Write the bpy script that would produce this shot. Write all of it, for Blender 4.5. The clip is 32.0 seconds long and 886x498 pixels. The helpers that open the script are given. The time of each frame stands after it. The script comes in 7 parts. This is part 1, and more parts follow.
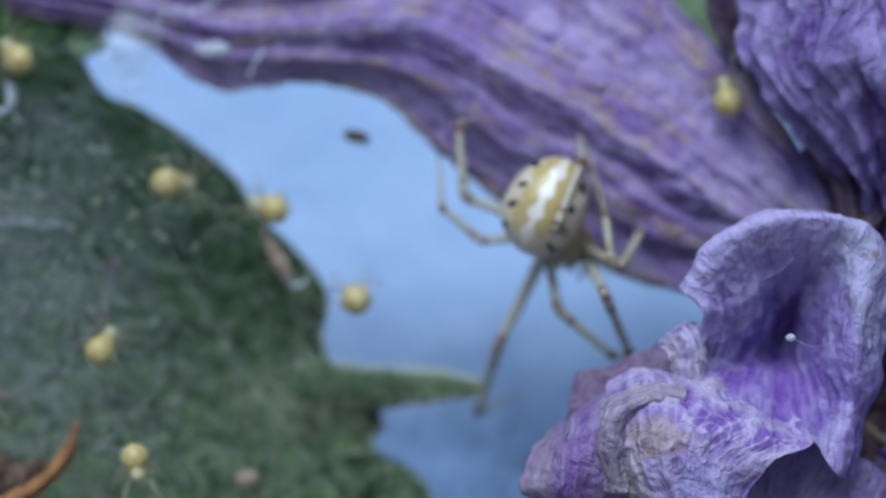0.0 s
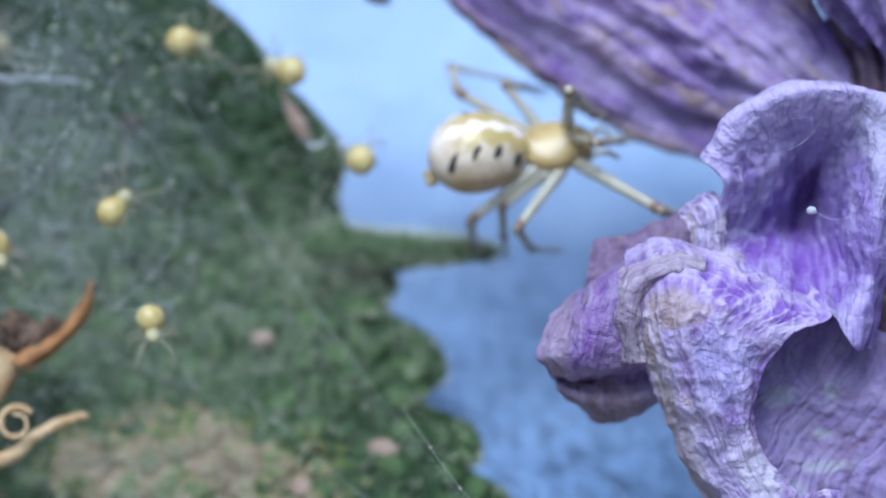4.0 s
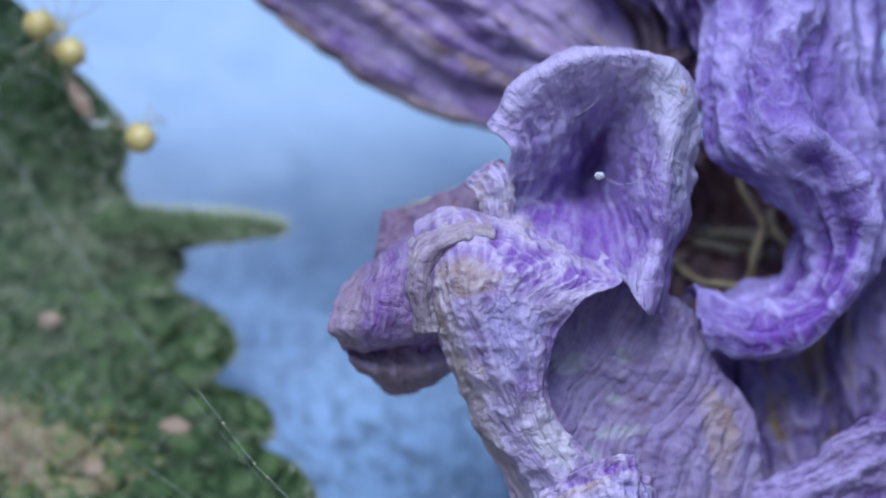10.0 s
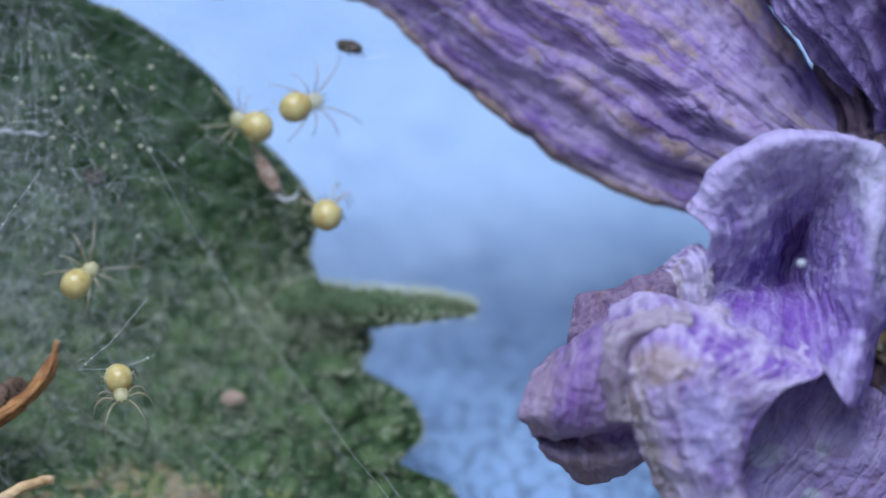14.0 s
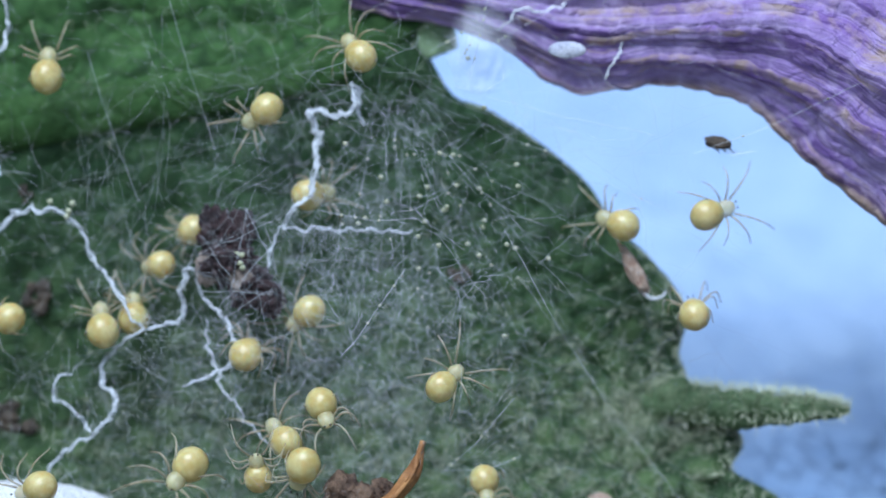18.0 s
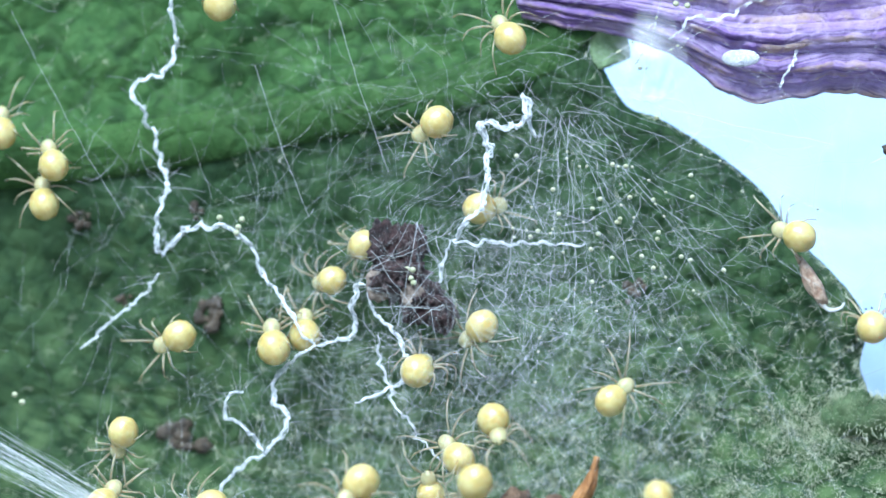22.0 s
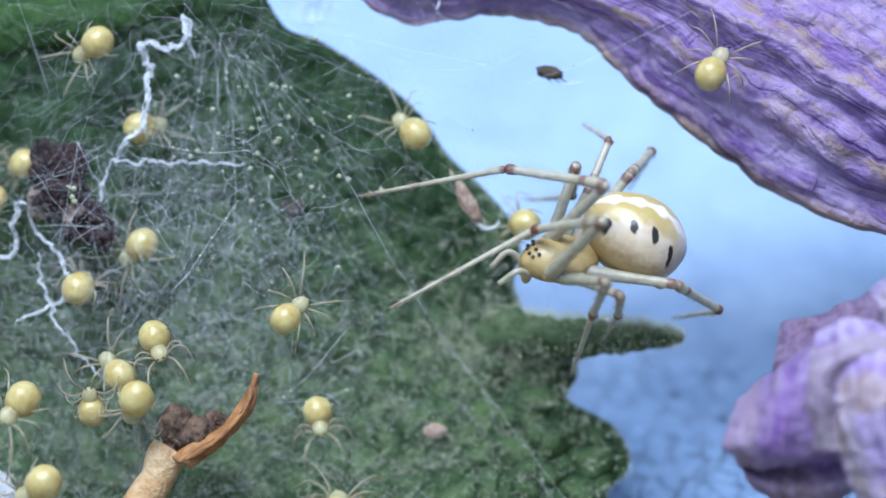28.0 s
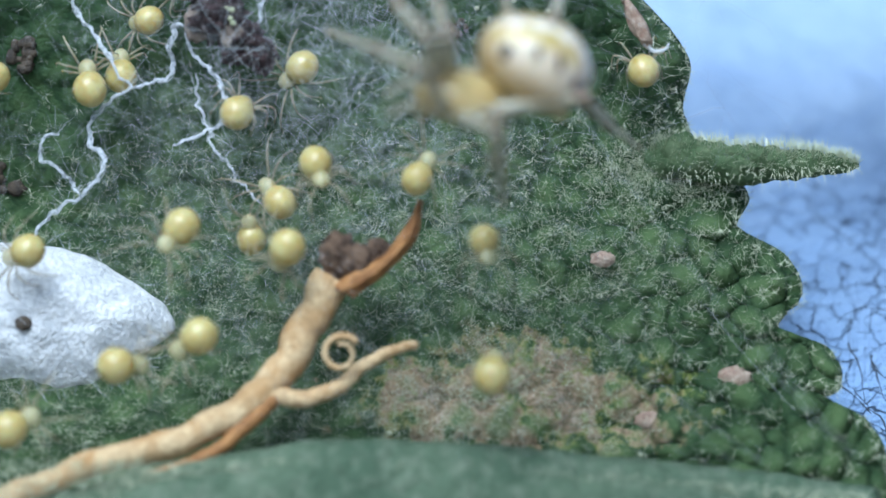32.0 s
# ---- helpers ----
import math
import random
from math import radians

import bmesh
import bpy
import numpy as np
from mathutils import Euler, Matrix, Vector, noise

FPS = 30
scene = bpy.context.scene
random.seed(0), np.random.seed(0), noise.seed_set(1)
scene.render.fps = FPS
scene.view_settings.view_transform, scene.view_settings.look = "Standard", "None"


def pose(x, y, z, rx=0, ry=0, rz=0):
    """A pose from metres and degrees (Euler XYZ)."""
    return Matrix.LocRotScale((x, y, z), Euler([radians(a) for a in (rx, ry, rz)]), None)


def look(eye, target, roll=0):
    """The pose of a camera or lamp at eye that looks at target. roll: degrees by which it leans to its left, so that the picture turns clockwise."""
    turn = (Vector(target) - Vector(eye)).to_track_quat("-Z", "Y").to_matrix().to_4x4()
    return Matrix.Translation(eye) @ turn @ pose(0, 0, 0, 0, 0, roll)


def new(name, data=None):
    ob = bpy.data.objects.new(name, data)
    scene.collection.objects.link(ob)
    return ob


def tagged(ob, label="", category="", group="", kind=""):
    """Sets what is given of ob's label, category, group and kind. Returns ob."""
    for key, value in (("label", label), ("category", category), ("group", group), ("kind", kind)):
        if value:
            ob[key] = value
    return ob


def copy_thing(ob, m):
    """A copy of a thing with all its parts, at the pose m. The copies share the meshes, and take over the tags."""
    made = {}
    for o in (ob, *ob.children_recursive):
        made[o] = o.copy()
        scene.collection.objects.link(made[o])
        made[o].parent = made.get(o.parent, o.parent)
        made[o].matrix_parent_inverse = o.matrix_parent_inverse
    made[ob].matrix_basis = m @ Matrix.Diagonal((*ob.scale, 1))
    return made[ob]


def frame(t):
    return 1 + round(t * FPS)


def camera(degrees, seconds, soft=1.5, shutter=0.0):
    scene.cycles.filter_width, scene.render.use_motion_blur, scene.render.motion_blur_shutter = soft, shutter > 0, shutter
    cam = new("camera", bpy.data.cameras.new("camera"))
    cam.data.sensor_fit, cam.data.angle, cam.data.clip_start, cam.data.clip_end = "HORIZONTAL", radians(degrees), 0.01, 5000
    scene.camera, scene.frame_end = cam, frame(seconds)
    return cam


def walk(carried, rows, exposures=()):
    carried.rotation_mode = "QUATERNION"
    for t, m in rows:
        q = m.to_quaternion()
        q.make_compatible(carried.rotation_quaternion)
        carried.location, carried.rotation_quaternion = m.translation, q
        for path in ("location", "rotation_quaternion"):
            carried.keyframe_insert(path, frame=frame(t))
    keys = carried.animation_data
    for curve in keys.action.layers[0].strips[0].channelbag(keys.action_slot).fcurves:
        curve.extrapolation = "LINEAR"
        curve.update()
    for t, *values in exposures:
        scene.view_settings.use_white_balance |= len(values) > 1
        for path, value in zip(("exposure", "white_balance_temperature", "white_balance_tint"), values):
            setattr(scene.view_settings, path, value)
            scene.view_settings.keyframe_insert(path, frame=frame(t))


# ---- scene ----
from mathutils import Quaternion

MM = 0.001

# the camera and its way
cam = camera(12.0, 32.0, soft=1.6)
cam.data.dof.use_dof = True
cam.data.dof.focus_distance = 0.1108
cam.data.dof.aperture_fstop = 35.0
walk(cam, [
    (0.0, look((0.00051, -0.11987, -0.00096), (0.00454, -0.01998, 0.00116), -0.03)),
    (0.5, look((0.00056, -0.11947, -0.00067), (0.00400, -0.01953, -0.00093), 0.01)),
    (1.0, look((0.00066, -0.11935, -0.00001), (0.00380, -0.01942, -0.00205), 0.21)),
    (1.5, look((0.00063, -0.11932, -0.00004), (0.00343, -0.01939, -0.00224), 0.17)),
    (2.0, look((0.00057, -0.11928, 0.00061), (0.00308, -0.01936, -0.00238), 0.43)),
    (2.5, look((0.00047, -0.11930, 0.00076), (0.00266, -0.01942, -0.00358), 0.53)),
    (3.0, look((0.00012, -0.11930, 0.00042), (0.00335, -0.01937, -0.00152), 0.45)),
    (3.5, look((0.00008, -0.11928, 0.00067), (0.00353, -0.01936, -0.00129), 0.68)),
    (4.0, look((-0.00017, -0.11928, 0.00070), (0.00405, -0.01940, -0.00183), 0.85)),
    (4.5, look((-0.00039, -0.11929, 0.00021), (0.00562, -0.01949, -0.00156), 0.68)),
    (6.5, look((0.00071, -0.11890, 0.00042), (0.00780, -0.01920, -0.00271), 0.39)),
    (7.0, look((0.00049, -0.11888, 0.00010), (0.00853, -0.01925, -0.00278), 0.11)),
    (7.5, look((0.00034, -0.11890, -0.00020), (0.00875, -0.01928, -0.00230), -0.19)),
    (8.0, look((0.00034, -0.11892, -0.00029), (0.00914, -0.01932, -0.00196), -0.31)),
    (8.5, look((0.00001, -0.11891, -0.00024), (0.00950, -0.01937, -0.00176), -0.20)),
    (9.0, look((0.00010, -0.11895, -0.00009), (0.00961, -0.01944, -0.00263), -0.38)),
    (9.5, look((-0.00034, -0.11890, -0.00036), (0.00916, -0.01939, -0.00307), -0.59)),
    (10.0, look((-0.00064, -0.11890, -0.00037), (0.00901, -0.01939, -0.00260), -0.46)),
    (10.5, look((-0.00072, -0.11888, -0.00052), (0.00921, -0.01940, -0.00266), -0.36)),
    (11.0, look((-0.00058, -0.11891, -0.00062), (0.00953, -0.01943, -0.00224), -0.50)),
    (11.5, look((-0.00070, -0.11887, -0.00047), (0.00963, -0.01942, -0.00182), -0.39)),
    (12.0, look((-0.00068, -0.11774, 0.00004), (0.00962, -0.01828, -0.00117), -0.27)),
    (12.5, look((-0.00104, -0.11721, 0.00061), (0.00916, -0.01774, -0.00060), 0.08)),
    (13.0, look((-0.00196, -0.11656, 0.00054), (0.00678, -0.01695, -0.00049), 0.39)),
    (13.5, look((-0.00171, -0.11599, 0.00049), (0.00457, -0.01620, -0.00058), 0.60)),
    (15.5, look((-0.00074, -0.11560, -0.00003), (0.00499, -0.01577, 0.00139), 0.57)),
    (16.0, look((-0.00064, -0.11559, -0.00005), (0.00617, -0.01586, 0.00271), 0.39)),
    (16.5, look((-0.00074, -0.11571, 0.00001), (0.00625, -0.01599, 0.00286), 0.23)),
    (17.0, look((-0.00095, -0.11526, 0.00007), (0.00236, -0.01534, 0.00189), 0.15)),
    (17.5, look((-0.00113, -0.11530, 0.00011), (-0.00187, -0.01532, 0.00154), 0.21)),
    (18.0, look((-0.00127, -0.11406, 0.00007), (-0.00411, -0.01411, 0.00162), 0.50)),
    (18.5, look((-0.00115, -0.11275, 0.00004), (-0.00638, -0.01291, 0.00212), 0.34)),
    (19.0, look((-0.00095, -0.11318, -0.00007), (-0.00859, -0.01349, 0.00134), 0.62)),
    (19.5, look((-0.00080, -0.11285, -0.00011), (-0.00996, -0.01328, 0.00127), 0.60)),
    (20.0, look((-0.00042, -0.11254, -0.00033), (-0.00985, -0.01300, 0.00121), 0.77)),
    (20.5, look((-0.00001, -0.11271, -0.00036), (-0.01001, -0.01323, 0.00148), 0.50)),
    (21.0, look((0.00054, -0.11257, -0.00030), (-0.00976, -0.01312, 0.00174), 0.33)),
    (21.5, look((0.00078, -0.11236, -0.00021), (-0.00916, -0.01288, 0.00187), 0.10)),
    (22.0, look((0.00100, -0.11241, -0.00009), (-0.00803, -0.01284, 0.00193), 0.01)),
    (22.5, look((0.00099, -0.11211, -0.00001), (-0.00607, -0.01239, 0.00220), -0.16)),
    (23.0, look((0.00061, -0.11040, 0.00011), (-0.00305, -0.01051, 0.00322), -0.36)),
    (23.5, look((0.00047, -0.11050, 0.00028), (-0.00143, -0.01057, 0.00337), -0.58)),
    (24.0, look((0.00035, -0.11109, 0.00046), (-0.00083, -0.01110, -0.00068), -0.72)),
    (24.5, look((0.00036, -0.11126, 0.00046), (0.00031, -0.01129, -0.00214), -0.63)),
    (25.0, look((0.00027, -0.11211, 0.00037), (0.00118, -0.01211, 0.00028), -0.42)),
    (25.5, look((0.00003, -0.11166, 0.00034), (0.00069, -0.01166, 0.00002), -0.49)),
    (27.5, look((0.00004, -0.11309, -0.00003), (0.00009, -0.01309, -0.00003), -0.14)),
    (28.0, look((0.00000, -0.11400, -0.00000), (0.00000, -0.01400, -0.00000), -0.00)),
    (28.5, look((0.00025, -0.11356, -0.00005), (0.00001, -0.01356, 0.00021), -0.04)),
    (29.0, look((0.00051, -0.11315, 0.00062), (-0.00069, -0.01315, 0.00029), -0.04)),
    (29.5, look((0.00054, -0.11315, 0.00027), (-0.00116, -0.01318, -0.00121), -0.09)),
    (30.0, look((0.00057, -0.11346, 0.00017), (-0.00150, -0.01349, -0.00122), -0.12)),
    (30.5, look((0.00016, -0.11308, 0.00018), (-0.00164, -0.01311, -0.00106), -0.16)),
    (31.0, look((-0.00088, -0.11061, 0.00072), (-0.00279, -0.01067, -0.00199), -0.36)),
    (31.5, look((-0.00114, -0.11060, 0.00081), (-0.00368, -0.01071, -0.00324), -0.33)),
    (32.0, look((-0.00152, -0.11092, 0.00050), (-0.00412, -0.01107, -0.00415), 0.05)),
], exposures=[(0.0, -0.1, 5300, 9), (1.0, 0.38, 5300, 11), (3.0, 0.6, 5300, 11), (4.5, 0.42, 5300, 11), (7.0, 0.27, 5390, 12), (13.0, 0.2, 5390, 12), (16.0, 0.12, 5540, 14), (17.0, -0.02, 5440, 8), (18.0, 0.42, 5300, 8), (19.0, 1.1, 5400, 4), (21.0, 1.38, 5390, 2), (22.2, 1.25, 5330, 1), (23.0, 0.7, 5340, 12), (24.0, 0.4, 5300, 10), (25.0, 0.66, 5300, 14), (28.0, 0.66, 5350, 10), (30.0, 0.52, 5400, 8), (31.0, 0.68, 5750, 17), (31.7, 0.56, 5350, 5), (32.0, 0.56, 5350, 4)])

# light: open shade under a bright sky, the sun veiled, high behind the camera
world = bpy.data.worlds.new("sky")
scene.world = world
world.use_nodes = True
wn = world.node_tree.nodes
sky = wn.new("ShaderNodeTexSky")
sky.sky_type = "NISHITA"
sky.sun_disc = False
sky.sun_elevation = radians(50)
sky.sun_rotation = radians(194)
world.node_tree.links.new(sky.outputs[0], wn["Background"].inputs[0])
wn["Background"].inputs[1].default_value = 0.075
sun = new("sun", bpy.data.lights.new("sun", "SUN"))
sun.data.energy = 4.3
sun.data.angle = radians(40)
sun.data.color = (1.0, 0.99, 0.97)
sun.matrix_world = look((-0.16, -0.62, 0.77), (0, 0, 0))


# ---- materials ----
class Mat:
    """A small builder for node materials; coordinates are in millimetres."""

    def __init__(self, name, rough=0.6, spec=0.4):
        self.m = bpy.data.materials.new(name)
        self.m.use_nodes = True
        self.n, self.l = self.m.node_tree.nodes, self.m.node_tree.links
        self.b = self.n["Principled BSDF"]
        self.b.inputs["Roughness"].default_value = rough
        self.b.inputs["Specular IOR Level"].default_value = spec
        self.tc = self.n.new("ShaderNodeTexCoord")

    def coord(self, scale=(1, 1, 1), uv=False):
        mp = self.n.new("ShaderNodeMapping")
        k = 1.0 if uv else 1000.0
        mp.inputs["Scale"].default_value = (scale[0] * k, scale[1] * k, scale[2] * k)
        self.l.new(self.tc.outputs["UV" if uv else "Object"], mp.inputs[0])
        return mp.outputs[0]

    def noise(self, co, scale=1.0, detail=4.0, rough=0.55, distort=0.0):
        t = self.n.new("ShaderNodeTexNoise")
        t.inputs["Scale"].default_value = scale
        t.inputs["Detail"].default_value = detail
        t.inputs["Roughness"].default_value = rough
        t.inputs["Distortion"].default_value = distort
        self.l.new(co, t.inputs["Vector"])
        return t.outputs["Fac"]

    def voronoi(self, co, scale=1.0, feature="F1", jitter=1.0):
        t = self.n.new("ShaderNodeTexVoronoi")
        t.feature = feature
        t.inputs["Scale"].default_value = scale
        t.inputs["Randomness"].default_value = jitter
        self.l.new(co, t.inputs["Vector"])
        return t.outputs["Distance"]

    def ramp(self, fac, stops):
        r = self.n.new("ShaderNodeValToRGB")
        e = r.color_ramp.elements
        while len(e) < len(stops):
            e.new(0.5)
        for k, (p, c) in zip(e, stops):
            k.position = p
            k.color = (c, c, c, 1) if isinstance(c, (int, float)) else (*c, 1)
        self.l.new(fac, r.inputs[0])
        return r.outputs[0]

    def mix(self, fac, a, b, mode="MIX"):
        x = self.n.new("ShaderNodeMix")
        x.data_type, x.blend_type = "RGBA", mode
        for s, v in ((x.inputs[0], fac), (x.inputs[6], a), (x.inputs[7], b)):
            if isinstance(v, (int, float)):
                s.default_value = v
            elif isinstance(v, tuple):
                s.default_value = (*v, 1)
            else:
                self.l.new(v, s)
        return x.outputs[2]

    def math(self, op, a, b=0.0):
        x = self.n.new("ShaderNodeMath")
        x.operation = op
        for s, v in ((x.inputs[0], a), (x.inputs[1], b)):
            if isinstance(v, (int, float)):
                s.default_value = v
            else:
                self.l.new(v, s)
        return x.outputs[0]

    def bump(self, h, mm, strength=1.0):
        x = self.n.new("ShaderNodeBump")
        x.inputs["Distance"].default_value = mm * MM
        x.inputs["Strength"].default_value = strength
        self.l.new(h, x.inputs["Height"])
        self.l.new(x.outputs[0], self.b.inputs["Normal"])

    def colour(self, c):
        if isinstance(c, tuple):
            self.b.inputs["Base Color"].default_value = (*c, 1)
        else:
            self.l.new(c, self.b.inputs["Base Color"])
        return self

    def thin(self, c, amount):
        """Light that passes through a thin sheet."""
        t = self.n.new("ShaderNodeBsdfTranslucent")
        if isinstance(c, tuple):
            t.inputs[0].default_value = (*c, 1)
        else:
            self.l.new(c, t.inputs[0])
        x = self.n.new("ShaderNodeMixShader")
        x.inputs[0].default_value = amount
        self.l.new(self.b.outputs[0], x.inputs[1])
        self.l.new(t.outputs[0], x.inputs[2])
        self.l.new(x.outputs[0], self.n["Material Output"].inputs[0])
        return self

    def clear(self, amount):
        """Lets part of the light straight through, as loose fibres do."""
        t = self.n.new("ShaderNodeBsdfTransparent")
        x = self.n.new("ShaderNodeMixShader")
        if isinstance(amount, (int, float)):
            x.inputs[0].default_value = amount
        else:
            self.l.new(amount, x.inputs[0])
        self.l.new(self.b.outputs[0], x.inputs[1])
        self.l.new(t.outputs[0], x.inputs[2])
        self.l.new(x.outputs[0], self.n["Material Output"].inputs[0])
        return self


def petal_material(name, violet, pale, tan, bleach=0.5, browning=0.4, veins=(9.0, 26.0), turn=0.0, rim=None, edge=0.0, deep=0.5, zones=(), stripes=0.0, crest_pale=0.55, grit=0.9, netbump=0.05, lines=0.34, line=None, dashes=0.24, relief=0.2):
    """Dried petal: a fine net of veins, violet and bleached patches, tan stains, papery crumple."""
    violet, pale = tuple(a * b for a, b in zip(violet, (0.88, 0.76, 0.73))), tuple(a * b for a, b in zip(pale, (0.80, 0.75, 0.73)))
    k = Mat(name, 0.62, 0.28)
    mp = k.n.new("ShaderNodeMapping")
    mp.inputs["Rotation"].default_value = (0, 0, radians(turn))
    k.l.new(k.tc.outputs["UV"], mp.inputs[0])
    co = k.coord()

    def uvs(a, b):
        x = k.n.new("ShaderNodeMapping")
        x.inputs["Scale"].default_value = (a, b, 1)
        k.l.new(mp.outputs[0], x.inputs[0])
        wob = k.n.new("ShaderNodeTexNoise")
        wob.inputs["Scale"].default_value = 0.7
        k.l.new(co, wob.inputs["Vector"])
        m = k.n.new("ShaderNodeVectorMath")
        m.operation = "MULTIPLY_ADD"
        k.l.new(wob.outputs["Color"], m.inputs[0])
        m.inputs[1].default_value = (a * 0.10, b * 0.10, 0)
        k.l.new(x.outputs[0], m.inputs[2])
        return m.outputs[0]

    net = k.voronoi(uvs(*veins), 1.0, "DISTANCE_TO_EDGE")
    streak = k.noise(uvs(veins[0] * 0.22, veins[1] * 0.8), 1.0, 5, 0.62, 0.5)
    broad = k.noise(uvs(veins[0] * 0.14, veins[1] * 0.26), 1.0, 4, 0.55, 0.6)
    patch = k.noise(co, 0.42, 5, 0.6, 0.8)
    patch2 = k.noise(co, 0.95, 5, 0.62, 0.6)
    fine = k.noise(co, 6.0, 5, 0.7)
    low = tuple(v * deep for v in violet)
    c = k.mix(k.ramp(streak, [(0.36, 0.0), (0.64, 1.0)]), violet, tuple(0.55 * a + 0.45 * b for a, b in zip(violet, pale)))
    c = k.mix(k.ramp(broad, [(0.30, 0.9), (0.47, 0.0)]), c, low)
    c = k.mix(k.ramp(patch, [(0.48, 0.0), (0.62, bleach)]), c, pale)
    c = k.mix(k.ramp(patch2, [(0.58, 0.0), (0.70, bleach * 0.8)]), c, tuple(min(1.0, v * 1.25) for v in pale))
    st = k.math("MULTIPLY", k.ramp(broad, [(0.50, 0.0), (0.60, 1.0)]), k.ramp(patch2, [(0.44, 0.0), (0.60, browning)]))
    c = k.mix(st, c, tan)
    sx = k.n.new("ShaderNodeSeparateXYZ")
    k.l.new(k.tc.outputs["UV"], sx.inputs[0])
    wob2 = k.math("MULTIPLY", k.math("SUBTRACT", patch2, 0.5), 0.22)
    if rim is not None:
        # paler along the rim
        c = k.mix(k.ramp(k.math("ADD", sx.outputs[0], wob2), [(rim * 0.5, 0.85), (rim * 1.3, 0.0)]), c, tuple(min(1.0, v * 1.12) for v in pale))
    if edge:
        c = k.mix(k.ramp(k.math("ADD", sx.outputs[1], k.math("MULTIPLY", wob2, 0.5)), [(0.02, 0.85), (edge, 0.0)]), c, tan)
    if stripes:
        bar = k.noise(uvs(1.1, veins[1] * 1.25), 1.0, 4, 0.6, 0.4)
        c = k.mix(k.math("MULTIPLY", k.ramp(bar, [(0.51, 0.0), (0.56, stripes)]), k.ramp(patch2, [(0.42, 0.05), (0.58, 1.0)])), c, tan)
        c = k.mix(k.ramp(bar, [(0.40, stripes), (0.46, 0.0)]), c, low)
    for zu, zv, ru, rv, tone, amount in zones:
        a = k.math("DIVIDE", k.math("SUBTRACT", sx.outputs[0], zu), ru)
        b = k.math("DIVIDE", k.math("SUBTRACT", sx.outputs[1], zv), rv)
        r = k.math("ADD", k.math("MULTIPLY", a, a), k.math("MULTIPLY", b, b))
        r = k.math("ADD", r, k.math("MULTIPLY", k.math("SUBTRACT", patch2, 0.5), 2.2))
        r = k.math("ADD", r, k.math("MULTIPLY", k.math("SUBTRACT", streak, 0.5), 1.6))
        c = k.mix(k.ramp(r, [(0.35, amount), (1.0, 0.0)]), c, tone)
    # raised folds get paler: part bleaching, part painted-in light on the crests
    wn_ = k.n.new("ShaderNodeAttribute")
    wn_.attribute_name = "crest_tone"
    crest_mix = k.math("MULTIPLY", k.ramp(wn_.outputs["Fac"], [(0.16, 0.0), (0.75, crest_pale)]), k.ramp(patch, [(0.36, 0.35), (0.58, 1.0)]))
    c = k.mix(crest_mix, c, tuple(min(0.92, v * 1.25) for v in pale))
    # fine veins run along the petal as broken dark dashes
    dash = k.noise(uvs(veins[0] * 0.7, veins[1] * 1.7), 1.0, 4, 0.6, 0.5)
    c = k.mix(k.ramp(dash, [(0.54, 0.0), (0.66, dashes)]), c, tuple(v * 0.8 for v in low))
    c = k.mix(k.ramp(dash, [(0.34, dashes * 0.7), (0.46, 0.0)]), c, tuple(min(0.92, v * 1.12) for v in pale))
    c = k.mix(k.ramp(net, [(0.0, lines * 0.6), (0.05, 0.0)]), c, line or low)
    speck = k.noise(co, 3.6, 3, 0.6)
    c = k.mix(k.ramp(speck, [(0.62, 0.0), (0.70, 0.35)]), c, low)
    c = k.mix(k.ramp(fine, [(0.33, 0.22), (0.45, 0.0)]), c, low)
    c = k.mix(k.ramp(fine, [(0.58, 0.0), (0.72, 0.3)]), c, tuple(min(0.92, v * 1.2) for v in pale))
    k.colour(c)
    k.l.new(k.ramp(patch2, [(0.35, 0.42), (0.65, 0.66)]), k.b.inputs["Roughness"])
    h = k.math("ADD", k.math("MULTIPLY", streak, 0.8), k.math("MULTIPLY", fine, grit * 0.28))
    h = k.math("SUBTRACT", h, k.math("MULTIPLY", dash, 0.2))
    h = k.math("ADD", h, k.math("MULTIPLY", k.ramp(net, [(0.0, 0.0), (0.20, 1.0)]), netbump))
    h = k.math("ADD", h, k.math("MULTIPLY", k.noise(co, 1.5, 4, 0.55, 1.0), 1.1))
    k.bump(h, relief, 1.0)
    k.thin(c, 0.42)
    return k.m


TAN = (0.42, 0.31, 0.22)
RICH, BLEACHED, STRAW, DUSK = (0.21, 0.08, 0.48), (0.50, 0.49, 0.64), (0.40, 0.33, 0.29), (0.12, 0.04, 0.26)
BLISTER = (0.42, 0.44, 0.50)
# DUSK deepens the purple in the hood's hollow, standing in for shade there
M_PETAL = petal_material("dried_petal_violet", (0.29, 0.20, 0.72), (0.66, 0.63, 0.94), TAN, 0.55, 0.1, (10, 26), 0, rim=0.36, grit=1.0, lines=0.1, crest_pale=0.5, dashes=0.34,
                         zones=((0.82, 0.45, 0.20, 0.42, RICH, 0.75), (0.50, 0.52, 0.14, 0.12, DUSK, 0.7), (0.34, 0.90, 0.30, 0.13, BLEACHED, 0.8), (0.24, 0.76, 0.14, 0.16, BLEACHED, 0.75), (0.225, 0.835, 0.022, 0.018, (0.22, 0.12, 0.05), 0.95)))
M_RUFF = petal_material("dried_petal_purple", (0.19, 0.11, 0.48), (0.46, 0.41, 0.74), (0.34, 0.24, 0.18), 0.5, 0.35, (9, 14), 35, deep=0.35, crest_pale=0.85)
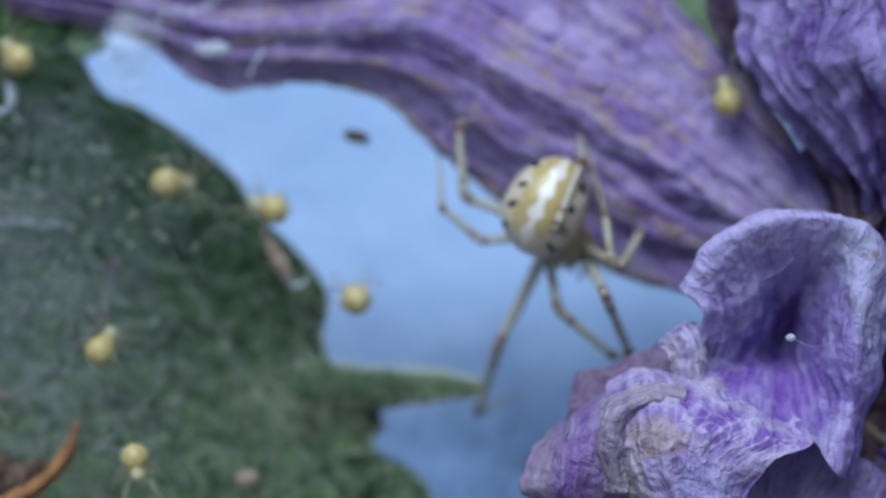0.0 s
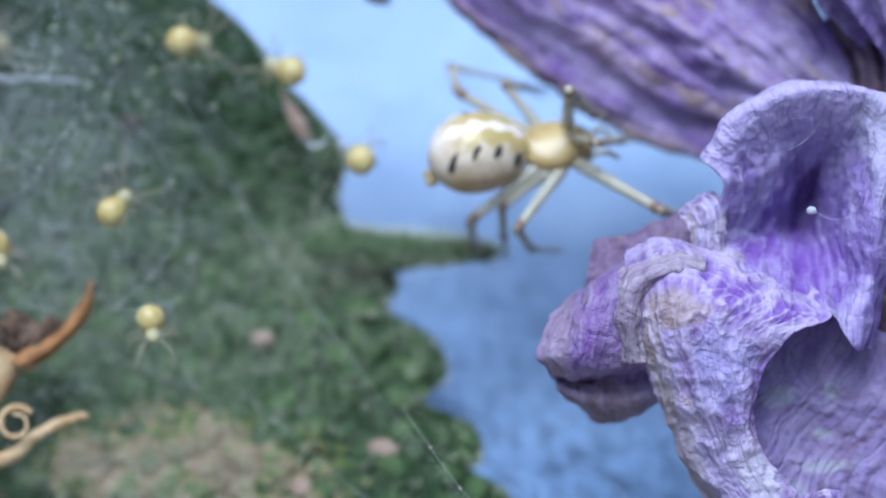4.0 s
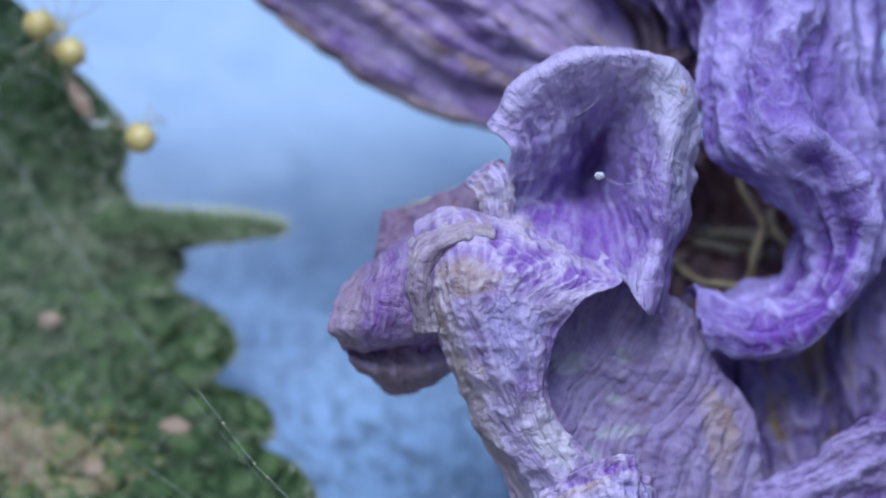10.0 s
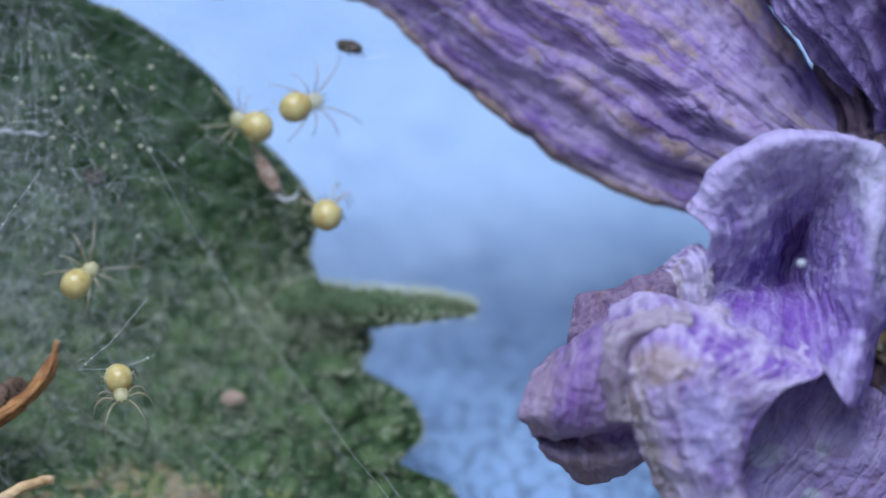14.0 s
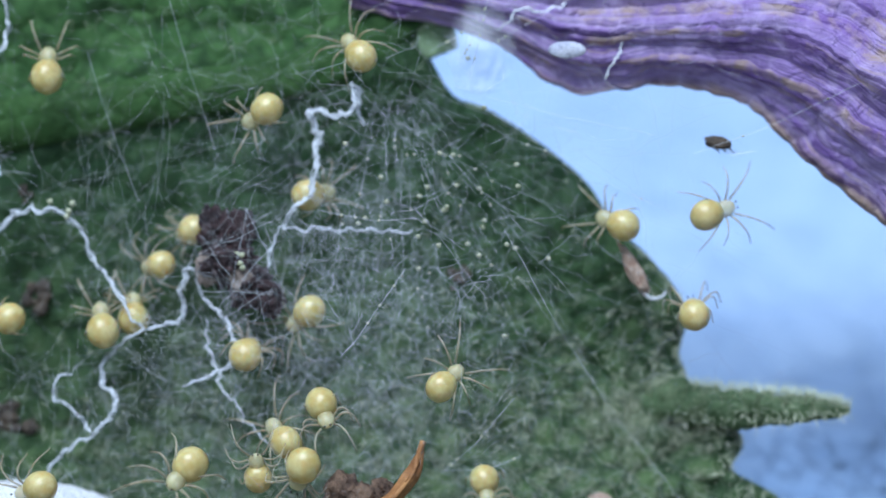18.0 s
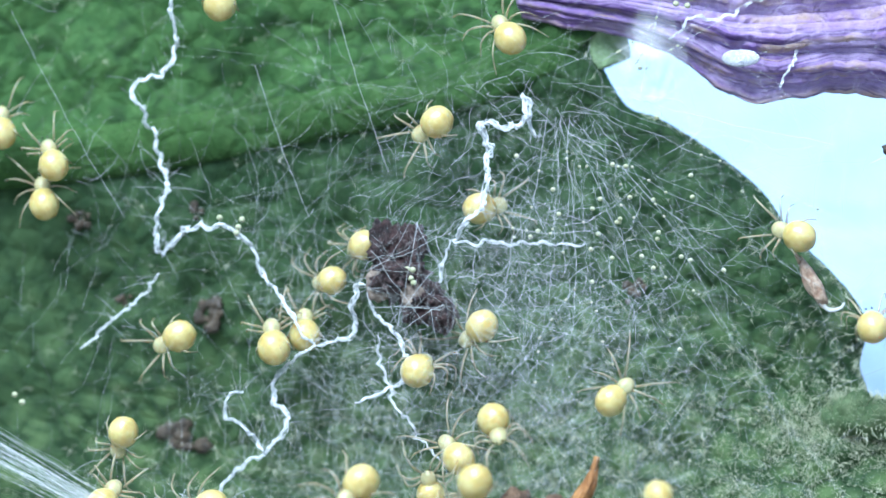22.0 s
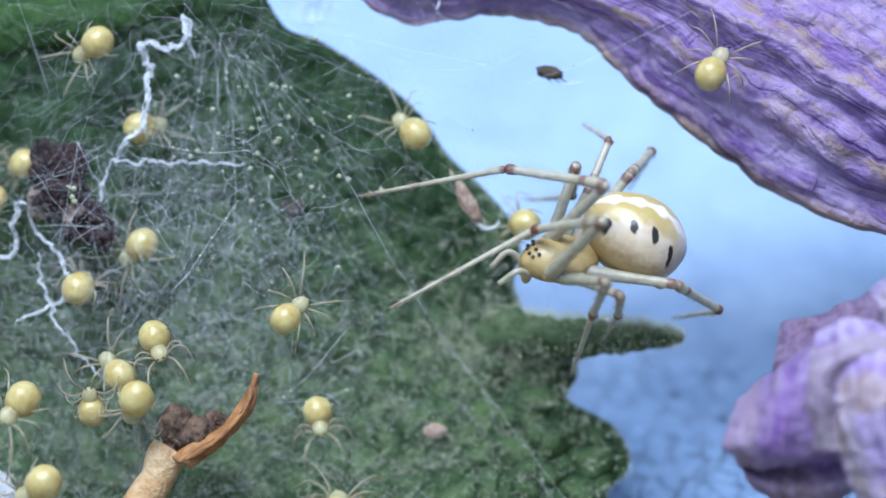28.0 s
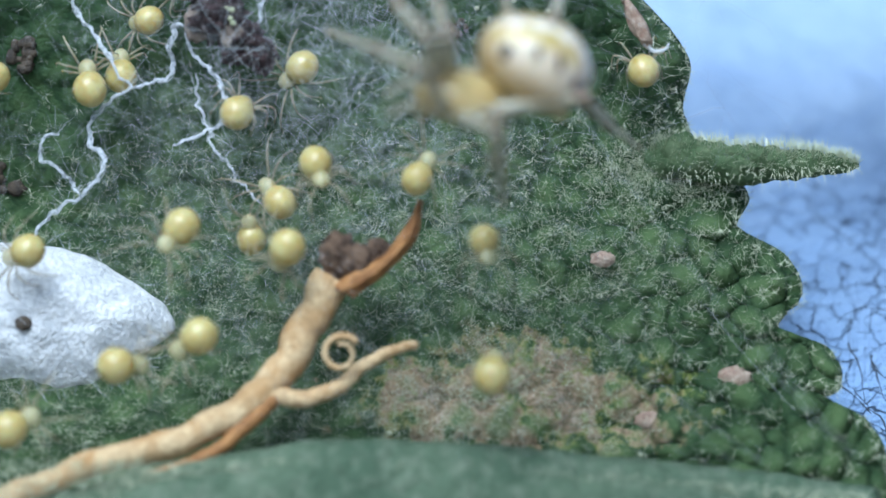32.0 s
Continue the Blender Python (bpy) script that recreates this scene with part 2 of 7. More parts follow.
M_FRONT = petal_material("dried_petal_lilac", (0.32, 0.23, 0.70), (0.72, 0.68, 0.92), (0.50, 0.40, 0.34), 0.6, 0.8, (14, 9), 0, deep=0.62, crest_pale=0.8, grit=1.4, lines=0.2,
                         zones=((0.17, 0.62, 0.09, 0.6, RICH, 0.8), (0.27, 0.30, 0.06, 0.24, (0.44, 0.34, 0.28), 0.85), (0.62, 0.10, 0.40, 0.14, (0.50, 0.43, 0.40), 0.8), (0.72, 0.72, 0.14, 0.3, (0.74, 0.72, 0.80), 0.85), (0.42, 0.62, 0.14, 0.3, (0.52, 0.50, 0.82), 0.6), (0.75, 0.3, 0.3, 0.4, (0.60, 0.56, 0.74), 0.5), (0.55, 0.08, 0.3, 0.10, STRAW, 0.6)))
M_PALE = petal_material("dried_petal_straw", (0.42, 0.36, 0.58), (0.68, 0.65, 0.76), (0.46, 0.38, 0.32), 0.7, 0.8, (8, 10), 0, deep=0.6, lines=0.15)
M_PANEL = petal_material("dried_petal_veined", (0.28, 0.23, 0.57), (0.50, 0.47, 0.74), (0.26, 0.17, 0.13), 0.45, 0.3, (1.0, 15), 42, stripes=0.22, crest_pale=0.35, lines=0.7, line=(0.12, 0.06, 0.10), netbump=0.2,
                         zones=((0.62, 0.82, 0.22, 0.10, (0.40, 0.30, 0.24), 0.7), (0.33, 0.22, 0.05, 0.09, BLISTER, 0.8), (0.66, 0.40, 0.035, 0.13, BLISTER, 0.85), (0.50, 0.42, 0.035, 0.05, BLISTER, 0.8), (0.30, 0.48, 0.05, 0.04, BLISTER, 0.8), (0.74, 0.22, 0.05, 0.10, BLISTER, 0.7)))
M_CURL = petal_material("dried_petal_blue", (0.19, 0.11, 0.58), (0.54, 0.50, 0.92), (0.45, 0.35, 0.28), 0.45, 0.12, (12, 10), 20, deep=0.36, crest_pale=0.95, lines=0.2, zones=((0.78, 0.5, 0.16, 0.5, RICH, 0.6),))
M_ROLL = petal_material("dried_petal_rolled", (0.26, 0.145, 0.55), (0.50, 0.45, 0.68), (0.40, 0.31, 0.26), 0.5, 0.6, (7, 12), 30, lines=0.2, zones=((0.95, 0.4, 0.32, 0.7, (0.34, 0.26, 0.28), 0.85), (0.3, 0.1, 0.4, 0.2, STRAW, 0.5)))
M_LONG = petal_material("dried_petal_streaked", (0.25, 0.15, 0.58), (0.60, 0.53, 0.82), (0.46, 0.35, 0.24), 0.6, 0.3, (5, 18), 0, edge=0.07, stripes=0.8, deep=0.26, crest_pale=0.7, lines=0.1)
# striped pleats; the base violet is darkened for the shade inside the flower
M_PLEAT = petal_material("dried_petal_pleated", (0.17, 0.115, 0.44), (0.42, 0.38, 0.66), (0.36, 0.27, 0.14), 0.5, 0.4, (3, 13), 0, deep=0.22, stripes=0.95, lines=0.2)
M_SEAM = petal_material("dried_petal_dark", (0.10, 0.06, 0.16), (0.36, 0.28, 0.36), (0.36, 0.25, 0.13), 0.4, 0.8, (4, 9), 0, deep=0.3, stripes=0.9)
M_DULL = petal_material("dried_petal_dull", (0.21, 0.15, 0.32), (0.40, 0.33, 0.48), (0.24, 0.15, 0.09), 0.3, 0.9, (6, 16), 0, lines=0.2)
M_THROAT = petal_material("dried_petal_brown", (0.18, 0.12, 0.20), (0.44, 0.32, 0.30), (0.34, 0.21, 0.11), 0.4, 1.0, (4, 10), 0, stripes=0.8)


def leaf_material(name, dark, mid, light, browned):
    k = Mat(name, 0.74, 0.18)
    co = k.coord()
    a = k.noise(co, 0.35, 4, 0.5)
    b = k.noise(co, 2.2, 5, 0.6)
    f = k.noise(co, 9.0, 4, 0.65)
    c = k.mix(k.ramp(a, [(0.35, 0.0), (0.65, 1.0)]), dark, mid)
    c = k.mix(k.ramp(b, [(0.45, 0.0), (0.75, 0.7)]), c, light)
    c = k.mix(k.ramp(f, [(0.4, 0.35), (0.55, 0.0)]), c, tuple(v * 0.5 for v in dark))
    if browned:
        # fresher green above the rib
        rx = k.n.new("ShaderNodeSeparateXYZ")
        k.l.new(co, rx.inputs[0])
        over = k.math("SUBTRACT", k.math("ADD", rx.outputs[2], 0.4), k.math("MULTIPLY", rx.outputs[0], 0.15))
        over = k.math("MULTIPLY", k.ramp(over, [(0.0, 0.0), (0.7, 0.85)]), k.ramp(k.math("MULTIPLY", rx.outputs[0], -0.5), [(0.0, 0.0), (1.0, 1.0)]))
        c = k.mix(over, c, k.mix(k.ramp(b, [(0.35, 0.0), (0.65, 1.0)]), (0.024, 0.066, 0.016), (0.050, 0.108, 0.030)))
    if browned:
        # a withered patch low on the blade
        sx = k.n.new("ShaderNodeSeparateXYZ")
        k.l.new(co, sx.inputs[0])
        dx = k.math("DIVIDE", k.math("ADD", sx.outputs[0], -2.6), 4.4)
        dz = k.math("DIVIDE", k.math("ADD", sx.outputs[2], 15.9), 1.45)
        r = k.math("ADD", k.math("MULTIPLY", dx, dx), k.math("MULTIPLY", dz, dz))
        r = k.math("ADD", r, k.math("MULTIPLY", k.math("SUBTRACT", b, 0.5), 4.2))
        r = k.math("ADD", r, k.math("MULTIPLY", k.math("SUBTRACT", k.noise(co, 0.8, 4, 0.6), 0.5), 3.5))
        r2 = k.math("ADD", r, k.math("MULTIPLY", k.math("SUBTRACT", a, 0.5), 2.0))
        c = k.mix(k.ramp(r2, [(0.7, 0.8), (1.25, 0.0)]), c, (0.20, 0.24, 0.04))
        dry = k.mix(k.ramp(f, [(0.40, 0.0), (0.58, 1.0)]), (0.16, 0.105, 0.07), k.mix(k.ramp(b, [(0.42, 0.0), (0.6, 1.0)]), (0.31, 0.21, 0.14), (0.40, 0.32, 0.26)))
        c = k.mix(k.ramp(r, [(0.45, 0.95), (1.0, 0.0)]), c, dry)
    if browned:
        # short pale down, thicker low on the blade
        dz2 = k.n.new("ShaderNodeSeparateXYZ")
        k.l.new(co, dz2.inputs[0])
        down = k.ramp(k.math("MULTIPLY", k.math("ADD", dz2.outputs[2], k.math("MULTIPLY", a, 6.0)), -0.1), [(0.05, 0.04), (0.8, 1.0)])
        # shading of the quilting put into the colour: swellings paler, vein furrows darker
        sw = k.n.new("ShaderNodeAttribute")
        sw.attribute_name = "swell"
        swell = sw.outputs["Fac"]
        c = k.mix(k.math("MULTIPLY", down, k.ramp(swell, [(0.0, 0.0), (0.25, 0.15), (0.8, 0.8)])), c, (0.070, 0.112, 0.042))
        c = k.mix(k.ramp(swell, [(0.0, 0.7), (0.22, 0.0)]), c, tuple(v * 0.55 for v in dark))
        fuzz = k.noise(co, 14.0, 3, 0.7, 1.2)
        c = k.mix(k.math("MULTIPLY", down, k.ramp(fuzz, [(0.54, 0.0), (0.70, 0.35)])), c, (0.16, 0.20, 0.10))
    k.colour(c)
    v = k.voronoi(k.coord((1.5, 1.5, 1.5)), 1.0, "DISTANCE_TO_EDGE")
    h = k.math("ADD", k.math("MULTIPLY", k.ramp(v, [(0.0, 0.0), (0.3, 1.0)]), 0.6), k.math("MULTIPLY", f, 0.5))
    k.bump(h, 0.15, 0.8)
    k.thin((0.10, 0.22, 0.04), 0.12)
    return k.m


M_LEAF = leaf_material("leaf_green", (0.012, 0.034, 0.012), (0.022, 0.050, 0.017), (0.045, 0.080, 0.032), True)
M_LEAF_SIDE = leaf_material("leaf_side_lobe", (0.030, 0.058, 0.022), (0.066, 0.104, 0.048), (0.14, 0.175, 0.095), False)
M_LEAF_PALE = leaf_material("leaf_underside", (0.055, 0.090, 0.055), (0.095, 0.135, 0.085), (0.18, 0.21, 0.15), False)
M_STEM = leaf_material("pale_stalk", (0.16, 0.24, 0.12), (0.22, 0.32, 0.17), (0.30, 0.40, 0.25), False)
M_RIB = leaf_material("leaf_rib", (0.020, 0.050, 0.013), (0.036, 0.085, 0.020), (0.06, 0.115, 0.034), False)


def wall_material():
    k = Mat("pale_blue_paint", 0.65, 0.25)
    co = k.coord()
    wv = k.n.new("ShaderNodeTexNoise")
    wv.inputs["Scale"].default_value = 0.9
    wv.inputs["Detail"].default_value = 5
    k.l.new(co, wv.inputs["Vector"])
    vm = k.n.new("ShaderNodeVectorMath")
    vm.operation = "MULTIPLY_ADD"
    k.l.new(wv.outputs["Color"], vm.inputs[0])
    vm.inputs[1].default_value = (1.3, 1.3, 1.3)
    k.l.new(co, vm.inputs[2])
    cell = k.voronoi(vm.outputs[0], 1.4, "DISTANCE_TO_EDGE")
    # lower wall: pitted, lifting, cracked paint, with its shade painted in as darker blue
    sz = k.n.new("ShaderNodeSeparateXYZ")
    k.l.new(co, sz.inputs[0])
    low_shade_cracks = k.ramp(k.math("MULTIPLY", k.math("ADD", k.math("ADD", sz.outputs[2], 57.8), k.math("MULTIPLY", k.noise(co, 0.28, 3, 0.5), 6.0)), -0.09), [(-0.0, 0.0), (0.22, 0.45), (0.6, 1.0)])
    crack = k.math("MULTIPLY", k.ramp(cell, [(0.0, 0.8), (0.035, 0.0)]), k.math("MULTIPLY", low_shade_cracks, k.ramp(k.noise(co, 0.6, 4, 0.6), [(0.40, 0.0), (0.55, 1.0)])))
    big = k.noise(co, 0.07, 3, 0.5)
    lumps = k.noise(co, 0.45, 4, 0.6, 0.4)
    grain = k.noise(co, 1.6, 5, 0.6)
    c = k.mix(k.ramp(big, [(0.3, 0.0), (0.7, 1.0)]), (0.26, 0.35, 0.50), (0.31, 0.41, 0.56))
    c = k.mix(k.ramp(grain, [(0.38, 0.6), (0.58, 0.0)]), c, (0.22, 0.31, 0.46))
    c = k.mix(k.math("MULTIPLY", low_shade_cracks, 0.8), c, (0.17, 0.28, 0.48))
    c = k.mix(crack, c, (0.06, 0.08, 0.12))
    k.colour(c)
    k.bump(k.math("SUBTRACT", k.math("ADD", k.math("MULTIPLY", grain, k.math("ADD", 0.5, low_shade_cracks)), k.math("MULTIPLY", lumps, 2.6)), crack), 0.4, 1.0)
    c = k.mix(k.ramp(lumps, [(0.40, 0.35), (0.52, 0.0)]), c, (0.19, 0.28, 0.44))
    k.colour(c)
    return k.m


M_WALL = wall_material()


# ---- building helpers; shapes are given in millimetres ----
def link(name, verts, faces, mat, parent=None, origin=(0, 0, 0), uvs=None, thick=0.0, smooth=True, label="", links=None):
    me = bpy.data.meshes.new(name)
    o = Vector(origin)
    me.from_pydata([((Vector(v) - o) * MM)[:] for v in verts], [], faces)
    if uvs is not None:
        lay = me.uv_layers.new(name="uv")
        idx = np.zeros(len(me.loops), dtype=np.int32)
        me.loops.foreach_get("vertex_index", idx)
        lay.data.foreach_set("uv", np.asarray(uvs, dtype=np.float32)[idx].ravel())
    if smooth:
        me.polygons.foreach_set("use_smooth", [True] * len(me.polygons))
    me.materials.append(mat)
    me.update()
    ob = new(name, me)
    if parent is None:
        ob.location = o * MM
    else:
        ob.parent = parent
    if thick:
        s = ob.modifiers.new("thickness", "SOLIDIFY")
        s.thickness, s.offset = thick * MM, 0.0
    if label:
        ob["label"] = label
    return ob


def thing(name, at, label, category, group="", kind=""):
    e = new(name)
    e.location = Vector(at) * MM
    e.empty_display_size = 0.001
    return tagged(e, label, category, group, kind)


def spline(p, t):
    """Catmull-Rom through the rows of p, t from 0 to 1."""
    p = np.asarray(p, float)
    n = len(p) - 1
    s = np.clip(np.asarray(t) * n, 0, n - 1e-9)
    i = s.astype(int)
    f = (s - i).reshape((-1,) + (1,) * (p.ndim - 1))
    g = lambda k: p[np.clip(i + k, 0, n)]
    a, b, c, d = g(-1), g(0), g(1), g(2)
    a = np.where((i == 0).reshape(f.shape), 2 * b - c, a)
    d = np.where((i == n - 1).reshape(f.shape), 2 * c - b, d)
    return 0.5 * (2 * b + (c - a) * f + (2 * a - 5 * b + 4 * c - d) * f ** 2 + (3 * b - a - 3 * c + d) * f ** 3)


def cage(rows):
    """Rows of (x, z, y) handles as an array of (x, y, z)."""
    a = np.asarray(rows, float)
    return a[..., [0, 2, 1]]


def sheet(name, rows, nu, nv, mat, parent, origin, crumple=0.12, ridges=0.08, ridge_n=14, seed=0, thick=0.06, frill=0.0, label="", freq=1.0, sway=1.0):
    """A crumpled sheet drawn over a coarse cage of handles: the first index runs along the petal, the second across it."""
    c = cage(rows)
    u, v = np.linspace(0, 1, nu), np.linspace(0, 1, nv)
    a = spline(c, u)
    g = np.stack([spline(a[i], v) for i in range(nu)])
    du, dv = np.gradient(g, axis=0), np.gradient(g, axis=1)
    n = np.cross(du, dv)
    n /= np.linalg.norm(n, axis=2, keepdims=True) + 1e-9
    off, crest_tone = np.zeros((nu, nv)), np.zeros((nu, nv))
    for i in range(nu):
        for j in range(nv):
            x, y, z = g[i, j]
            q = Vector((x, y, z + seed * 7.3)) * freq
            w = noise.noise(q * 0.9) * 1.0 + noise.noise(q * 2.1) * 0.55 + noise.noise(q * 4.7) * 0.14
            bend = sway * (0.35 * noise.noise(q * 0.55) + 0.12 * noise.noise(q * 1.6))
            f1 = 1 - 2.4 * abs(noise.noise(Vector((u[i] * 2.4 * sway + bend, (v[j] + 0.22 * bend) * ridge_n, seed * 3.1))))
            f2 = 1 - 2.4 * abs(noise.noise(Vector((u[i] * 4.2 * sway + bend, (v[j] + 0.2 * bend) * ridge_n * 2.3, seed * 5.7))))
            f3 = noise.noise(Vector((u[i] * 9, (v[j] + 0.15 * bend) * ridge_n * 6.1, seed * 2.3)))
            e = min(v[j], 1 - v[j])
            fr = frill * math.exp(-e * 14) * math.sin(u[i] * 38 + 3 * noise.noise(q * 0.6))
            crease = 1 - abs(noise.noise(q * 1.5 + Vector((3.7, 1.1, 8.2)))) * 2.6
            crease2 = 1 - abs(noise.noise(q * 3.3 + Vector((1.7, 9.1, 2.2)))) * 2.6
            crease3 = 1 - abs(noise.noise(q * 6.5 + Vector((5.7, 2.1, 4.2)))) * 2.6
            off[i, j] = crumple * (w + 0.5 * max(0, crease) + 0.24 * max(0, crease2) + 0.10 * max(0, crease3)) + ridges * (f1 + 0.30 * f2) + 0.006 * f3 + 0.008 * noise.noise(q * 7) + 0.005 * noise.noise(q * 13) + fr
            crest_tone[i, j] = 0.5 * max(0, f1) ** 2 + 0.45 * max(0, f2) ** 3 + 0.25 * max(0, crease) ** 3 + 0.35 * max(0, crease2) ** 3 + 0.12 * f3
    g = g + n * off[..., None]
    verts = g.reshape(-1, 3)
    faces = [(i * nv + j, i * nv + j + 1, (i + 1) * nv + j + 1, (i + 1) * nv + j) for i in range(nu - 1) for j in range(nv - 1)]
    uv = np.stack(np.meshgrid(u, v, indexing="ij"), -1).reshape(-1, 2)
    ob = link(name, verts, faces, mat, parent, origin, uv, thick, label=label)
    # paleness of the fold crests: bleaching plus highlights put into the colour
    ob.data.attributes.new("crest_tone", "FLOAT", "POINT").data.foreach_set("value", crest_tone.ravel())
    return ob


def tube(points, radii, sides=8, cap=True):
    """Vertices and faces of a tapering tube along points."""
    p = np.asarray(points, float)
    n = len(p)
    r = np.broadcast_to(np.asarray(radii, float), (n,))
    t = np.gradient(p, axis=0)
    t /= np.linalg.norm(t, axis=1, keepdims=True) + 1e-12
    ref = np.array([0.0, 1.0, 0.0]) if abs(t[0][1]) < 0.9 else np.array([1.0, 0.0, 0.0])
    verts, faces = [], []
    for i in range(n):
        a = np.cross(t[i], ref)
        a /= np.linalg.norm(a) + 1e-12
        b = np.cross(t[i], a)
        ref = np.cross(a, t[i]) if i else ref
        for k in range(sides):
            w = 2 * math.pi * k / sides
            verts.append(p[i] + r[i] * (math.cos(w) * a + math.sin(w) * b))
    for i in range(n - 1):
        for k in range(sides):
            k2 = (k + 1) % sides
            faces.append((i * sides + k, i * sides + k2, (i + 1) * sides + k2, (i + 1) * sides + k))
    if cap:
        faces.append(tuple(range(sides))[::-1])
        faces.append(tuple((n - 1) * sides + k for k in range(sides)))
    return verts, faces


# ---- the setting ----
def build_setting():
    # the painted ledge rises away from the leaf, nearest at its lower lobes
    def lean(z):
        return 3.0 + 0.6 * (z + 6) + 1.5 * 1.6 * (math.log1p(math.exp((z + 4) / 1.6)) - math.log1p(math.exp(-2 / 1.6)))
    face = [(240, 300), (60, 150), (30, lean(30))] + [(0.5 * k, lean(0.5 * k)) for k in range(40, -29, -1)] + [(-30, 6), (-120, 15)]
    prof = face + [(-120, 340), (240, 340)]
    xs = (-200, -60, -30, 0, 30, 60, 200)
    m = len(prof)
    v = [(x, y, z) for x in xs for z, y in prof]
    f = [(i * m + k, (i + 1) * m + k, (i + 1) * m + (k + 1) % m, i * m + (k + 1) % m) for i in range(len(xs) - 1) for k in range(m)]
    f += [tuple(range(m)), tuple((len(xs) - 1) * m + k for k in reversed(range(m)))]
    ob = link("wall_back", v, f, M_WALL, None, (0, 10.4, 60))
    wall = ob
    tagged(ob, "weathered pale blue painted wall with fine dark cracks", "wall", kind="structure")
    # fine branching cracks in the old paint
    rnd = random.Random(21)
    cv, cf = [], []

    def depth(z):
        return float(np.interp(-z, [-q[0] for q in face], [q[1] for q in face])) - 0.015

    def crack(x, z, a, length, w, level):
        pts, step = [(x, z)], 0.16
        for n_ in range(int(length / step)):
            a += rnd.gauss(0, 0.2)
            x, z = x + step * math.cos(a), z + step * math.sin(a)
            pts.append((x, z))
            if level < 2 and rnd.random() < 0.08:
                crack(x, z, a + rnd.choice((-1, 1)) * rnd.uniform(0.7, 1.5), length * rnd.uniform(0.3, 0.7), w * 0.7, level + 1)
        base, last = len(cv), len(pts) - 1
        for n_, (px, pz) in enumerate(pts):
            qx, qz = pts[min(n_ + 1, last)][0] - pts[max(n_ - 1, 0)][0], pts[min(n_ + 1, last)][1] - pts[max(n_ - 1, 0)][1]
            l = math.hypot(qx, qz) + 1e-9
            h = w * (0.35 + 0.65 * (1 - n_ / (last + 1))) * rnd.uniform(0.4, 1.5)
            cv.extend(((px - qz / l * h, depth(pz), pz + qx / l * h), (px + qz / l * h, depth(pz), pz - qx / l * h)))
        cf.extend((base + 2 * n_, base + 2 * n_ + 1, base + 2 * n_ + 3, base + 2 * n_ + 2) for n_ in range(last))
    for n_ in range(34):
        crack(rnd.uniform(4, 12.5) if n_ % 5 else rnd.uniform(1, 22), -2.8 - 7.5 * rnd.random(), rnd.uniform(0, 6.28), rnd.uniform(0.8, 2.8), rnd.uniform(0.012, 0.034), 0)
    for n_ in range(10):
        crack(rnd.uniform(1, 22), rnd.uniform(-4, 1), rnd.uniform(0, 6.28), rnd.uniform(0.2, 0.5), 0.014, 2)
    dark = Mat("crack_dirt", 0.9, 0.1).colour((0.035, 0.045, 0.06)).m
    tagged(link("paint_cracks", cv, cf, dark, wall, (0, 10.4, 60), smooth=False), "thin black branching cracks in the paint", kind="stuff")
    # unseen ground sheet, added so that light bounces up from below
    k = Mat("grey_bounce_ground", 0.85, 0.2)
    c = k.noise(k.coord(), 0.02, 6, 0.6)
    k.colour(k.ramp(c, [(0.3, (0.20, 0.19, 0.17)), (0.7, (0.34, 0.32, 0.29))]))
    k.bump(k.noise(k.coord(), 0.3, 5, 0.6), 2.0)
    s = 4.0e6
    n = 8
    g = [(-s + 2 * s * i / n, -s + 2 * s * j / n, -120) for i in range(n + 1) for j in range(n + 1)]
    q = [(i * (n + 1) + j, (i + 1) * (n + 1) + j, (i + 1) * (n + 1) + j + 1, i * (n + 1) + j + 1) for i in range(n) for j in range(n)]
    ob = link("ground", g, q, k.m, None, (0, 0, -120), smooth=False)
    tagged(ob, "plain grey ground out of view, added to bounce light upward", "ground", kind="structure")


build_setting()


# ---- leaf ----
LEAF_RIM = [(-5.2, 7.4), (-4.36, 6.0), (-3.4, 5.6), (-2.06, 4.77), (-0.75, 3.7), (0.1, 2.5), (1.0, 1.65), (1.7, 0.85), (2.05, 0.1), (1.86, -0.9),
            (2.05, -1.6), (2.0, -2.3), (3.0, -2.6), (3.6, -3.3), (3.31, -4.11), (4.59, -4.89), (4.97, -5.87), (4.31, -6.69), (5.73, -7.31),
            (5.91, -8.18), (5.31, -8.56), (6.57, -9.03), (7.13, -10.26), (6.4, -11.65), (-0.01, -12.57), (-12.0, -13.5), (-24.0, -12.0),
            (-32.0, -4.0), (-33.0, 6.0), (-24.0, 14.5), (-14.0, 15.5), (-8.0, 12.6), (-5.6, 9.6)]
LEAF_MID = np.array([-9.0, -1.5])


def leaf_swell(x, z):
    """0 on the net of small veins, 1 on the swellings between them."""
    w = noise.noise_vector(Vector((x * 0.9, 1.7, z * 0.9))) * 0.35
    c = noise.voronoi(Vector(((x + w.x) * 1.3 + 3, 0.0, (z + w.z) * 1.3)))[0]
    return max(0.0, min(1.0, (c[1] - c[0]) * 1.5))


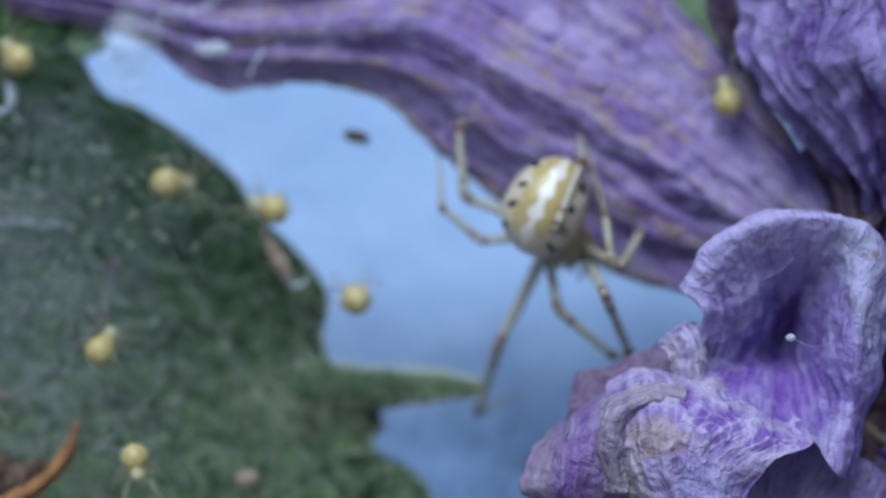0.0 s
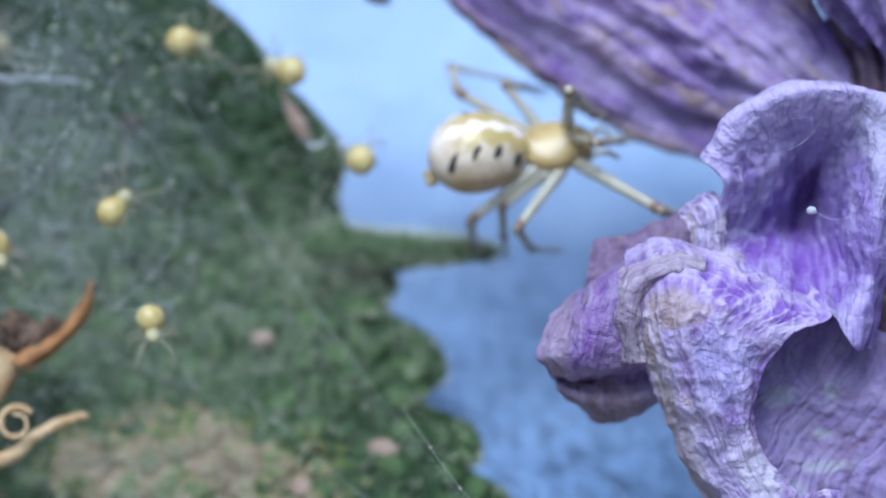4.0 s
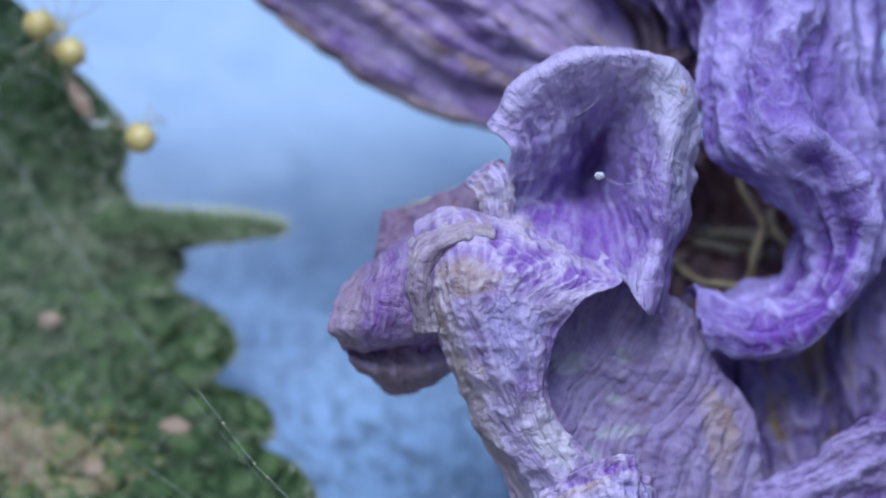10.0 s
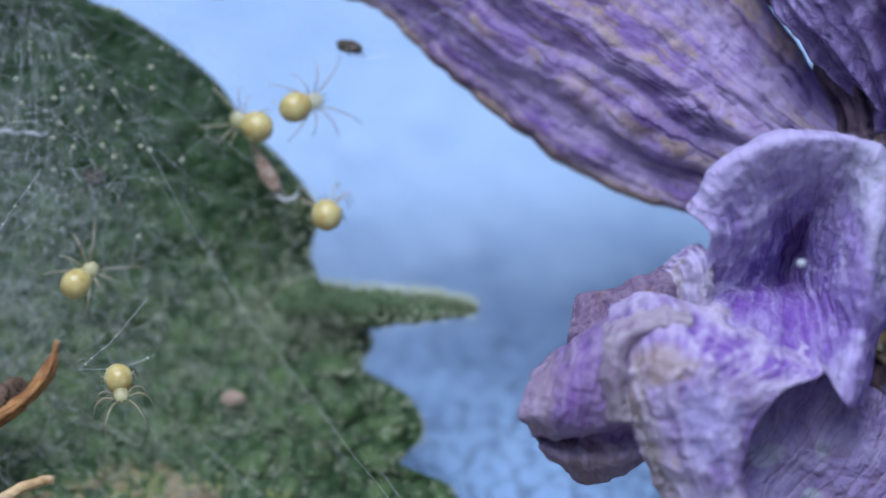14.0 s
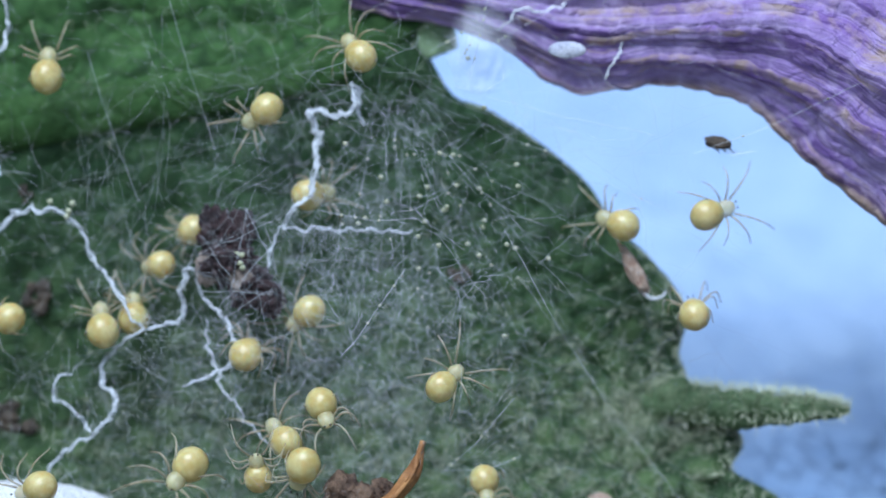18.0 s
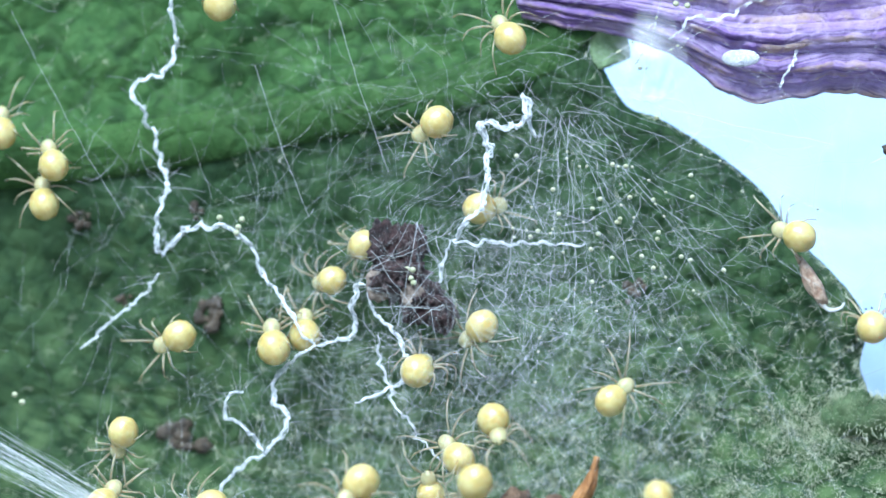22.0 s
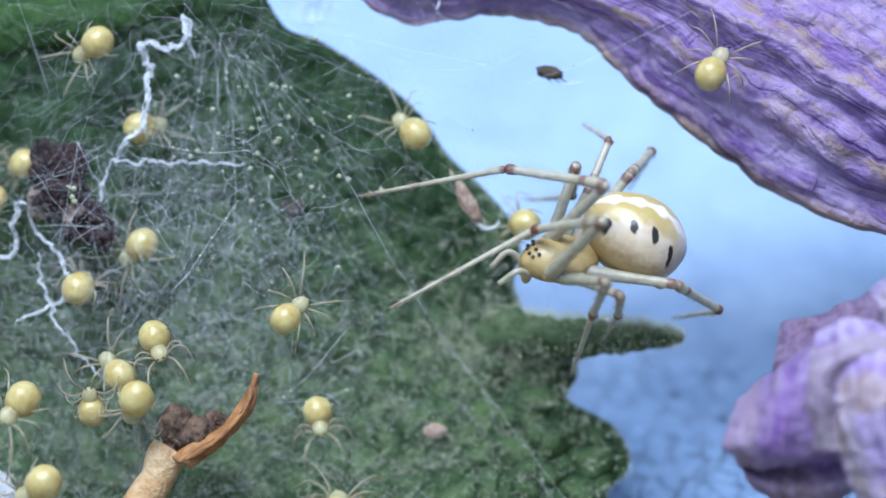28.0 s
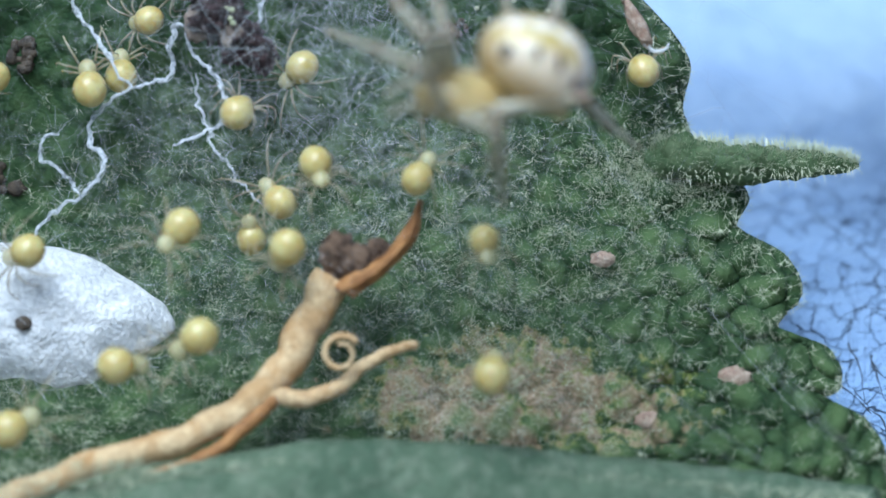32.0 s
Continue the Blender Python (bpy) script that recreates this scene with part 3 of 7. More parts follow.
def leaf_y(x, z):
    """Depth of the blade's face: a shallow dish, quilted between its veins, dipping at the rib."""
    d = 0.012 * (x + 6) + 0.0016 * (z + 2) ** 2 * -0.2
    rib = z - (4.5 + (x + 21.7) * 0.15)
    d += 0.5 * math.exp(-(rib / 0.8) ** 2) * -0.5
    d += 0.28 * noise.noise(Vector((x * 0.55, 0.3, z * 0.55))) + 0.16 * noise.noise(Vector((x * 1.3, 4.3, z * 1.3)))
    lobe = 1 / (1 + math.exp(-(x - z) * 0.4 + 2))
    c = noise.voronoi(Vector((x * 0.75, 0.0, z * 0.75)))[0]
    d -= (0.06 + 0.40 * lobe) * min(1.0, (c[1] - c[0]) * 1.6)
    d -= (0.02 + 0.30 * lobe) * leaf_swell(x, z) ** 0.6
    low = max(0.0, -3.0 - z)
    d -= 0.42 * low - 0.42 * (1 - math.exp(-low))
    return d + 0.2


def side_axis(t):
    """Middle line and half-thickness of the narrow lobe."""
    p = spline([(0.4, 1.0, -2.3), (1.7, 0.15, -2.3), (3.4, -0.3, -2.38), (5.0, -0.3, -2.36), (6.5, -0.3, -2.42)], t)
    return p, np.interp(t, (0, 0.3, 0.55, 0.8, 0.95, 1), (0.52, 0.60, 0.52, 0.38, 0.22, 0.05))


def build_leaf():
    leaf = thing("leaf", (-5, 0.2, 7.4), "large green hairy lobed leaf with a withered brown patch", "leaf")
    o = (-5, 0.2, 7.4)
    n, m = 760, 170
    rim = spline(LEAF_RIM + [LEAF_RIM[0]], np.linspace(0, 1, n, endpoint=False))
    verts, faces = [], []
    for j in range(1, m + 1):
        r = (j / m) ** 0.8
        for i in range(n):
            x, z = LEAF_MID + (rim[i] - LEAF_MID) * r
            e = (1 - r)
            y = leaf_y(x, z) + 0.35 * math.exp(-e * 40)
            verts.append((x, y, z))
    verts.append((LEAF_MID[0], leaf_y(*LEAF_MID), LEAF_MID[1]))
    for j in range(m - 1):
        for i in range(n):
            k = (i + 1) % n
            faces.append((j * n + i, j * n + k, (j + 1) * n + k, (j + 1) * n + i))
    for i in range(n):
        faces.append((m * n, (i + 1) % n, i))
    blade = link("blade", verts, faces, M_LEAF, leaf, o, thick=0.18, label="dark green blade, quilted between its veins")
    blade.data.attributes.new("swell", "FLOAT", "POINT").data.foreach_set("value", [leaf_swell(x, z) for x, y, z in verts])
    t = np.linspace(0, 1, 60)
    rib = spline([(-34, 3.5), (-21.7, 4.5), (-17, 5.0), (-12.5, 5.8), (-8.7, 6.5), (-6.6, 7.4), (-5.2, 8.6)], t)
    p = [(x, leaf_y(x, z) - 0.1, z) for x, z in rib]
    v, f = tube(p, np.linspace(0.78, 0.55, 60), 16)
    v = [(x, leaf_y(x, z) - 0.1 + (y - leaf_y(x, z) + 0.1) * 0.22, z) for x, y, z in v]
    link("midrib", v, f, M_RIB, leaf, o, label="pale green midrib")
    n, sides = 70, 22
    t = np.linspace(0, 1, n)
    axis, rad = side_axis(t)
    v, f = tube(axis, rad, sides)
    out = []
    for k, p in enumerate(v):
        c = axis[k // sides]
        q = Vector(p)
        w = 1 + 0.34 * noise.noise(q * 1.3) + 0.26 * noise.noise(q * 3.5) + 0.12 * noise.noise(q * 8)
        out.append(tuple(c + (np.array(p) - c) * w * np.array([1, 0.8, 1])))
    link("side_lobe", out, f, M_LEAF_SIDE, leaf, o, label="narrow pointed lobe, downy along its top")
    fold = [[(-34, -12.2, -4.2), (-34, -12.5, -6.0), (-34, -15, -6.6), (-34, -22, -5)], [(-18, -11.4, -4.0), (-17.8, -11.6, -6.0), (-17.8, -14, -6.6), (-18, -22, -5)],
            [(-8, -9.5, -3.4), (-7.9, -9.75, -5.2), (-7.9, -13, -6), (-8, -22, -5)], [(0, -9.9, -3.0), (0, -10.05, -4.6), (0, -13, -5.6), (0, -22, -5)],
            [(6.6, -10.6, -3.0), (6.8, -10.8, -4.0), (6.6, -13, -5), (6, -22, -5)]]
    sheet("folded_edge", fold, 120, 40, M_LEAF_PALE, leaf, o, 0.10, 0.03, 6, 5, 0.15, label="grey-green folded lower edge")
    sep = [[(-6.6, 11.5, 0.6), (-5.4, 11.5, 0.3), (-4.0, 11.5, 0.6)], [(-6.3, 9.0, 0.6), (-5.4, 9.0, 0.2), (-4.3, 9.0, 0.5)], [(-5.6, 7.2, 0.5), (-5.0, 7.0, 0.2), (-4.3, 7.3, 0.5)]]
    sheet("leaf_stalk", sep, 40, 20, M_STEM, leaf, o, 0.06, 0.04, 5, 21, 0.3, label="pale green leaf stalk")
    return leaf


build_leaf()


def build_far_leaf():
    o = (12.5, 1.4, 9)
    far = [[(9.0, 14.0, 1.4), (12.0, 14.5, 1.0), (16.0, 14.0, 1.4)], [(9.6, 10.0, 1.2), (12.4, 10.0, 0.8), (15.6, 10.0, 1.3)], [(11.4, 7.0, 1.4), (12.8, 6.8, 1.1), (14.6, 7.0, 1.4)], [(13.4, 5.2, 1.5), (13.6, 5.0, 1.4), (13.9, 5.1, 1.5)]]
    ob = sheet("far_leaf", far, 40, 40, M_STEM, None, o, 0.10, 0.08, 8, 22, 0.15)
    tagged(ob, "small pale green leaf behind the petals", "leaf")


build_far_leaf()


# ---- the dried flower ----
def build_flower():
    o = (18, -5, 2)
    fl = thing("dried_flower", o, "withered blue-violet flower with crumpled papery petals", "flower")
    base = [[(17.6, -0.8, -4.2), (17.4, 0.2, -4.9), (17.2, 1.0, -4.9), (17.3, 1.9, -4.2)],
            [(12.8, 0.0, -2.6), (13.6, 1.3, -3.6), (14.8, 2.6, -4.1), (16.0, 3.4, -3.4)],
            [(9.3, 1.1, -1.8), (10.4, 2.9, -3.2), (12.0, 4.8, -3.8), (13.8, 6.3, -3.0)],
            [(6.0, 3.5, -1.3), (7.0, 5.0, -2.6), (8.8, 7.0, -3.2), (11.4, 8.8, -2.6)],
            [(3.6, 5.6, -1.0), (4.2, 6.6, -2.0), (5.6, 8.8, -2.5), (8.6, 11.6, -2.2)]]
    far = [[(1.2, 6.15, -0.9), (1.4, 7.0, -1.6), (2.0, 9.0, -2.0), (3.9, 12.9, -1.8)],
           [(-1.1, 6.0, -0.8), (-1.0, 6.9, -1.3), (-0.8, 8.8, -1.6), (-0.5, 12.2, -1.5)],
           [(-3.6, 7.4, -0.7), (-3.7, 8.0, -1.0), (-3.6, 9.0, -1.2), (-4.0, 10.9, -1.0)],
           [(-7.1, 8.3, -0.5), (-7.2, 8.7, -0.6), (-7.0, 9.1, -0.7), (-6.4, 9.7, -0.6)]]
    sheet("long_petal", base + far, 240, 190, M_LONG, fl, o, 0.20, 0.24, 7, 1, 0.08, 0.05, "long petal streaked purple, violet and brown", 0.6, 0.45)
    hood = [[(11.7, 0.4, -6.0), (12.4, 1.5, -6.2), (13.4, 2.15, -6.4), (14.5, 2.3, -6.5), (15.6, 2.2, -6.5), (16.5, 1.75, -6.3), (16.95, 0.9, -6.0)],
            [(11.5, 0.35, -7.4), (12.2, 1.5, -7.9), (13.3, 2.1, -8.2), (14.5, 2.25, -8.2), (15.7, 2.15, -8.2), (16.6, 1.6, -8.0), (17.05, 0.6, -7.4)],
            [(11.9, -0.2, -7.7), (12.6, 0.7, -7.6), (13.5, 0.9, -7.4), (14.5, 0.8, -6.5), (15.4, 0.9, -7.0), (16.2, 0.5, -8.3), (17.0, -0.2, -7.4)],
            [(11.8, -0.9, -7.4), (12.7, -0.5, -7.0), (13.6, -0.3, -6.5), (14.5, -0.4, -4.8), (15.2, -0.3, -6.0), (16.0, -0.5, -8.5), (16.9, -1.0, -7.2)]]
    shelf = [[(11.6, -1.6, -7.1), (12.6, -1.6, -6.4), (13.5, -1.5, -5.6), (14.4, -1.4, -4.4), (15.0, -1.3, -5.6), (15.8, -1.6, -8.5), (16.7, -2.0, -7.2)],
             [(11.3, -2.1, -7.3), (12.4, -2.1, -7.0), (13.4, -2.1, -6.6), (14.4, -2.2, -6.4), (15.1, -2.4, -6.9), (15.8, -2.8, -8.2), (16.4, -3.2, -7.3)],
             [(10.6, -2.4, -8.1), (12.0, -2.7, -8.3), (13.2, -3.1, -8.2), (14.2, -3.5, -8.1), (14.9, -3.9, -8.3), (15.4, -4.6, -8.6), (15.9, -4.6, -7.8)]]
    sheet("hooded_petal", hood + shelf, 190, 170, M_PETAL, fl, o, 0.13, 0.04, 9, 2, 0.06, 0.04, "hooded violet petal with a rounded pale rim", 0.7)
    seam = [[(11.4, 11.2, -3.0), (12.6, 11.4, -4.2), (13.6, 11.2, -3.6), (15.6, 11.0, -3.6)], [(12.0, 9.4, -3.2), (13.2, 9.4, -4.6), (14.0, 9.4, -3.8), (15.8, 9.4, -3.8)],
            [(13.2, 7.2, -3.4), (14.4, 7.2, -4.8), (15.2, 7.2, -4.0), (16.9, 7.2, -4.0)], [(14.8, 5.0, -3.6), (15.9, 5.0, -4.8), (16.5, 5.0, -4.2), (18.0, 5.0, -4.2)], [(16.0, 2.6, -3.6), (16.8, 2.6, -4.6), (17.3, 2.6, -4.2), (18.6, 2.6, -4.2)],
            [(15.6, 0.6, -3.4), (16.6, 0.6, -4.0), (17.4, 0.8, -3.9), (18.8, 1.0, -4.0)]]
    sheet("folded_petal", seam, 90, 50, M_SEAM, fl, o, 0.12, 0.16, 6, 19, 0.06, 0.03, "brown-black folded petal edge with tan streaks")
    tuck = [[(9.6, -2.2, -6.8), (10.6, -1.9, -7.0), (12.0, -2.1, -7.2), (13.4, -2.6, -7.2), (14.7, -3.1, -7.2)]]
    drape = [[(9.4, -2.7, -7.8), (10.6, -2.35, -8.2), (12.0, -2.9, -8.6), (13.4, -3.5, -8.6), (14.7, -3.95, -8.5)],
             [(9.5, -3.8, -8.0), (10.4, -3.7, -8.9), (11.4, -3.9, -9.2), (12.4, -4.1, -9.2), (13.7, -4.2, -9.0)],
             [(10.1, -5.4, -7.8), (10.8, -5.2, -8.8), (11.5, -5.1, -9.1), (12.2, -5.2, -9.2), (12.9, -5.3, -8.8)],
             [(10.7, -6.7, -7.6), (11.3, -6.6, -8.6), (11.8, -6.5, -8.9), (12.3, -6.5, -9.0), (12.75, -6.5, -8.6)]]
    hem = [[(11.2, -7.8, -7.4), (11.8, -7.8, -8.4), (12.3, -7.8, -8.6), (12.8, -7.8, -8.7), (13.2, -7.7, -8.4)],
           [(11.9, -9.2, -7.2), (12.5, -9.1, -8.2), (13.0, -9.0, -8.5), (13.5, -8.9, -8.6), (14.1, -8.7, -8.3)],
           [(13.2, -12.4, -7.0), (13.8, -12.4, -7.8), (14.4, -12.4, -8.0), (15.0, -12.4, -8.0), (15.6, -12.4, -7.8)]]
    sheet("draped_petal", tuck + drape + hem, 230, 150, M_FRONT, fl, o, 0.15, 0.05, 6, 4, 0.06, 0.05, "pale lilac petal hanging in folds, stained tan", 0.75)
    panel = [[(12.4, -2.8, -6.6), (14.2, -3.2, -6.8), (15.6, -3.8, -6.8), (17.0, -4.6, -6.4)],
             [(12.2, -5.4, -7.4), (14.2, -5.4, -7.0), (16.0, -5.6, -7.0), (17.6, -6.1, -6.6)],
             [(12.2, -7.0, -7.6), (14.2, -7.0, -7.0), (16.6, -6.9, -7.0), (18.3, -6.9, -6.7)],
             [(12.8, -8.6, -7.8), (14.6, -8.6, -7.3), (16.8, -8.4, -7.2), (18.75, -8.2, -6.8)],
             [(14.0, -12.4, -7.6), (15.4, -12.4, -7.4), (17.0, -12.4, -7.2), (19.0, -12.4, -6.8)]]
    sheet("veined_petal", panel, 150, 120, M_PANEL, fl, o, 0.09, 0.05, 7, 11, 0.06, 0.02, "thin violet petal with brown veins and pale blisters")
    frill = [[(12.6, -9.3, -8.6), (13.8, -8.6, -9.0), (14.8, -8.3, -9.0), (15.3, -8.9, -8.4)], [(12.6, -10.2, -8.6), (13.8, -9.8, -9.2), (14.9, -9.4, -9.2), (15.6, -9.8, -8.5)],
             [(12.8, -12.6, -8.4), (14.0, -12.6, -9.0), (15.2, -12.4, -9.0), (16.0, -12.4, -8.4)]]
    sheet("frilled_petal", frill, 70, 80, M_FRONT, fl, o, 0.16, 0.10, 8, 12, 0.06, 0.06, "small pinkish frilled petal end")
    roll = [[(7.9, -3.7, -5.5), (8.6, -3.1, -5.6), (9.4, -2.6, -5.8), (10.4, -2.3, -6.0)],
            [(7.4, -4.2, -7.0), (8.3, -3.6, -7.6), (9.2, -3.0, -8.0), (10.4, -2.7, -8.2)],
            [(7.15, -4.9, -7.2), (8.1, -4.7, -8.0), (9.0, -4.4, -8.2), (10.0, -4.2, -8.3)],
            [(7.5, -5.35, -6.9), (8.2, -5.35, -7.4), (9.0, -5.2, -7.6), (10.0, -5.0, -7.8)],
            [(7.6, -5.5, -6.0), (8.3, -5.55, -6.2), (9.1, -5.5, -6.4), (10.2, -5.3, -6.8)],
            [(7.75, -5.8, -6.5), (8.4, -6.1, -6.7), (9.2, -6.2, -6.9), (10.4, -5.9, -7.1)],
            [(8.5, -6.4, -5.6), (9.0, -6.75, -5.7), (9.6, -6.6, -5.8), (10.7, -6.0, -6.0)]]
    sheet("rolled_petal", roll, 110, 80, M_ROLL, fl, o, 0.10, 0.04, 6, 6, 0.06, 0.02, "petal end rolled over itself, brown beneath")
    ridge = [[(11.4, -2.3, -8.0), (11.4, -2.5, -8.35), (11.3, -2.9, -7.5)], [(10.6, -2.2, -7.7), (10.7, -2.45, -8.55), (10.7, -3.0, -7.7)], [(9.85, -2.35, -7.5), (10.0, -2.7, -8.6), (10.25, -3.2, -7.8)], [(9.25, -2.85, -7.5), (9.5, -3.1, -8.7), (10.0, -3.5, -7.8)],
             [(9.0, -3.8, -7.5), (9.35, -3.95, -8.75), (9.9, -4.2, -7.7)], [(9.3, -5.0, -7.6), (9.6, -5.05, -8.4), (10.1, -5.1, -7.4)]]
    sheet("pale_fold", ridge, 90, 44, M_PALE, fl, o, 0.12, 0.05, 4, 13, 0.08, 0.02, "bleached straw-grey fold of a petal")
    corner = [[(8.75, -1.9, -5.2), (9.6, -1.8, -5.2), (10.8, -1.3, -5.3), (12.1, -0.7, -6.2)], [(8.6, -2.6, -5.6), (9.6, -2.3, -5.8), (10.8, -1.9, -5.9), (12.0, -1.6, -6.5)],
              [(8.4, -3.6, -5.6), (9.5, -3.3, -5.8), (10.6, -3.0, -6.0), (11.8, -2.8, -6.6)]]
    sheet("back_petal", corner, 60, 70, M_DULL, fl, o, 0.10, 0.06, 6, 7, 0.06, 0.02, "dull mauve petal corner")
    cuff = [[(10.9, -1.2, -6.6), (11.3, -0.8, -6.9), (11.8, -0.6, -6.9)], [(11.2, -1.5, -7.2), (11.6, -1.1, -7.5), (12.0, -0.9, -7.3)], [(11.2, -2.4, -7.3), (11.7, -2.2, -7.5), (12.1, -2.0, -7.2)]]
    sheet("bleached_petal", cuff, 50, 40, M_FRONT, fl, o, 0.10, 0.06, 5, 14, 0.06, 0.03, "bleached petal scrap between the folds")
    ring = [[(17.3, 5.6, -4.6), (19.2, 5.8, -6.4), (21.6, 5.8, -4.8)],
            [(17.6, 3.4, -5.6), (19.4, 3.8, -7.0), (21.5, 3.6, -5.5)], [(17.6, 1.4, -6.2), (19.0, 2.0, -7.5), (21.6, 2.2, -5.5)],
            [(17.6, -0.3, -6.6), (19.5, 0.4, -8.0), (21.8, 0.3, -6.0)], [(19.2, -1.3, -6.0), (20.6, -0.8, -8.0), (22.1, -1.2, -6.2)],
            [(20.2, -2.6, -5.2), (21.1, -2.4, -7.8), (22.0, -2.6, -6.5)], [(19.8, -4.0, -5.2), (20.5, -4.4, -7.6), (21.2, -4.3, -6.5)],
            [(18.4, -4.5, -5.4), (18.9, -5.2, -7.4), (19.5, -5.7, -6.4)], [(16.9, -4.2, -5.6), (17.1, -4.8, -7.2), (17.8, -5.7, -6.2)]]
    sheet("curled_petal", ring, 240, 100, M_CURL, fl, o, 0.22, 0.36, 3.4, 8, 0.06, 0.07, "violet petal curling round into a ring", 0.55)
    outer = [[(21.0, 6.0, -4.6), (22.0, 6.0, -5.0), (23.0, 6.0, -4.0)], [(21.2, 2.4, -5.0), (22.0, 2.0, -5.6), (22.6, 1.8, -4.6)], [(21.6, -0.4, -5.2), (22.3, -0.6, -5.8), (22.9, -0.6, -4.8)], [(21.6, -3.0, -5.0), (22.2, -3.2, -5.6), (22.9, -3.4, -4.8)]]
    sheet("outer_petal", outer, 90, 50, M_CURL, fl, o, 0.16, 0.10, 5, 15, 0.06, 0.05, "blue-grey petal folded behind the curl")
    ruff = [[(12.4, 10.8, -4.4), (15.2, 10.8, -6.4), (17.6, 10.8, -5.6), (20.6, 10.8, -4.8)], [(13.5, 8.4, -4.8), (15.4, 8.4, -6.6), (17.4, 8.2, -6.2), (20.8, 8.4, -5.0)],
            [(13.5, 7.0, -4.9), (15.2, 6.7, -6.4), (17.2, 6.4, -7.2), (21.0, 6.2, -5.2)], [(14.4, 5.6, -5.0), (15.9, 5.0, -5.8), (17.8, 5.2, -6.4), (21.2, 4.6, -5.0)],
            [(16.3, 3.9, -4.6), (16.8, 3.6, -5.0), (17.6, 3.8, -5.2), (20.0, 3.8, -4.6)], [(17.2, 2.6, -4.2), (17.4, 2.5, -4.4), (17.8, 2.6, -4.5), (19.0, 2.8, -4.2)]]
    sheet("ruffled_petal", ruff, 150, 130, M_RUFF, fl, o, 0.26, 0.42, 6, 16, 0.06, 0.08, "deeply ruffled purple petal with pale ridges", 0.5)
    low = [[(17.6, -12.0, -6.4), (18.0, -10.6, -6.8), (18.6, -9.6, -6.6)], [(19.8, -11.5, -6.6), (19.6, -9.9, -7.4), (19.8, -8.8, -7.0)],
           [(21.5, -11.5, -6.6), (21.3, -9.0, -7.6), (21.3, -7.8, -7.1)], [(23.4, -11.0, -6.4), (23.0, -8.6, -7.4), (22.8, -7.1, -7.1)],
           [(26.5, -10.5, -6.0), (26.0, -8.4, -6.8), (26.0, -6.4, -6.6)]]
    sheet("lower_petal", low, 130, 90, M_RUFF, fl, o, 0.16, 0.16, 6, 9, 0.06, 0.10, "lower petal with a frilled pale edge")
    back = [[(16.5, -4.4, -3.6), (20.0, -4.4, -3.6), (24.0, -2.0, -3.8), (28.0, 0.5, -4.0)], [(16.8, -6.5, -4.2), (19.5, -6.4, -4.6), (23.0, -5.2, -4.6), (28.0, -4.0, -4.6)],
            [(17.4, -9.0, -5.0), (20.0, -9.0, -5.4), (23.0, -8.5, -5.4), (28.0, -8.0, -5.4)], [(18.0, -13.0, -5.2), (20.0, -13.0, -5.6), (23.0, -13.0, -5.6), (28.0, -13.0, -5.6)]]
    sheet("inner_petal", back, 110, 130, M_PLEAT, fl, o, 0.14, 0.34, 12, 10, 0.08, 0.03, "inner petal pleated in dark violet stripes")
    throat = [[(16.4, 0.2, -3.6), (18.6, 0.4, -3.0), (21.4, 0.4, -3.8)], [(17.2, -1.6, -2.2), (18.8, -1.4, -1.4), (21.2, -1.4, -2.6)], [(16.6, -3.4, -2.6), (18.8, -3.2, -1.6), (21.2, -3.2, -2.8)], [(16.2, -4.8, -4.6), (18.6, -5.0, -4.0), (21.0, -5.0, -4.6)]]
    sheet("throat", throat, 70, 70, M_THROAT, fl, o, 0.28, 0.30, 6, 17, 0.08, 0.0, "brown shadowed throat of the flower")
    for p, r in (([(18.85, -0.6, -3.6), (18.75, -1.3, -4.2), (19.1, -2.0, -4.6), (19.25, -2.4, -4.6), (19.1, -3.0, -4.4), (19.0, -4.0, -3.8)], 0.11),
                 ([(20.2, -0.9, -3.6), (19.9, -1.5, -4.2), (19.5, -2.0, -4.6), (19.6, -2.5, -4.5), (20.0, -2.9, -4.2)], 0.10),
                 ([(17.0, -3.4, -3.2), (17.6, -3.9, -4.0), (18.4, -4.0, -4.2), (19.2, -4.2, -4.2)], 0.09)):
        q = [(x, y, z) for x, z, y in p]
        v, f = tube(spline(q, np.linspace(0, 1, 30)), [r * (1 + 0.15 * math.sin(i * 0.9)) for i in range(30)], 9)
        link("stamen", v, f, M_STAMEN, fl, o, label="cream thread-like stamen")
    return fl


def plain(name, a, b, scale, rough=0.7, bump=0.05, spec=0.3):
    k = Mat(name, rough, spec)
    n = k.noise(k.coord(), scale, 5, 0.6, 0.4)
    f = k.noise(k.coord(), scale * 5, 4, 0.65)
    c = k.mix(k.ramp(n, [(0.35, 0.0), (0.62, 1.0)]), a, b)
    c = k.mix(k.ramp(f, [(0.35, 0.4), (0.55, 0.0)]), c, tuple(v * 0.55 for v in a))
    k.colour(c)
    k.bump(k.math("ADD", n, f), bump, 0.8)
    return k.m


M_STAMEN = plain("cream_stamen", (0.36, 0.29, 0.16), (0.52, 0.44, 0.28), 2.0)

build_flower()
# ---- end of plan ----


# ---- materials of the small things ----
def silk_material(name, clear, tint=(0.92, 0.95, 0.98)):
    k = Mat(name, 0.5, 0.5)
    k.colour(tint)
    k.clear(clear)
    return k.m


M_SILK = silk_material("thick_silk", 0.46, (0.66, 0.70, 0.74))
M_THREAD = silk_material("fine_silk", 0.70, (0.82, 0.86, 0.90))
M_HAZE = silk_material("silk_haze", 0.80)


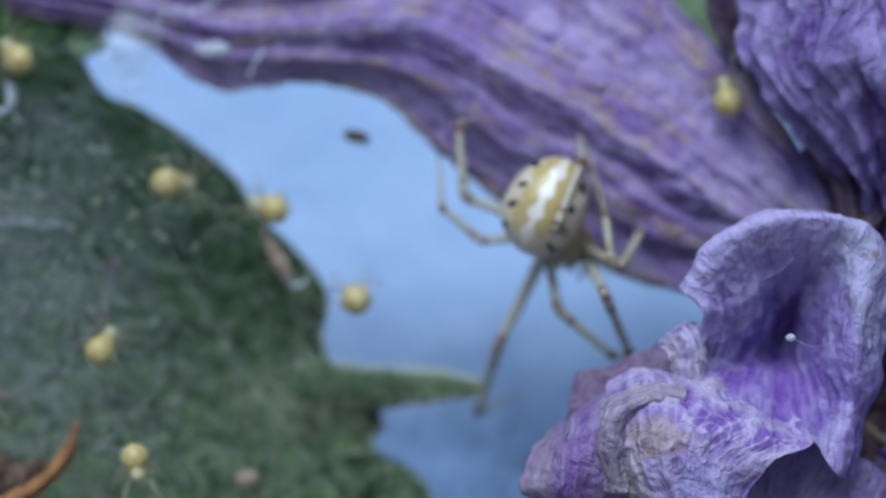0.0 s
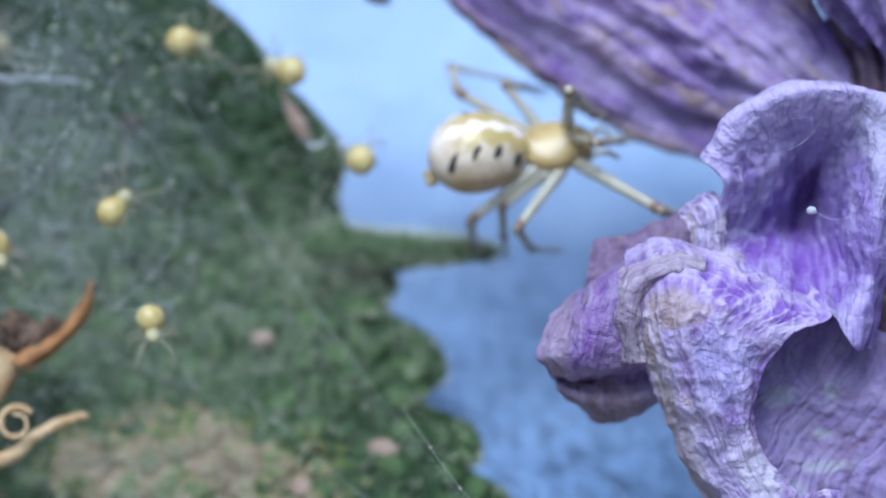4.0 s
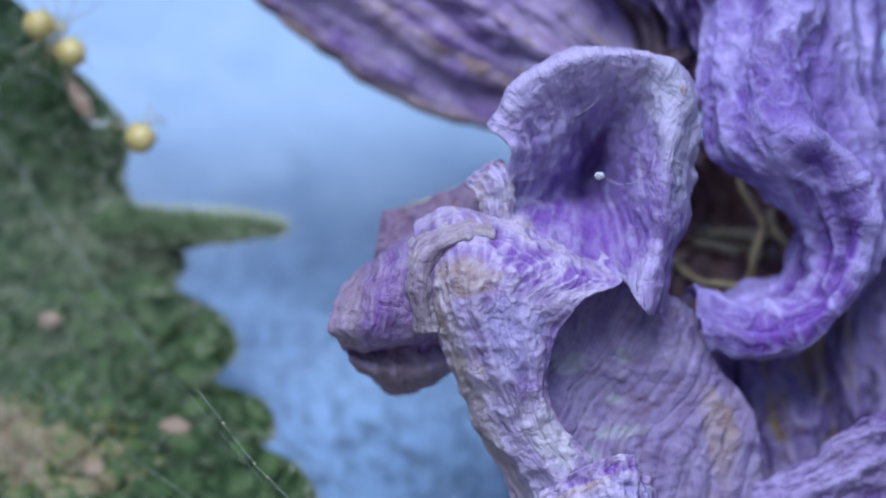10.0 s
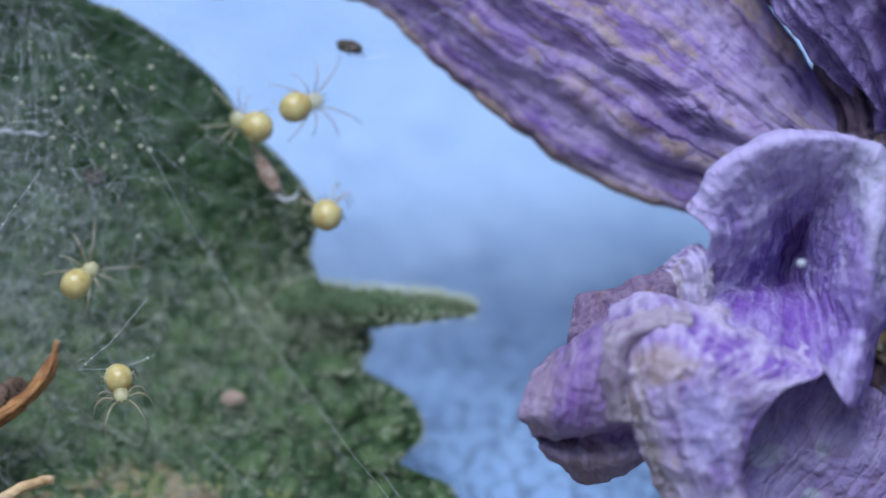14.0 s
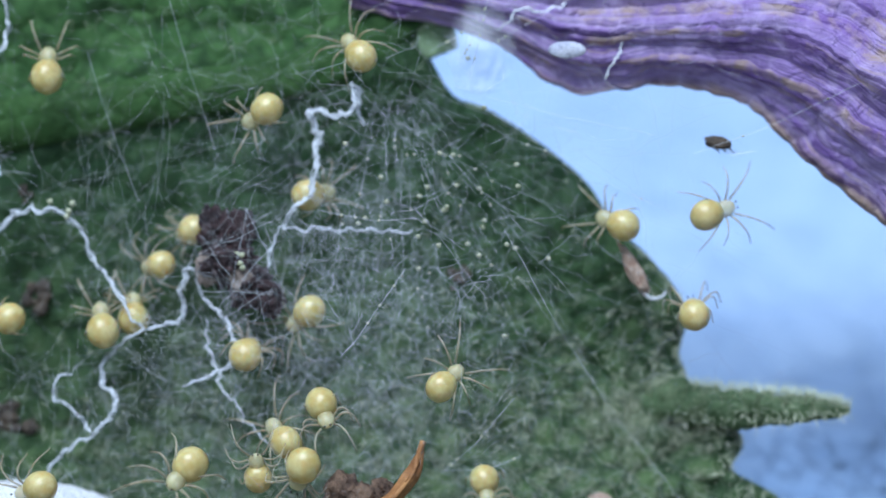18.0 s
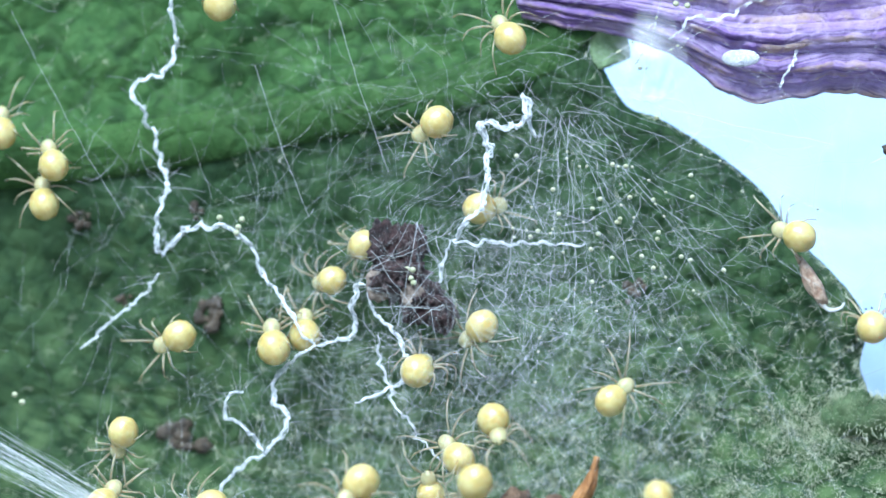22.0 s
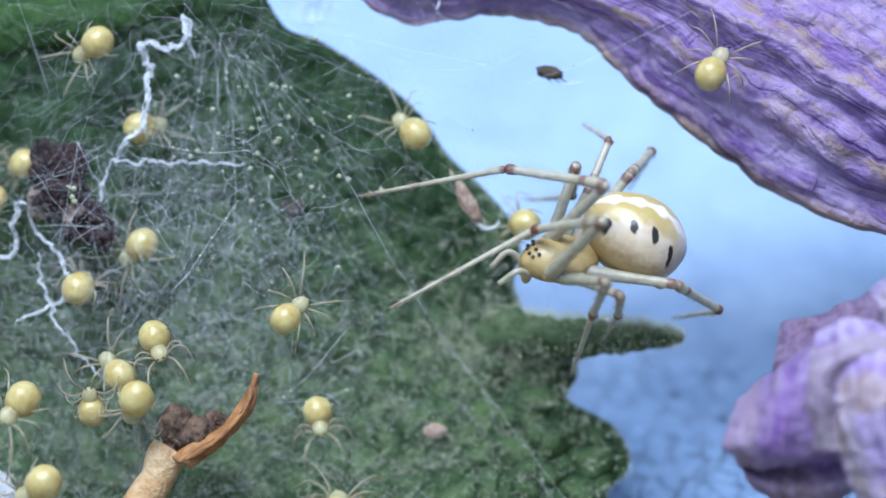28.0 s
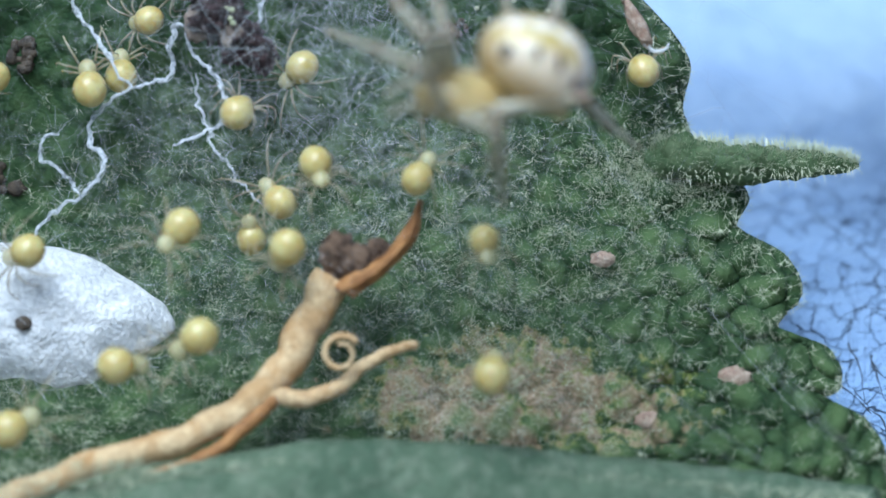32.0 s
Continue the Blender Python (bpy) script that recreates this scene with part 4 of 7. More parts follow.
def soft_body(name, light, dark, scale, under=0.25, rough=0.35, radius=0.25, see=0.0):
    """Waxy, slightly see-through skin with faint mottling."""
    k = Mat(name, rough, 0.45)
    a = k.noise(k.coord(), scale, 4, 0.55)
    b = k.noise(k.coord(), scale * 4, 3, 0.6)
    c = k.mix(k.ramp(a, [(0.35, 0.0), (0.65, 1.0)]), dark, light)
    c = k.mix(k.ramp(b, [(0.3, 0.25), (0.55, 0.0)]), c, dark)
    k.colour(c)
    k.b.inputs["Subsurface Weight"].default_value = under
    k.b.inputs["Subsurface Radius"].default_value = (radius * MM, radius * 0.6 * MM, radius * 0.3 * MM)
    k.b.inputs["Subsurface Scale"].default_value = 1.0
    k.bump(b, 0.02, 0.5)
    if see:
        k.clear(see)
    return k.m


M_YOUNG = soft_body("young_abdomen", (0.47, 0.42, 0.19), (0.36, 0.28, 0.09), 2.2, under=0.45, rough=0.3, radius=0.6, see=0.12)
M_YOUNG_HEAD = soft_body("young_head", (0.50, 0.47, 0.27), (0.36, 0.32, 0.16), 3.0, see=0.42)
M_YOUNG_LEG = soft_body("young_leg", (0.42, 0.38, 0.26), (0.24, 0.20, 0.13), 3.0, see=0.5)
M_HEAD = soft_body("amber_carapace", (0.38, 0.30, 0.13), (0.27, 0.19, 0.07), 1.8)
M_EYE = Mat("black_eye", 0.15, 0.6).colour((0.01, 0.008, 0.006)).m


def leg_material(name, rings):
    """Pale straw skin with red-brown rings: (place along the piece, half width, amount)."""
    k = Mat(name, 0.36, 0.5)
    sx = k.n.new("ShaderNodeSeparateXYZ")
    k.l.new(k.tc.outputs["UV"], sx.inputs[0])
    n = k.noise(k.coord(), 3.0, 4, 0.6)
    u = k.math("ADD", sx.outputs[0], k.math("MULTIPLY", k.math("SUBTRACT", n, 0.5), 0.05))
    c = k.mix(k.ramp(n, [(0.3, 0.0), (0.7, 1.0)]), (0.31, 0.285, 0.20), (0.45, 0.43, 0.33))
    for at, wide, amount in rings:
        d = k.math("DIVIDE", k.math("ABSOLUTE", k.math("SUBTRACT", u, at)), wide)
        c = k.mix(k.ramp(d, [(0.5, amount), (1.0, 0.0)]), c, (0.13, 0.042, 0.016))
    k.colour(c)
    k.b.inputs["Subsurface Weight"].default_value = 0.25
    k.b.inputs["Subsurface Radius"].default_value = (0.0003, 0.0002, 0.0001)
    k.bump(n, 0.02, 0.6)
    k.clear(0.24)
    return k.m


M_FEMUR = leg_material("pale_femur", ((0.0, 0.05, 0.4), (0.93, 0.06, 0.85)))
M_TIBIA = leg_material("ringed_tibia", ((0.02, 0.06, 0.7), (0.22, 0.05, 0.8), (0.95, 0.08, 0.95)))
M_META = leg_material("thin_metatarsus", ((0.0, 0.04, 0.9), (0.62, 0.05, 0.35), (1.0, 0.16, 0.55)))


def abdomen_material():
    """Cream skin, white stripe down the back between feathered olive-yellow bands, two rows of black dashes, white hind end."""
    k = Mat("patterned_abdomen", 0.3, 0.5)
    sx = k.n.new("ShaderNodeSeparateXYZ")
    co = k.coord()
    k.l.new(co, sx.inputs[0])
    n = k.noise(co, 1.4, 4, 0.6)
    f = k.noise(co, 4.0, 4, 0.6)
    wob = k.math("MULTIPLY", k.math("SUBTRACT", f, 0.5), 0.26)
    side, along = k.math("ABSOLUTE", sx.outputs[0]), sx.outputs[1]
    # the pattern sweeps outwards towards the hind end
    slant = k.math("ADD", along, k.math("MULTIPLY", side, 0.55))
    wave = k.math("SINE", k.math("MULTIPLY", slant, 10.1))
    ax = k.math("ADD", side, k.math("ADD", wob, k.math("MULTIPLY", wave, 0.07)))
    z = k.math("ADD", sx.outputs[2], wob)
    back = k.ramp(k.math("MULTIPLY", k.math("ADD", z, 1.0), 0.5), [(0.56, 0.0), (0.72, 1.0)])
    c = k.mix(k.ramp(n, [(0.3, 0.0), (0.7, 1.0)]), (0.36, 0.25, 0.09), (0.46, 0.35, 0.15))
    c = k.mix(k.ramp(k.math("MULTIPLY", k.math("ADD", z, 1.0), 0.5), [(0.35, 0.0), (0.60, 1.0)]), c, k.mix(k.ramp(f, [(0.42, 0.0), (0.6, 1.0)]), (0.36, 0.27, 0.14), (0.46, 0.38, 0.24)))
    c = k.mix(k.math("MULTIPLY", back, 0.45), c, (0.60, 0.56, 0.47))
    c = k.mix(k.math("MULTIPLY", k.ramp(ax, [(0.10, 0.9), (0.18, 0.0)]), back), c, (0.68, 0.67, 0.64))
    c = k.mix(k.math("MULTIPLY", k.ramp(ax, [(0.56, 0.0), (0.70, 0.32), (0.84, 0.32), (1.0, 0.0)]), back), c, (0.64, 0.61, 0.56))
    band = k.math("MULTIPLY", k.ramp(ax, [(0.12, 0.0), (0.20, 1.0), (0.50, 1.0), (0.66, 0.0)]), back)
    band = k.math("MULTIPLY", band, k.ramp(k.math("MULTIPLY", k.math("ADD", along, 1.6), 0.31), [(0.14, 0.0), (0.40, 0.9)]))
    c = k.mix(band, c, (0.36, 0.30, 0.09))
    c = k.mix(k.ramp(k.math("MULTIPLY", k.math("ADD", along, k.math("ADD", 1.6, wob)), 0.31), [(0.08, 0.6), (0.24, 0.0)]), c, (0.62, 0.59, 0.55))
    ym = k.math("SUBTRACT", k.math("MODULO", k.math("ADD", slant, 10.2), 0.622), 0.311)
    dx = k.math("DIVIDE", k.math("SUBTRACT", side, 0.74), 0.17)
    dy = k.math("DIVIDE", k.math("ADD", ym, wob), 0.12)
    d = k.math("ADD", k.math("ADD", k.math("MULTIPLY", dx, dx), k.math("MULTIPLY", dy, dy)), k.math("MULTIPLY", wob, 2.0))
    # tan blotches and a faint pinkish cast
    c = k.mix(k.ramp(n, [(0.52, 0.0), (0.68, 0.4)]), c, (0.42, 0.31, 0.20))
    c = k.mix(k.ramp(f, [(0.30, 0.5), (0.44, 0.0)]), c, (0.42, 0.32, 0.24))
    c = k.mix(1.0, c, (0.93, 0.89, 0.84), "MULTIPLY")
    spot = k.math("MULTIPLY", k.ramp(d, [(0.55, 1.0), (0.95, 0.0)]), k.ramp(sx.outputs[2], [(0.15, 0.0), (0.3, 1.0)]))
    c = k.mix(spot, c, (0.015, 0.012, 0.01))
    k.colour(c)
    k.b.inputs["Subsurface Weight"].default_value = 0.2
    k.b.inputs["Subsurface Radius"].default_value = (0.0003, 0.0002, 0.0001)
    k.bump(f, 0.03, 0.5)
    return k.m


M_ABDOMEN = abdomen_material()


M_STRAW = plain("dry_straw", (0.34, 0.20, 0.08), (0.52, 0.39, 0.22), 1.4, 0.7, 0.12)
M_SCALE = plain("orange_bract", (0.17, 0.075, 0.025), (0.30, 0.15, 0.05), 1.2)
M_CARCASS = plain("dark_carcass", (0.012, 0.008, 0.010), (0.055, 0.032, 0.032), 3.4, 0.45, 0.16)
M_CALYX = plain("withered_calyx", (0.05, 0.03, 0.02), (0.17, 0.11, 0.07), 3.0, 0.6, 0.16)
M_MEMBRANE = plain("pale_membrane", (0.10, 0.075, 0.06), (0.22, 0.18, 0.15), 2.4, 0.5)
M_PREY = plain("pinkish_husk", (0.27, 0.17, 0.12), (0.46, 0.37, 0.29), 4.0, 0.7, 0.12)
M_BEAD = plain("yellowish_bead", (0.28, 0.30, 0.18), (0.40, 0.42, 0.29), 3.0, 0.4)
M_SAC = plain("white_silk_paper", (0.52, 0.54, 0.56), (0.72, 0.73, 0.74), 1.6, 0.6, 0.2)
M_CRUMB = plain("dark_crumb", (0.03, 0.025, 0.02), (0.08, 0.06, 0.04), 3.0)
M_HAIR = Mat("leaf_hair", 0.22, 0.7).colour((0.46, 0.50, 0.35)).m
M_DROP = plain("whitish_droplet", (0.34, 0.36, 0.46), (0.52, 0.54, 0.60), 3.5, 0.3, 0.1)


def blob(rx, ry, rz, at=(0, 0, 0), seg=28, rings=18, lump=0.0, freq=1.0, seed=0.0, shape=None):
    """A rounded body; shape(x, y, z) may reshape the unit ball first."""
    v, f = [], []
    for i in range(rings + 1):
        a = math.pi * i / rings
        for j in range(seg):
            b = 2 * math.pi * j / seg
            p = Vector((math.sin(a) * math.cos(b), math.cos(a), math.sin(a) * math.sin(b)))
            k = 1 + lump * (noise.noise(p * freq + Vector((seed, seed, 0))) + 0.5 * noise.noise(p * freq * 2.3 + Vector((seed, 0, seed))))
            q = p * k
            if shape:
                q = Vector(shape(*q))
            v.append((q.x * rx + at[0], q.y * ry + at[1], q.z * rz + at[2]))
    for i in range(rings):
        for j in range(seg):
            k = (j + 1) % seg
            f.append((i * seg + j, i * seg + k, (i + 1) * seg + k, (i + 1) * seg + j))
    return v, f


def joined(pieces):
    v, f = [], []
    for a, b in pieces:
        n = len(v)
        v.extend(a)
        f.extend(tuple(i + n for i in q) for q in b)
    return v, f


# ---- the mother spider ----
LEG_LEN = {1: (3.3, 3.1, 4.3), 2: (2.5, 2.2, 3.1), 3: (1.8, 1.5, 2.2), 4: (2.5, 2.1, 3.0)}
COXA = {1: (0.52, 1.25, -0.15), 2: (0.62, 0.95, -0.2), 3: (0.62, 0.62, -0.2), 4: (0.52, 0.32, -0.15)}
SEGMENTS = {}


def segment(name, length, r0, r1, mat, knobs, parent):
    """One leg piece along z, swollen at its knobs."""
    n, sides = 34, 12
    u = np.linspace(0, 1, n)
    r = r0 + (r1 - r0) * u
    for at, wide, high in knobs:
        r = r + high * np.exp(-((u - at) / wide) ** 2)
    r[0], r[-1] = 0.6 * r[0], 0.55 * r[-1]
    v, f = tube([(0, 0, length * k) for k in u], r, sides)
    uv = [(k, j / sides) for k in u for j in range(sides)]
    ob = link(name, v, f, mat, parent, (0, 0, 0), uv)
    # sparse short bristles
    rnd = random.Random(int(length * 100))
    pieces = []
    for _ in range(int(26 * length)):
        k, w = rnd.random(), rnd.uniform(0, 6.28)
        a = float(np.interp(k, u, r)) * 0.9
        p = Vector((a * math.cos(w), a * math.sin(w), k * length))
        q = p + Vector((math.cos(w) * 0.11, math.sin(w) * 0.11, 0.13))
        pieces.append(tube([p[:], q[:]], (0.008, 0.002), 3, False))
    tagged(link("bristles", *joined(pieces), M_META, ob, uvs=[(0.4, 0.5)] * (6 * len(pieces))), kind="stuff")
    return ob


def build_spider():
    sp = thing("spider", (14, -2.2, -1.4), "pale yellow comb-footed spider with a white-striped, black-dotted abdomen", "spider")
    v, f = blob(1.14, 1.44, 1.12, (0, 0, 0), 56, 40, 0.03, 1.3, 2.0, shape=lambda x, y, z: (x * (1 - 0.10 * y), y, z * (1 - 0.06 * y) + 0.06 * (1 - y * y)))
    ab = link("abdomen", v, f, M_ABDOMEN, sp, label="cream abdomen with a white stripe and black dashes")
    link("spinnerets", *joined([blob(0.14, 0.2, 0.14, (s * 0.14, -1.25, -0.82), 12, 8) for s in (-1, 1)]), M_HEAD, ab)
    v, f = blob(0.82, 1.08, 0.56, (0, 0.82, -0.05), 40, 28, 0.04, 1.8, 1.0, shape=lambda x, y, z: (x * (1 - 0.34 * max(0, y)), y, z * (1 + 0.16 * y - 0.2 * max(0, 1 - 4 * (y + 0.3) ** 2) * max(0, z))))
    link("carapace", v, f, M_HEAD, sp, label="amber carapace")
    link("jaws", *joined([blob(0.15, 0.15, 0.30, (s * 0.16, 1.74, -0.34), 14, 10) for s in (-1, 1)]), M_HEAD, sp)
    for s in (-1, 1):
        for x, y, z in ((0.1, 1.70, 0.30), (0.24, 1.64, 0.28), (0.12, 1.54, 0.42), (0.28, 1.50, 0.38)):
            link("eye", *blob(0.055, 0.055, 0.055, (s * x, y, z), 12, 8), M_EYE, sp)
        p = spline([(s * 0.25, 1.7, -0.3), (s * 0.42, 2.1, 0.0), (s * 0.36, 2.55, -0.4)], np.linspace(0, 1, 12))
        link("palp", *tube(p, np.linspace(0.10, 0.07, 12), 8), M_META, sp, uvs=[(0.2, 0.5)] * 96)
        for k in (1, 2, 3, 4):
            a, b, c = LEG_LEN[k]
            w = (1.0, 0.92, 0.85, 0.95)[k - 1]
            link("coxa", *blob(0.2, 0.2, 0.18, (s * COXA[k][0] * 0.9, COXA[k][1], COXA[k][2] - 0.02), 14, 10), M_HEAD, sp)
            SEGMENTS[s, k] = (segment("femur", a, 0.185 * w, 0.135 * w, M_FEMUR, ((0.15, 0.14, 0.03), (0.95, 0.04, 0.02)), sp),
                              segment("tibia", b, 0.135 * w, 0.115 * w, M_TIBIA, ((0.10, 0.07, 0.03), (0.22, 0.03, 0.016), (0.95, 0.05, 0.035)), sp),
                              segment("metatarsus", c, 0.095 * w, 0.036 * w, M_META, ((0.02, 0.03, 0.02),), sp))
    return sp, ab


SPIDER, ABDOMEN = build_spider()


# ---- spiderlings ----
def build_young(curl):
    y = thing("spiderling", (0, 0, 0), "tiny pale yellow spiderling hanging in the silk", "spiderling", "spiderlings in the web")
    link("abdomen", *blob(0.42, 0.46, 0.42, (0, -0.38, 0.02), 28, 20, 0.035, 1.4, curl * 5), M_YOUNG, y)
    link("carapace", *blob(0.23, 0.29, 0.18, (0, 0.16, 0), 18, 12, 0.05, 1.5, curl), M_YOUNG_HEAD, y)
    for s in (-1, 1):
        link("eye", *blob(0.03, 0.03, 0.03, (s * 0.08, 0.48, 0.11), 8, 6), M_EYE, y)
        for k in range(4):
            a = radians((38, 68, 108, 142)[k] + curl * 14 * (1 if k % 2 else -1))
            l = (1.2, 0.92, 0.72, 1.0)[k]
            d = Vector((s * math.sin(a), math.cos(a), 0))
            b = Vector((s * 0.2, 0.38 - 0.13 * k, -0.05))
            pts = [b, b + d * 0.32 * l + Vector((0, 0, 0.22)), b + d * (0.72 - 0.15 * curl) * l + Vector((0, 0.1 * curl, 0.18)), b + d * (1.05 - 0.4 * curl) * l + Vector((0, 0.22 * curl, -0.25))]
            link("leg", *tube(spline([p[:] for p in pts], np.linspace(0, 1, 11)), np.linspace(0.036, 0.015, 11), 6), M_YOUNG_LEG, y)
    return y


# place (x, y, z) in mm, heading in degrees in the plane of the web (90 is up), tilt, size
YOUNG = [(-2.1, -1.5, 3.4, 0, 15, 1.0), (0.1, -1.2, 2.7, 160, 20, 1.0), (2.3, -1.6, 0.3, 100, 60, 1.0), (-4.2, -2.6, -1.3, 50, 10, 0.95),
         (-3.2, -4.8, -4.5, -80, -35, 0.9), (13.2, -3.9, 5.9, 100, 20, 0.95), (-6.8, -1.8, 7.1, 130, 25, 1.0),
         (-9.5, -1.6, 5.3, 215, 15, 1.0), (-15.3, -1.6, 8.0, 90, 20, 1.05), (-19.75, -1.6, 3.7, 100, 15, 0.95), (-20.9, -1.5, 5.6, 95, 15, 0.95),
         (-19.5, -1.9, 4.7, 110, 20, 0.95), (-22.5, -1.5, 4.1, -20, 20, 1.0), (-7.8, -0.9, 3.3, 10, 30, 1.0), (-11.4, -0.9, 2.2, 200, 50, 0.95),
         (-12.3, -0.9, 1.3, 190, 40, 0.9), (-16.4, -1.5, -0.3, 205, 15, 1.0), (-13.6, -1.5, -0.1, 100, 25, 1.05), (-8.3, -1.3, -0.1, 220, 20, 1.0),
         (-9.6, -1.7, -0.9, 60, 60, 1.05), (-7.5, -3.2, -2.6, -70, -40, 1.0), (-8.8, -2.0, -3.1, 130, 20, 1.0), (-9.3, -2.8, -4.0, 95, -30, 0.9),
         (-8.1, -3.8, -4.3, 250, 40, 1.1), (-11.2, -4.2, -4.2, 230, -30, 1.1), (-17.6, -2.0, -3.0, 250, 20, 0.95), (-17.8, -2.4, -4.3, 60, 30, 1.0),
         (-15.3, -3.0, -4.7, 200, 30, 1.05), (-10.7, -4.6, -6.4, 215, 10, 1.1), (-12.2, -4.6, -7.4, 0, 30, 1.1), (-2.8, -4.8, -6.7, 80, 50, 1.1),
         (-14.9, -5.0, -8.8, 30, 20, 1.1), (-12.8, -1.0, 0.2, 95, 30, 1.0)]


def young_pose(x, y, z, head, tilt):
    # body axis in the web's plane, back towards the viewer
    return pose(x * MM, y * MM, z * MM, 90, 0, 0) @ pose(0, 0, 0, 0, 0, head - 90) @ pose(0, 0, 0, -tilt, 0, 0)


def build_spiderlings():
    kinds = [build_young(c) for c in (0.0, 0.7, 1.0)]
    out = []
    for i, (x, y, z, h, t, s) in enumerate(YOUNG):
        if i < 3:
            ob = kinds[i]
            ob.matrix_basis = young_pose(x, y, z, h, t)
        else:
            ob = copy_thing(kinds[(i * 7) % 3], young_pose(x, y, z, h, t))
        ob.scale = (s, s, s)
        out.append(ob)
    return out


BROOD = build_spiderlings()


# ---- silk ----
def wander(points, n, jit, seed, freq=1.1):
    p = spline(points, np.linspace(0, 1, n))
    for i in range(n):
        e = abs(math.sin(math.pi * i / (n - 1))) ** 0.3
        q = Vector((p[i][0] * freq, p[i][2] * freq, seed * 9.1))
        p[i] += np.array(noise.noise_vector(q)) * jit * e + np.array(noise.noise_vector(q * 3.1)) * jit * 0.4 * e
    return p


def strand(name, pts, r, seed, label, mat=None):
    """A cord of several twisted silk fibres with loose ends."""
    o = (pts[0][0], -1.5, pts[0][1])
    th = thing(name, o, label, "silk strand", "silk strands")
    core = [(x, -1.5 - 0.25 * math.sin(i * 1.7 + seed), z) for i, (x, z) in enumerate(pts)]
    n = 18 * len(pts)
    for k in range(9):
        p = wander(core, n, 0.16, seed, 0.9) + wander(core, n, 0.16, seed + 0.37, 3.0) + wander(core, n, 0.035 + 1.3 * r, seed + k * 3.3 + 1, 3.0) + wander(core, n, 0.05, seed + 0.71, 5.5) - 3 * spline(core, np.linspace(0, 1, n))
        w = np.array([r * (0.19 + 0.55 * noise.noise(Vector((i * 0.22, seed, k)))) for i in range(n)])
        link("fibre", *tube(p, np.maximum(w, 0.006), 5), mat or M_SILK, th, o)
    rnd = random.Random(int(seed * 100))
    bits = []
    for k in range(5 * len(pts)):
        i = rnd.randrange(n)
        a = np.array(p[i])
        d = np.array([rnd.gauss(0, 0.35), rnd.gauss(0, 0.2), rnd.gauss(0, 0.35)])
        bits.append(tube([a, a + d * 0.5 + np.array([0, 0, 0.05]), a + d], (0.006, 0.005, 0.003), 3, False))
    tagged(link("loose_fibre", *joined(bits), M_THREAD, th, o), kind="stuff")
    return th


def build_strands():
    lab = "thick crinkled white silk strand above the leaf"
    strand("silk_strand", [(-16.3, 10.6), (-16.3, 8.6), (-16.2, 7.7), (-16.5, 6.8), (-17.3, 6.5), (-17.0, 5.6), (-16.6, 4.5), (-16.5, 3.8), (-16.7, 2.7), (-16.5, 2.0), (-16.1, 2.6), (-15.4, 2.7), (-14.5, 2.5), (-14.0, 1.7), (-13.4, 0.8), (-12.8, 0.0), (-12.4, -0.4)], 0.062, 1.0, lab)
    strand("silk_strand", [(-12.4, -0.4), (-13.4, -1.0), (-13.5, -1.8), (-13.3, -2.5), (-13.8, -3.2), (-14.9, -4.0), (-15.1, -4.6)], 0.055, 2.0, lab)
    strand("silk_strand", [(-12.4, -0.4), (-11.5, 0.0), (-11.3, 1.0), (-11.1, 1.2)], 0.055, 3.0, lab)
    strand("silk_strand", [(-11.1, 1.0), (-10.7, 0.2), (-10.0, -0.4), (-9.8, -1.0), (-10.2, -1.5), (-11.4, -1.9)], 0.05, 4.0, lab)
    strand("silk_strand", [(-6.6, 5.1), (-7.0, 6.2), (-7.1, 5.4), (-8.1, 5.5), (-7.8, 4.7), (-7.9, 3.6), (-8.3, 3.0), (-8.8, 2.4)], 0.085, 5.0, "matted white silk strand hanging over the leaf")
    strand("silk_strand", [(-14.4, -1.6), (-14.9, -1.9), (-14.4, -2.7), (-14.1, -3.0), (-13.8, -3.2)], 0.035, 6.0, "thin crinkled side strand of white silk")
    strand("silk_strand", [(-8.8, 2.4), (-7.4, 2.35), (-5.3, 2.3)], 0.028, 7.0, "short straight white silk strand")
    strand("silk_strand", [(-8.8, 2.4), (-9.1, 1.5), (-9.6, 0.2)], 0.025, 8.0, "thin silk strand by the carcass")
    strand("silk_strand", [(-10.8, -0.1), (-10.7, -1.0), (-9.9, -2.5), (-9.0, -3.5)], 0.03, 9.0, "frayed pale silk strand", M_THREAD)
    strand("silk_strand", [(-18.8, -0.5), (-17.3, 0.8), (-16.6, 1.5)], 0.03, 10.0, "faint thin silk strand over the leaf", M_THREAD)
    strand("silk_strand", [(-3.1, 7.7), (-2.6, 8.0), (-2.1, 8.2), (-1.2, 8.5), (-0.2, 8.9), (0.7, 9.3), (1.6, 9.8)], 0.035, 12.0, "frayed pale silk strand over the long petal", M_THREAD)
    strand("silk_strand", [(-0.2, 6.4), (0.1, 6.9), (0.5, 7.6), (1.3, 8.7), (2.3, 9.7)], 0.03, 13.0, "thin silk strand over the long petal", M_THREAD)
    strand("silk_strand", [(-1.5, 9.9), (0.8, 10.4), (2.2, 9.6), (3.4, 9.5), (5.0, 9.2), (6.6, 9.6), (8.6, 9.0), (9.8, 8.9)], 0.03, 11.0, "thin crinkled silk strand across the long petal")


build_strands()


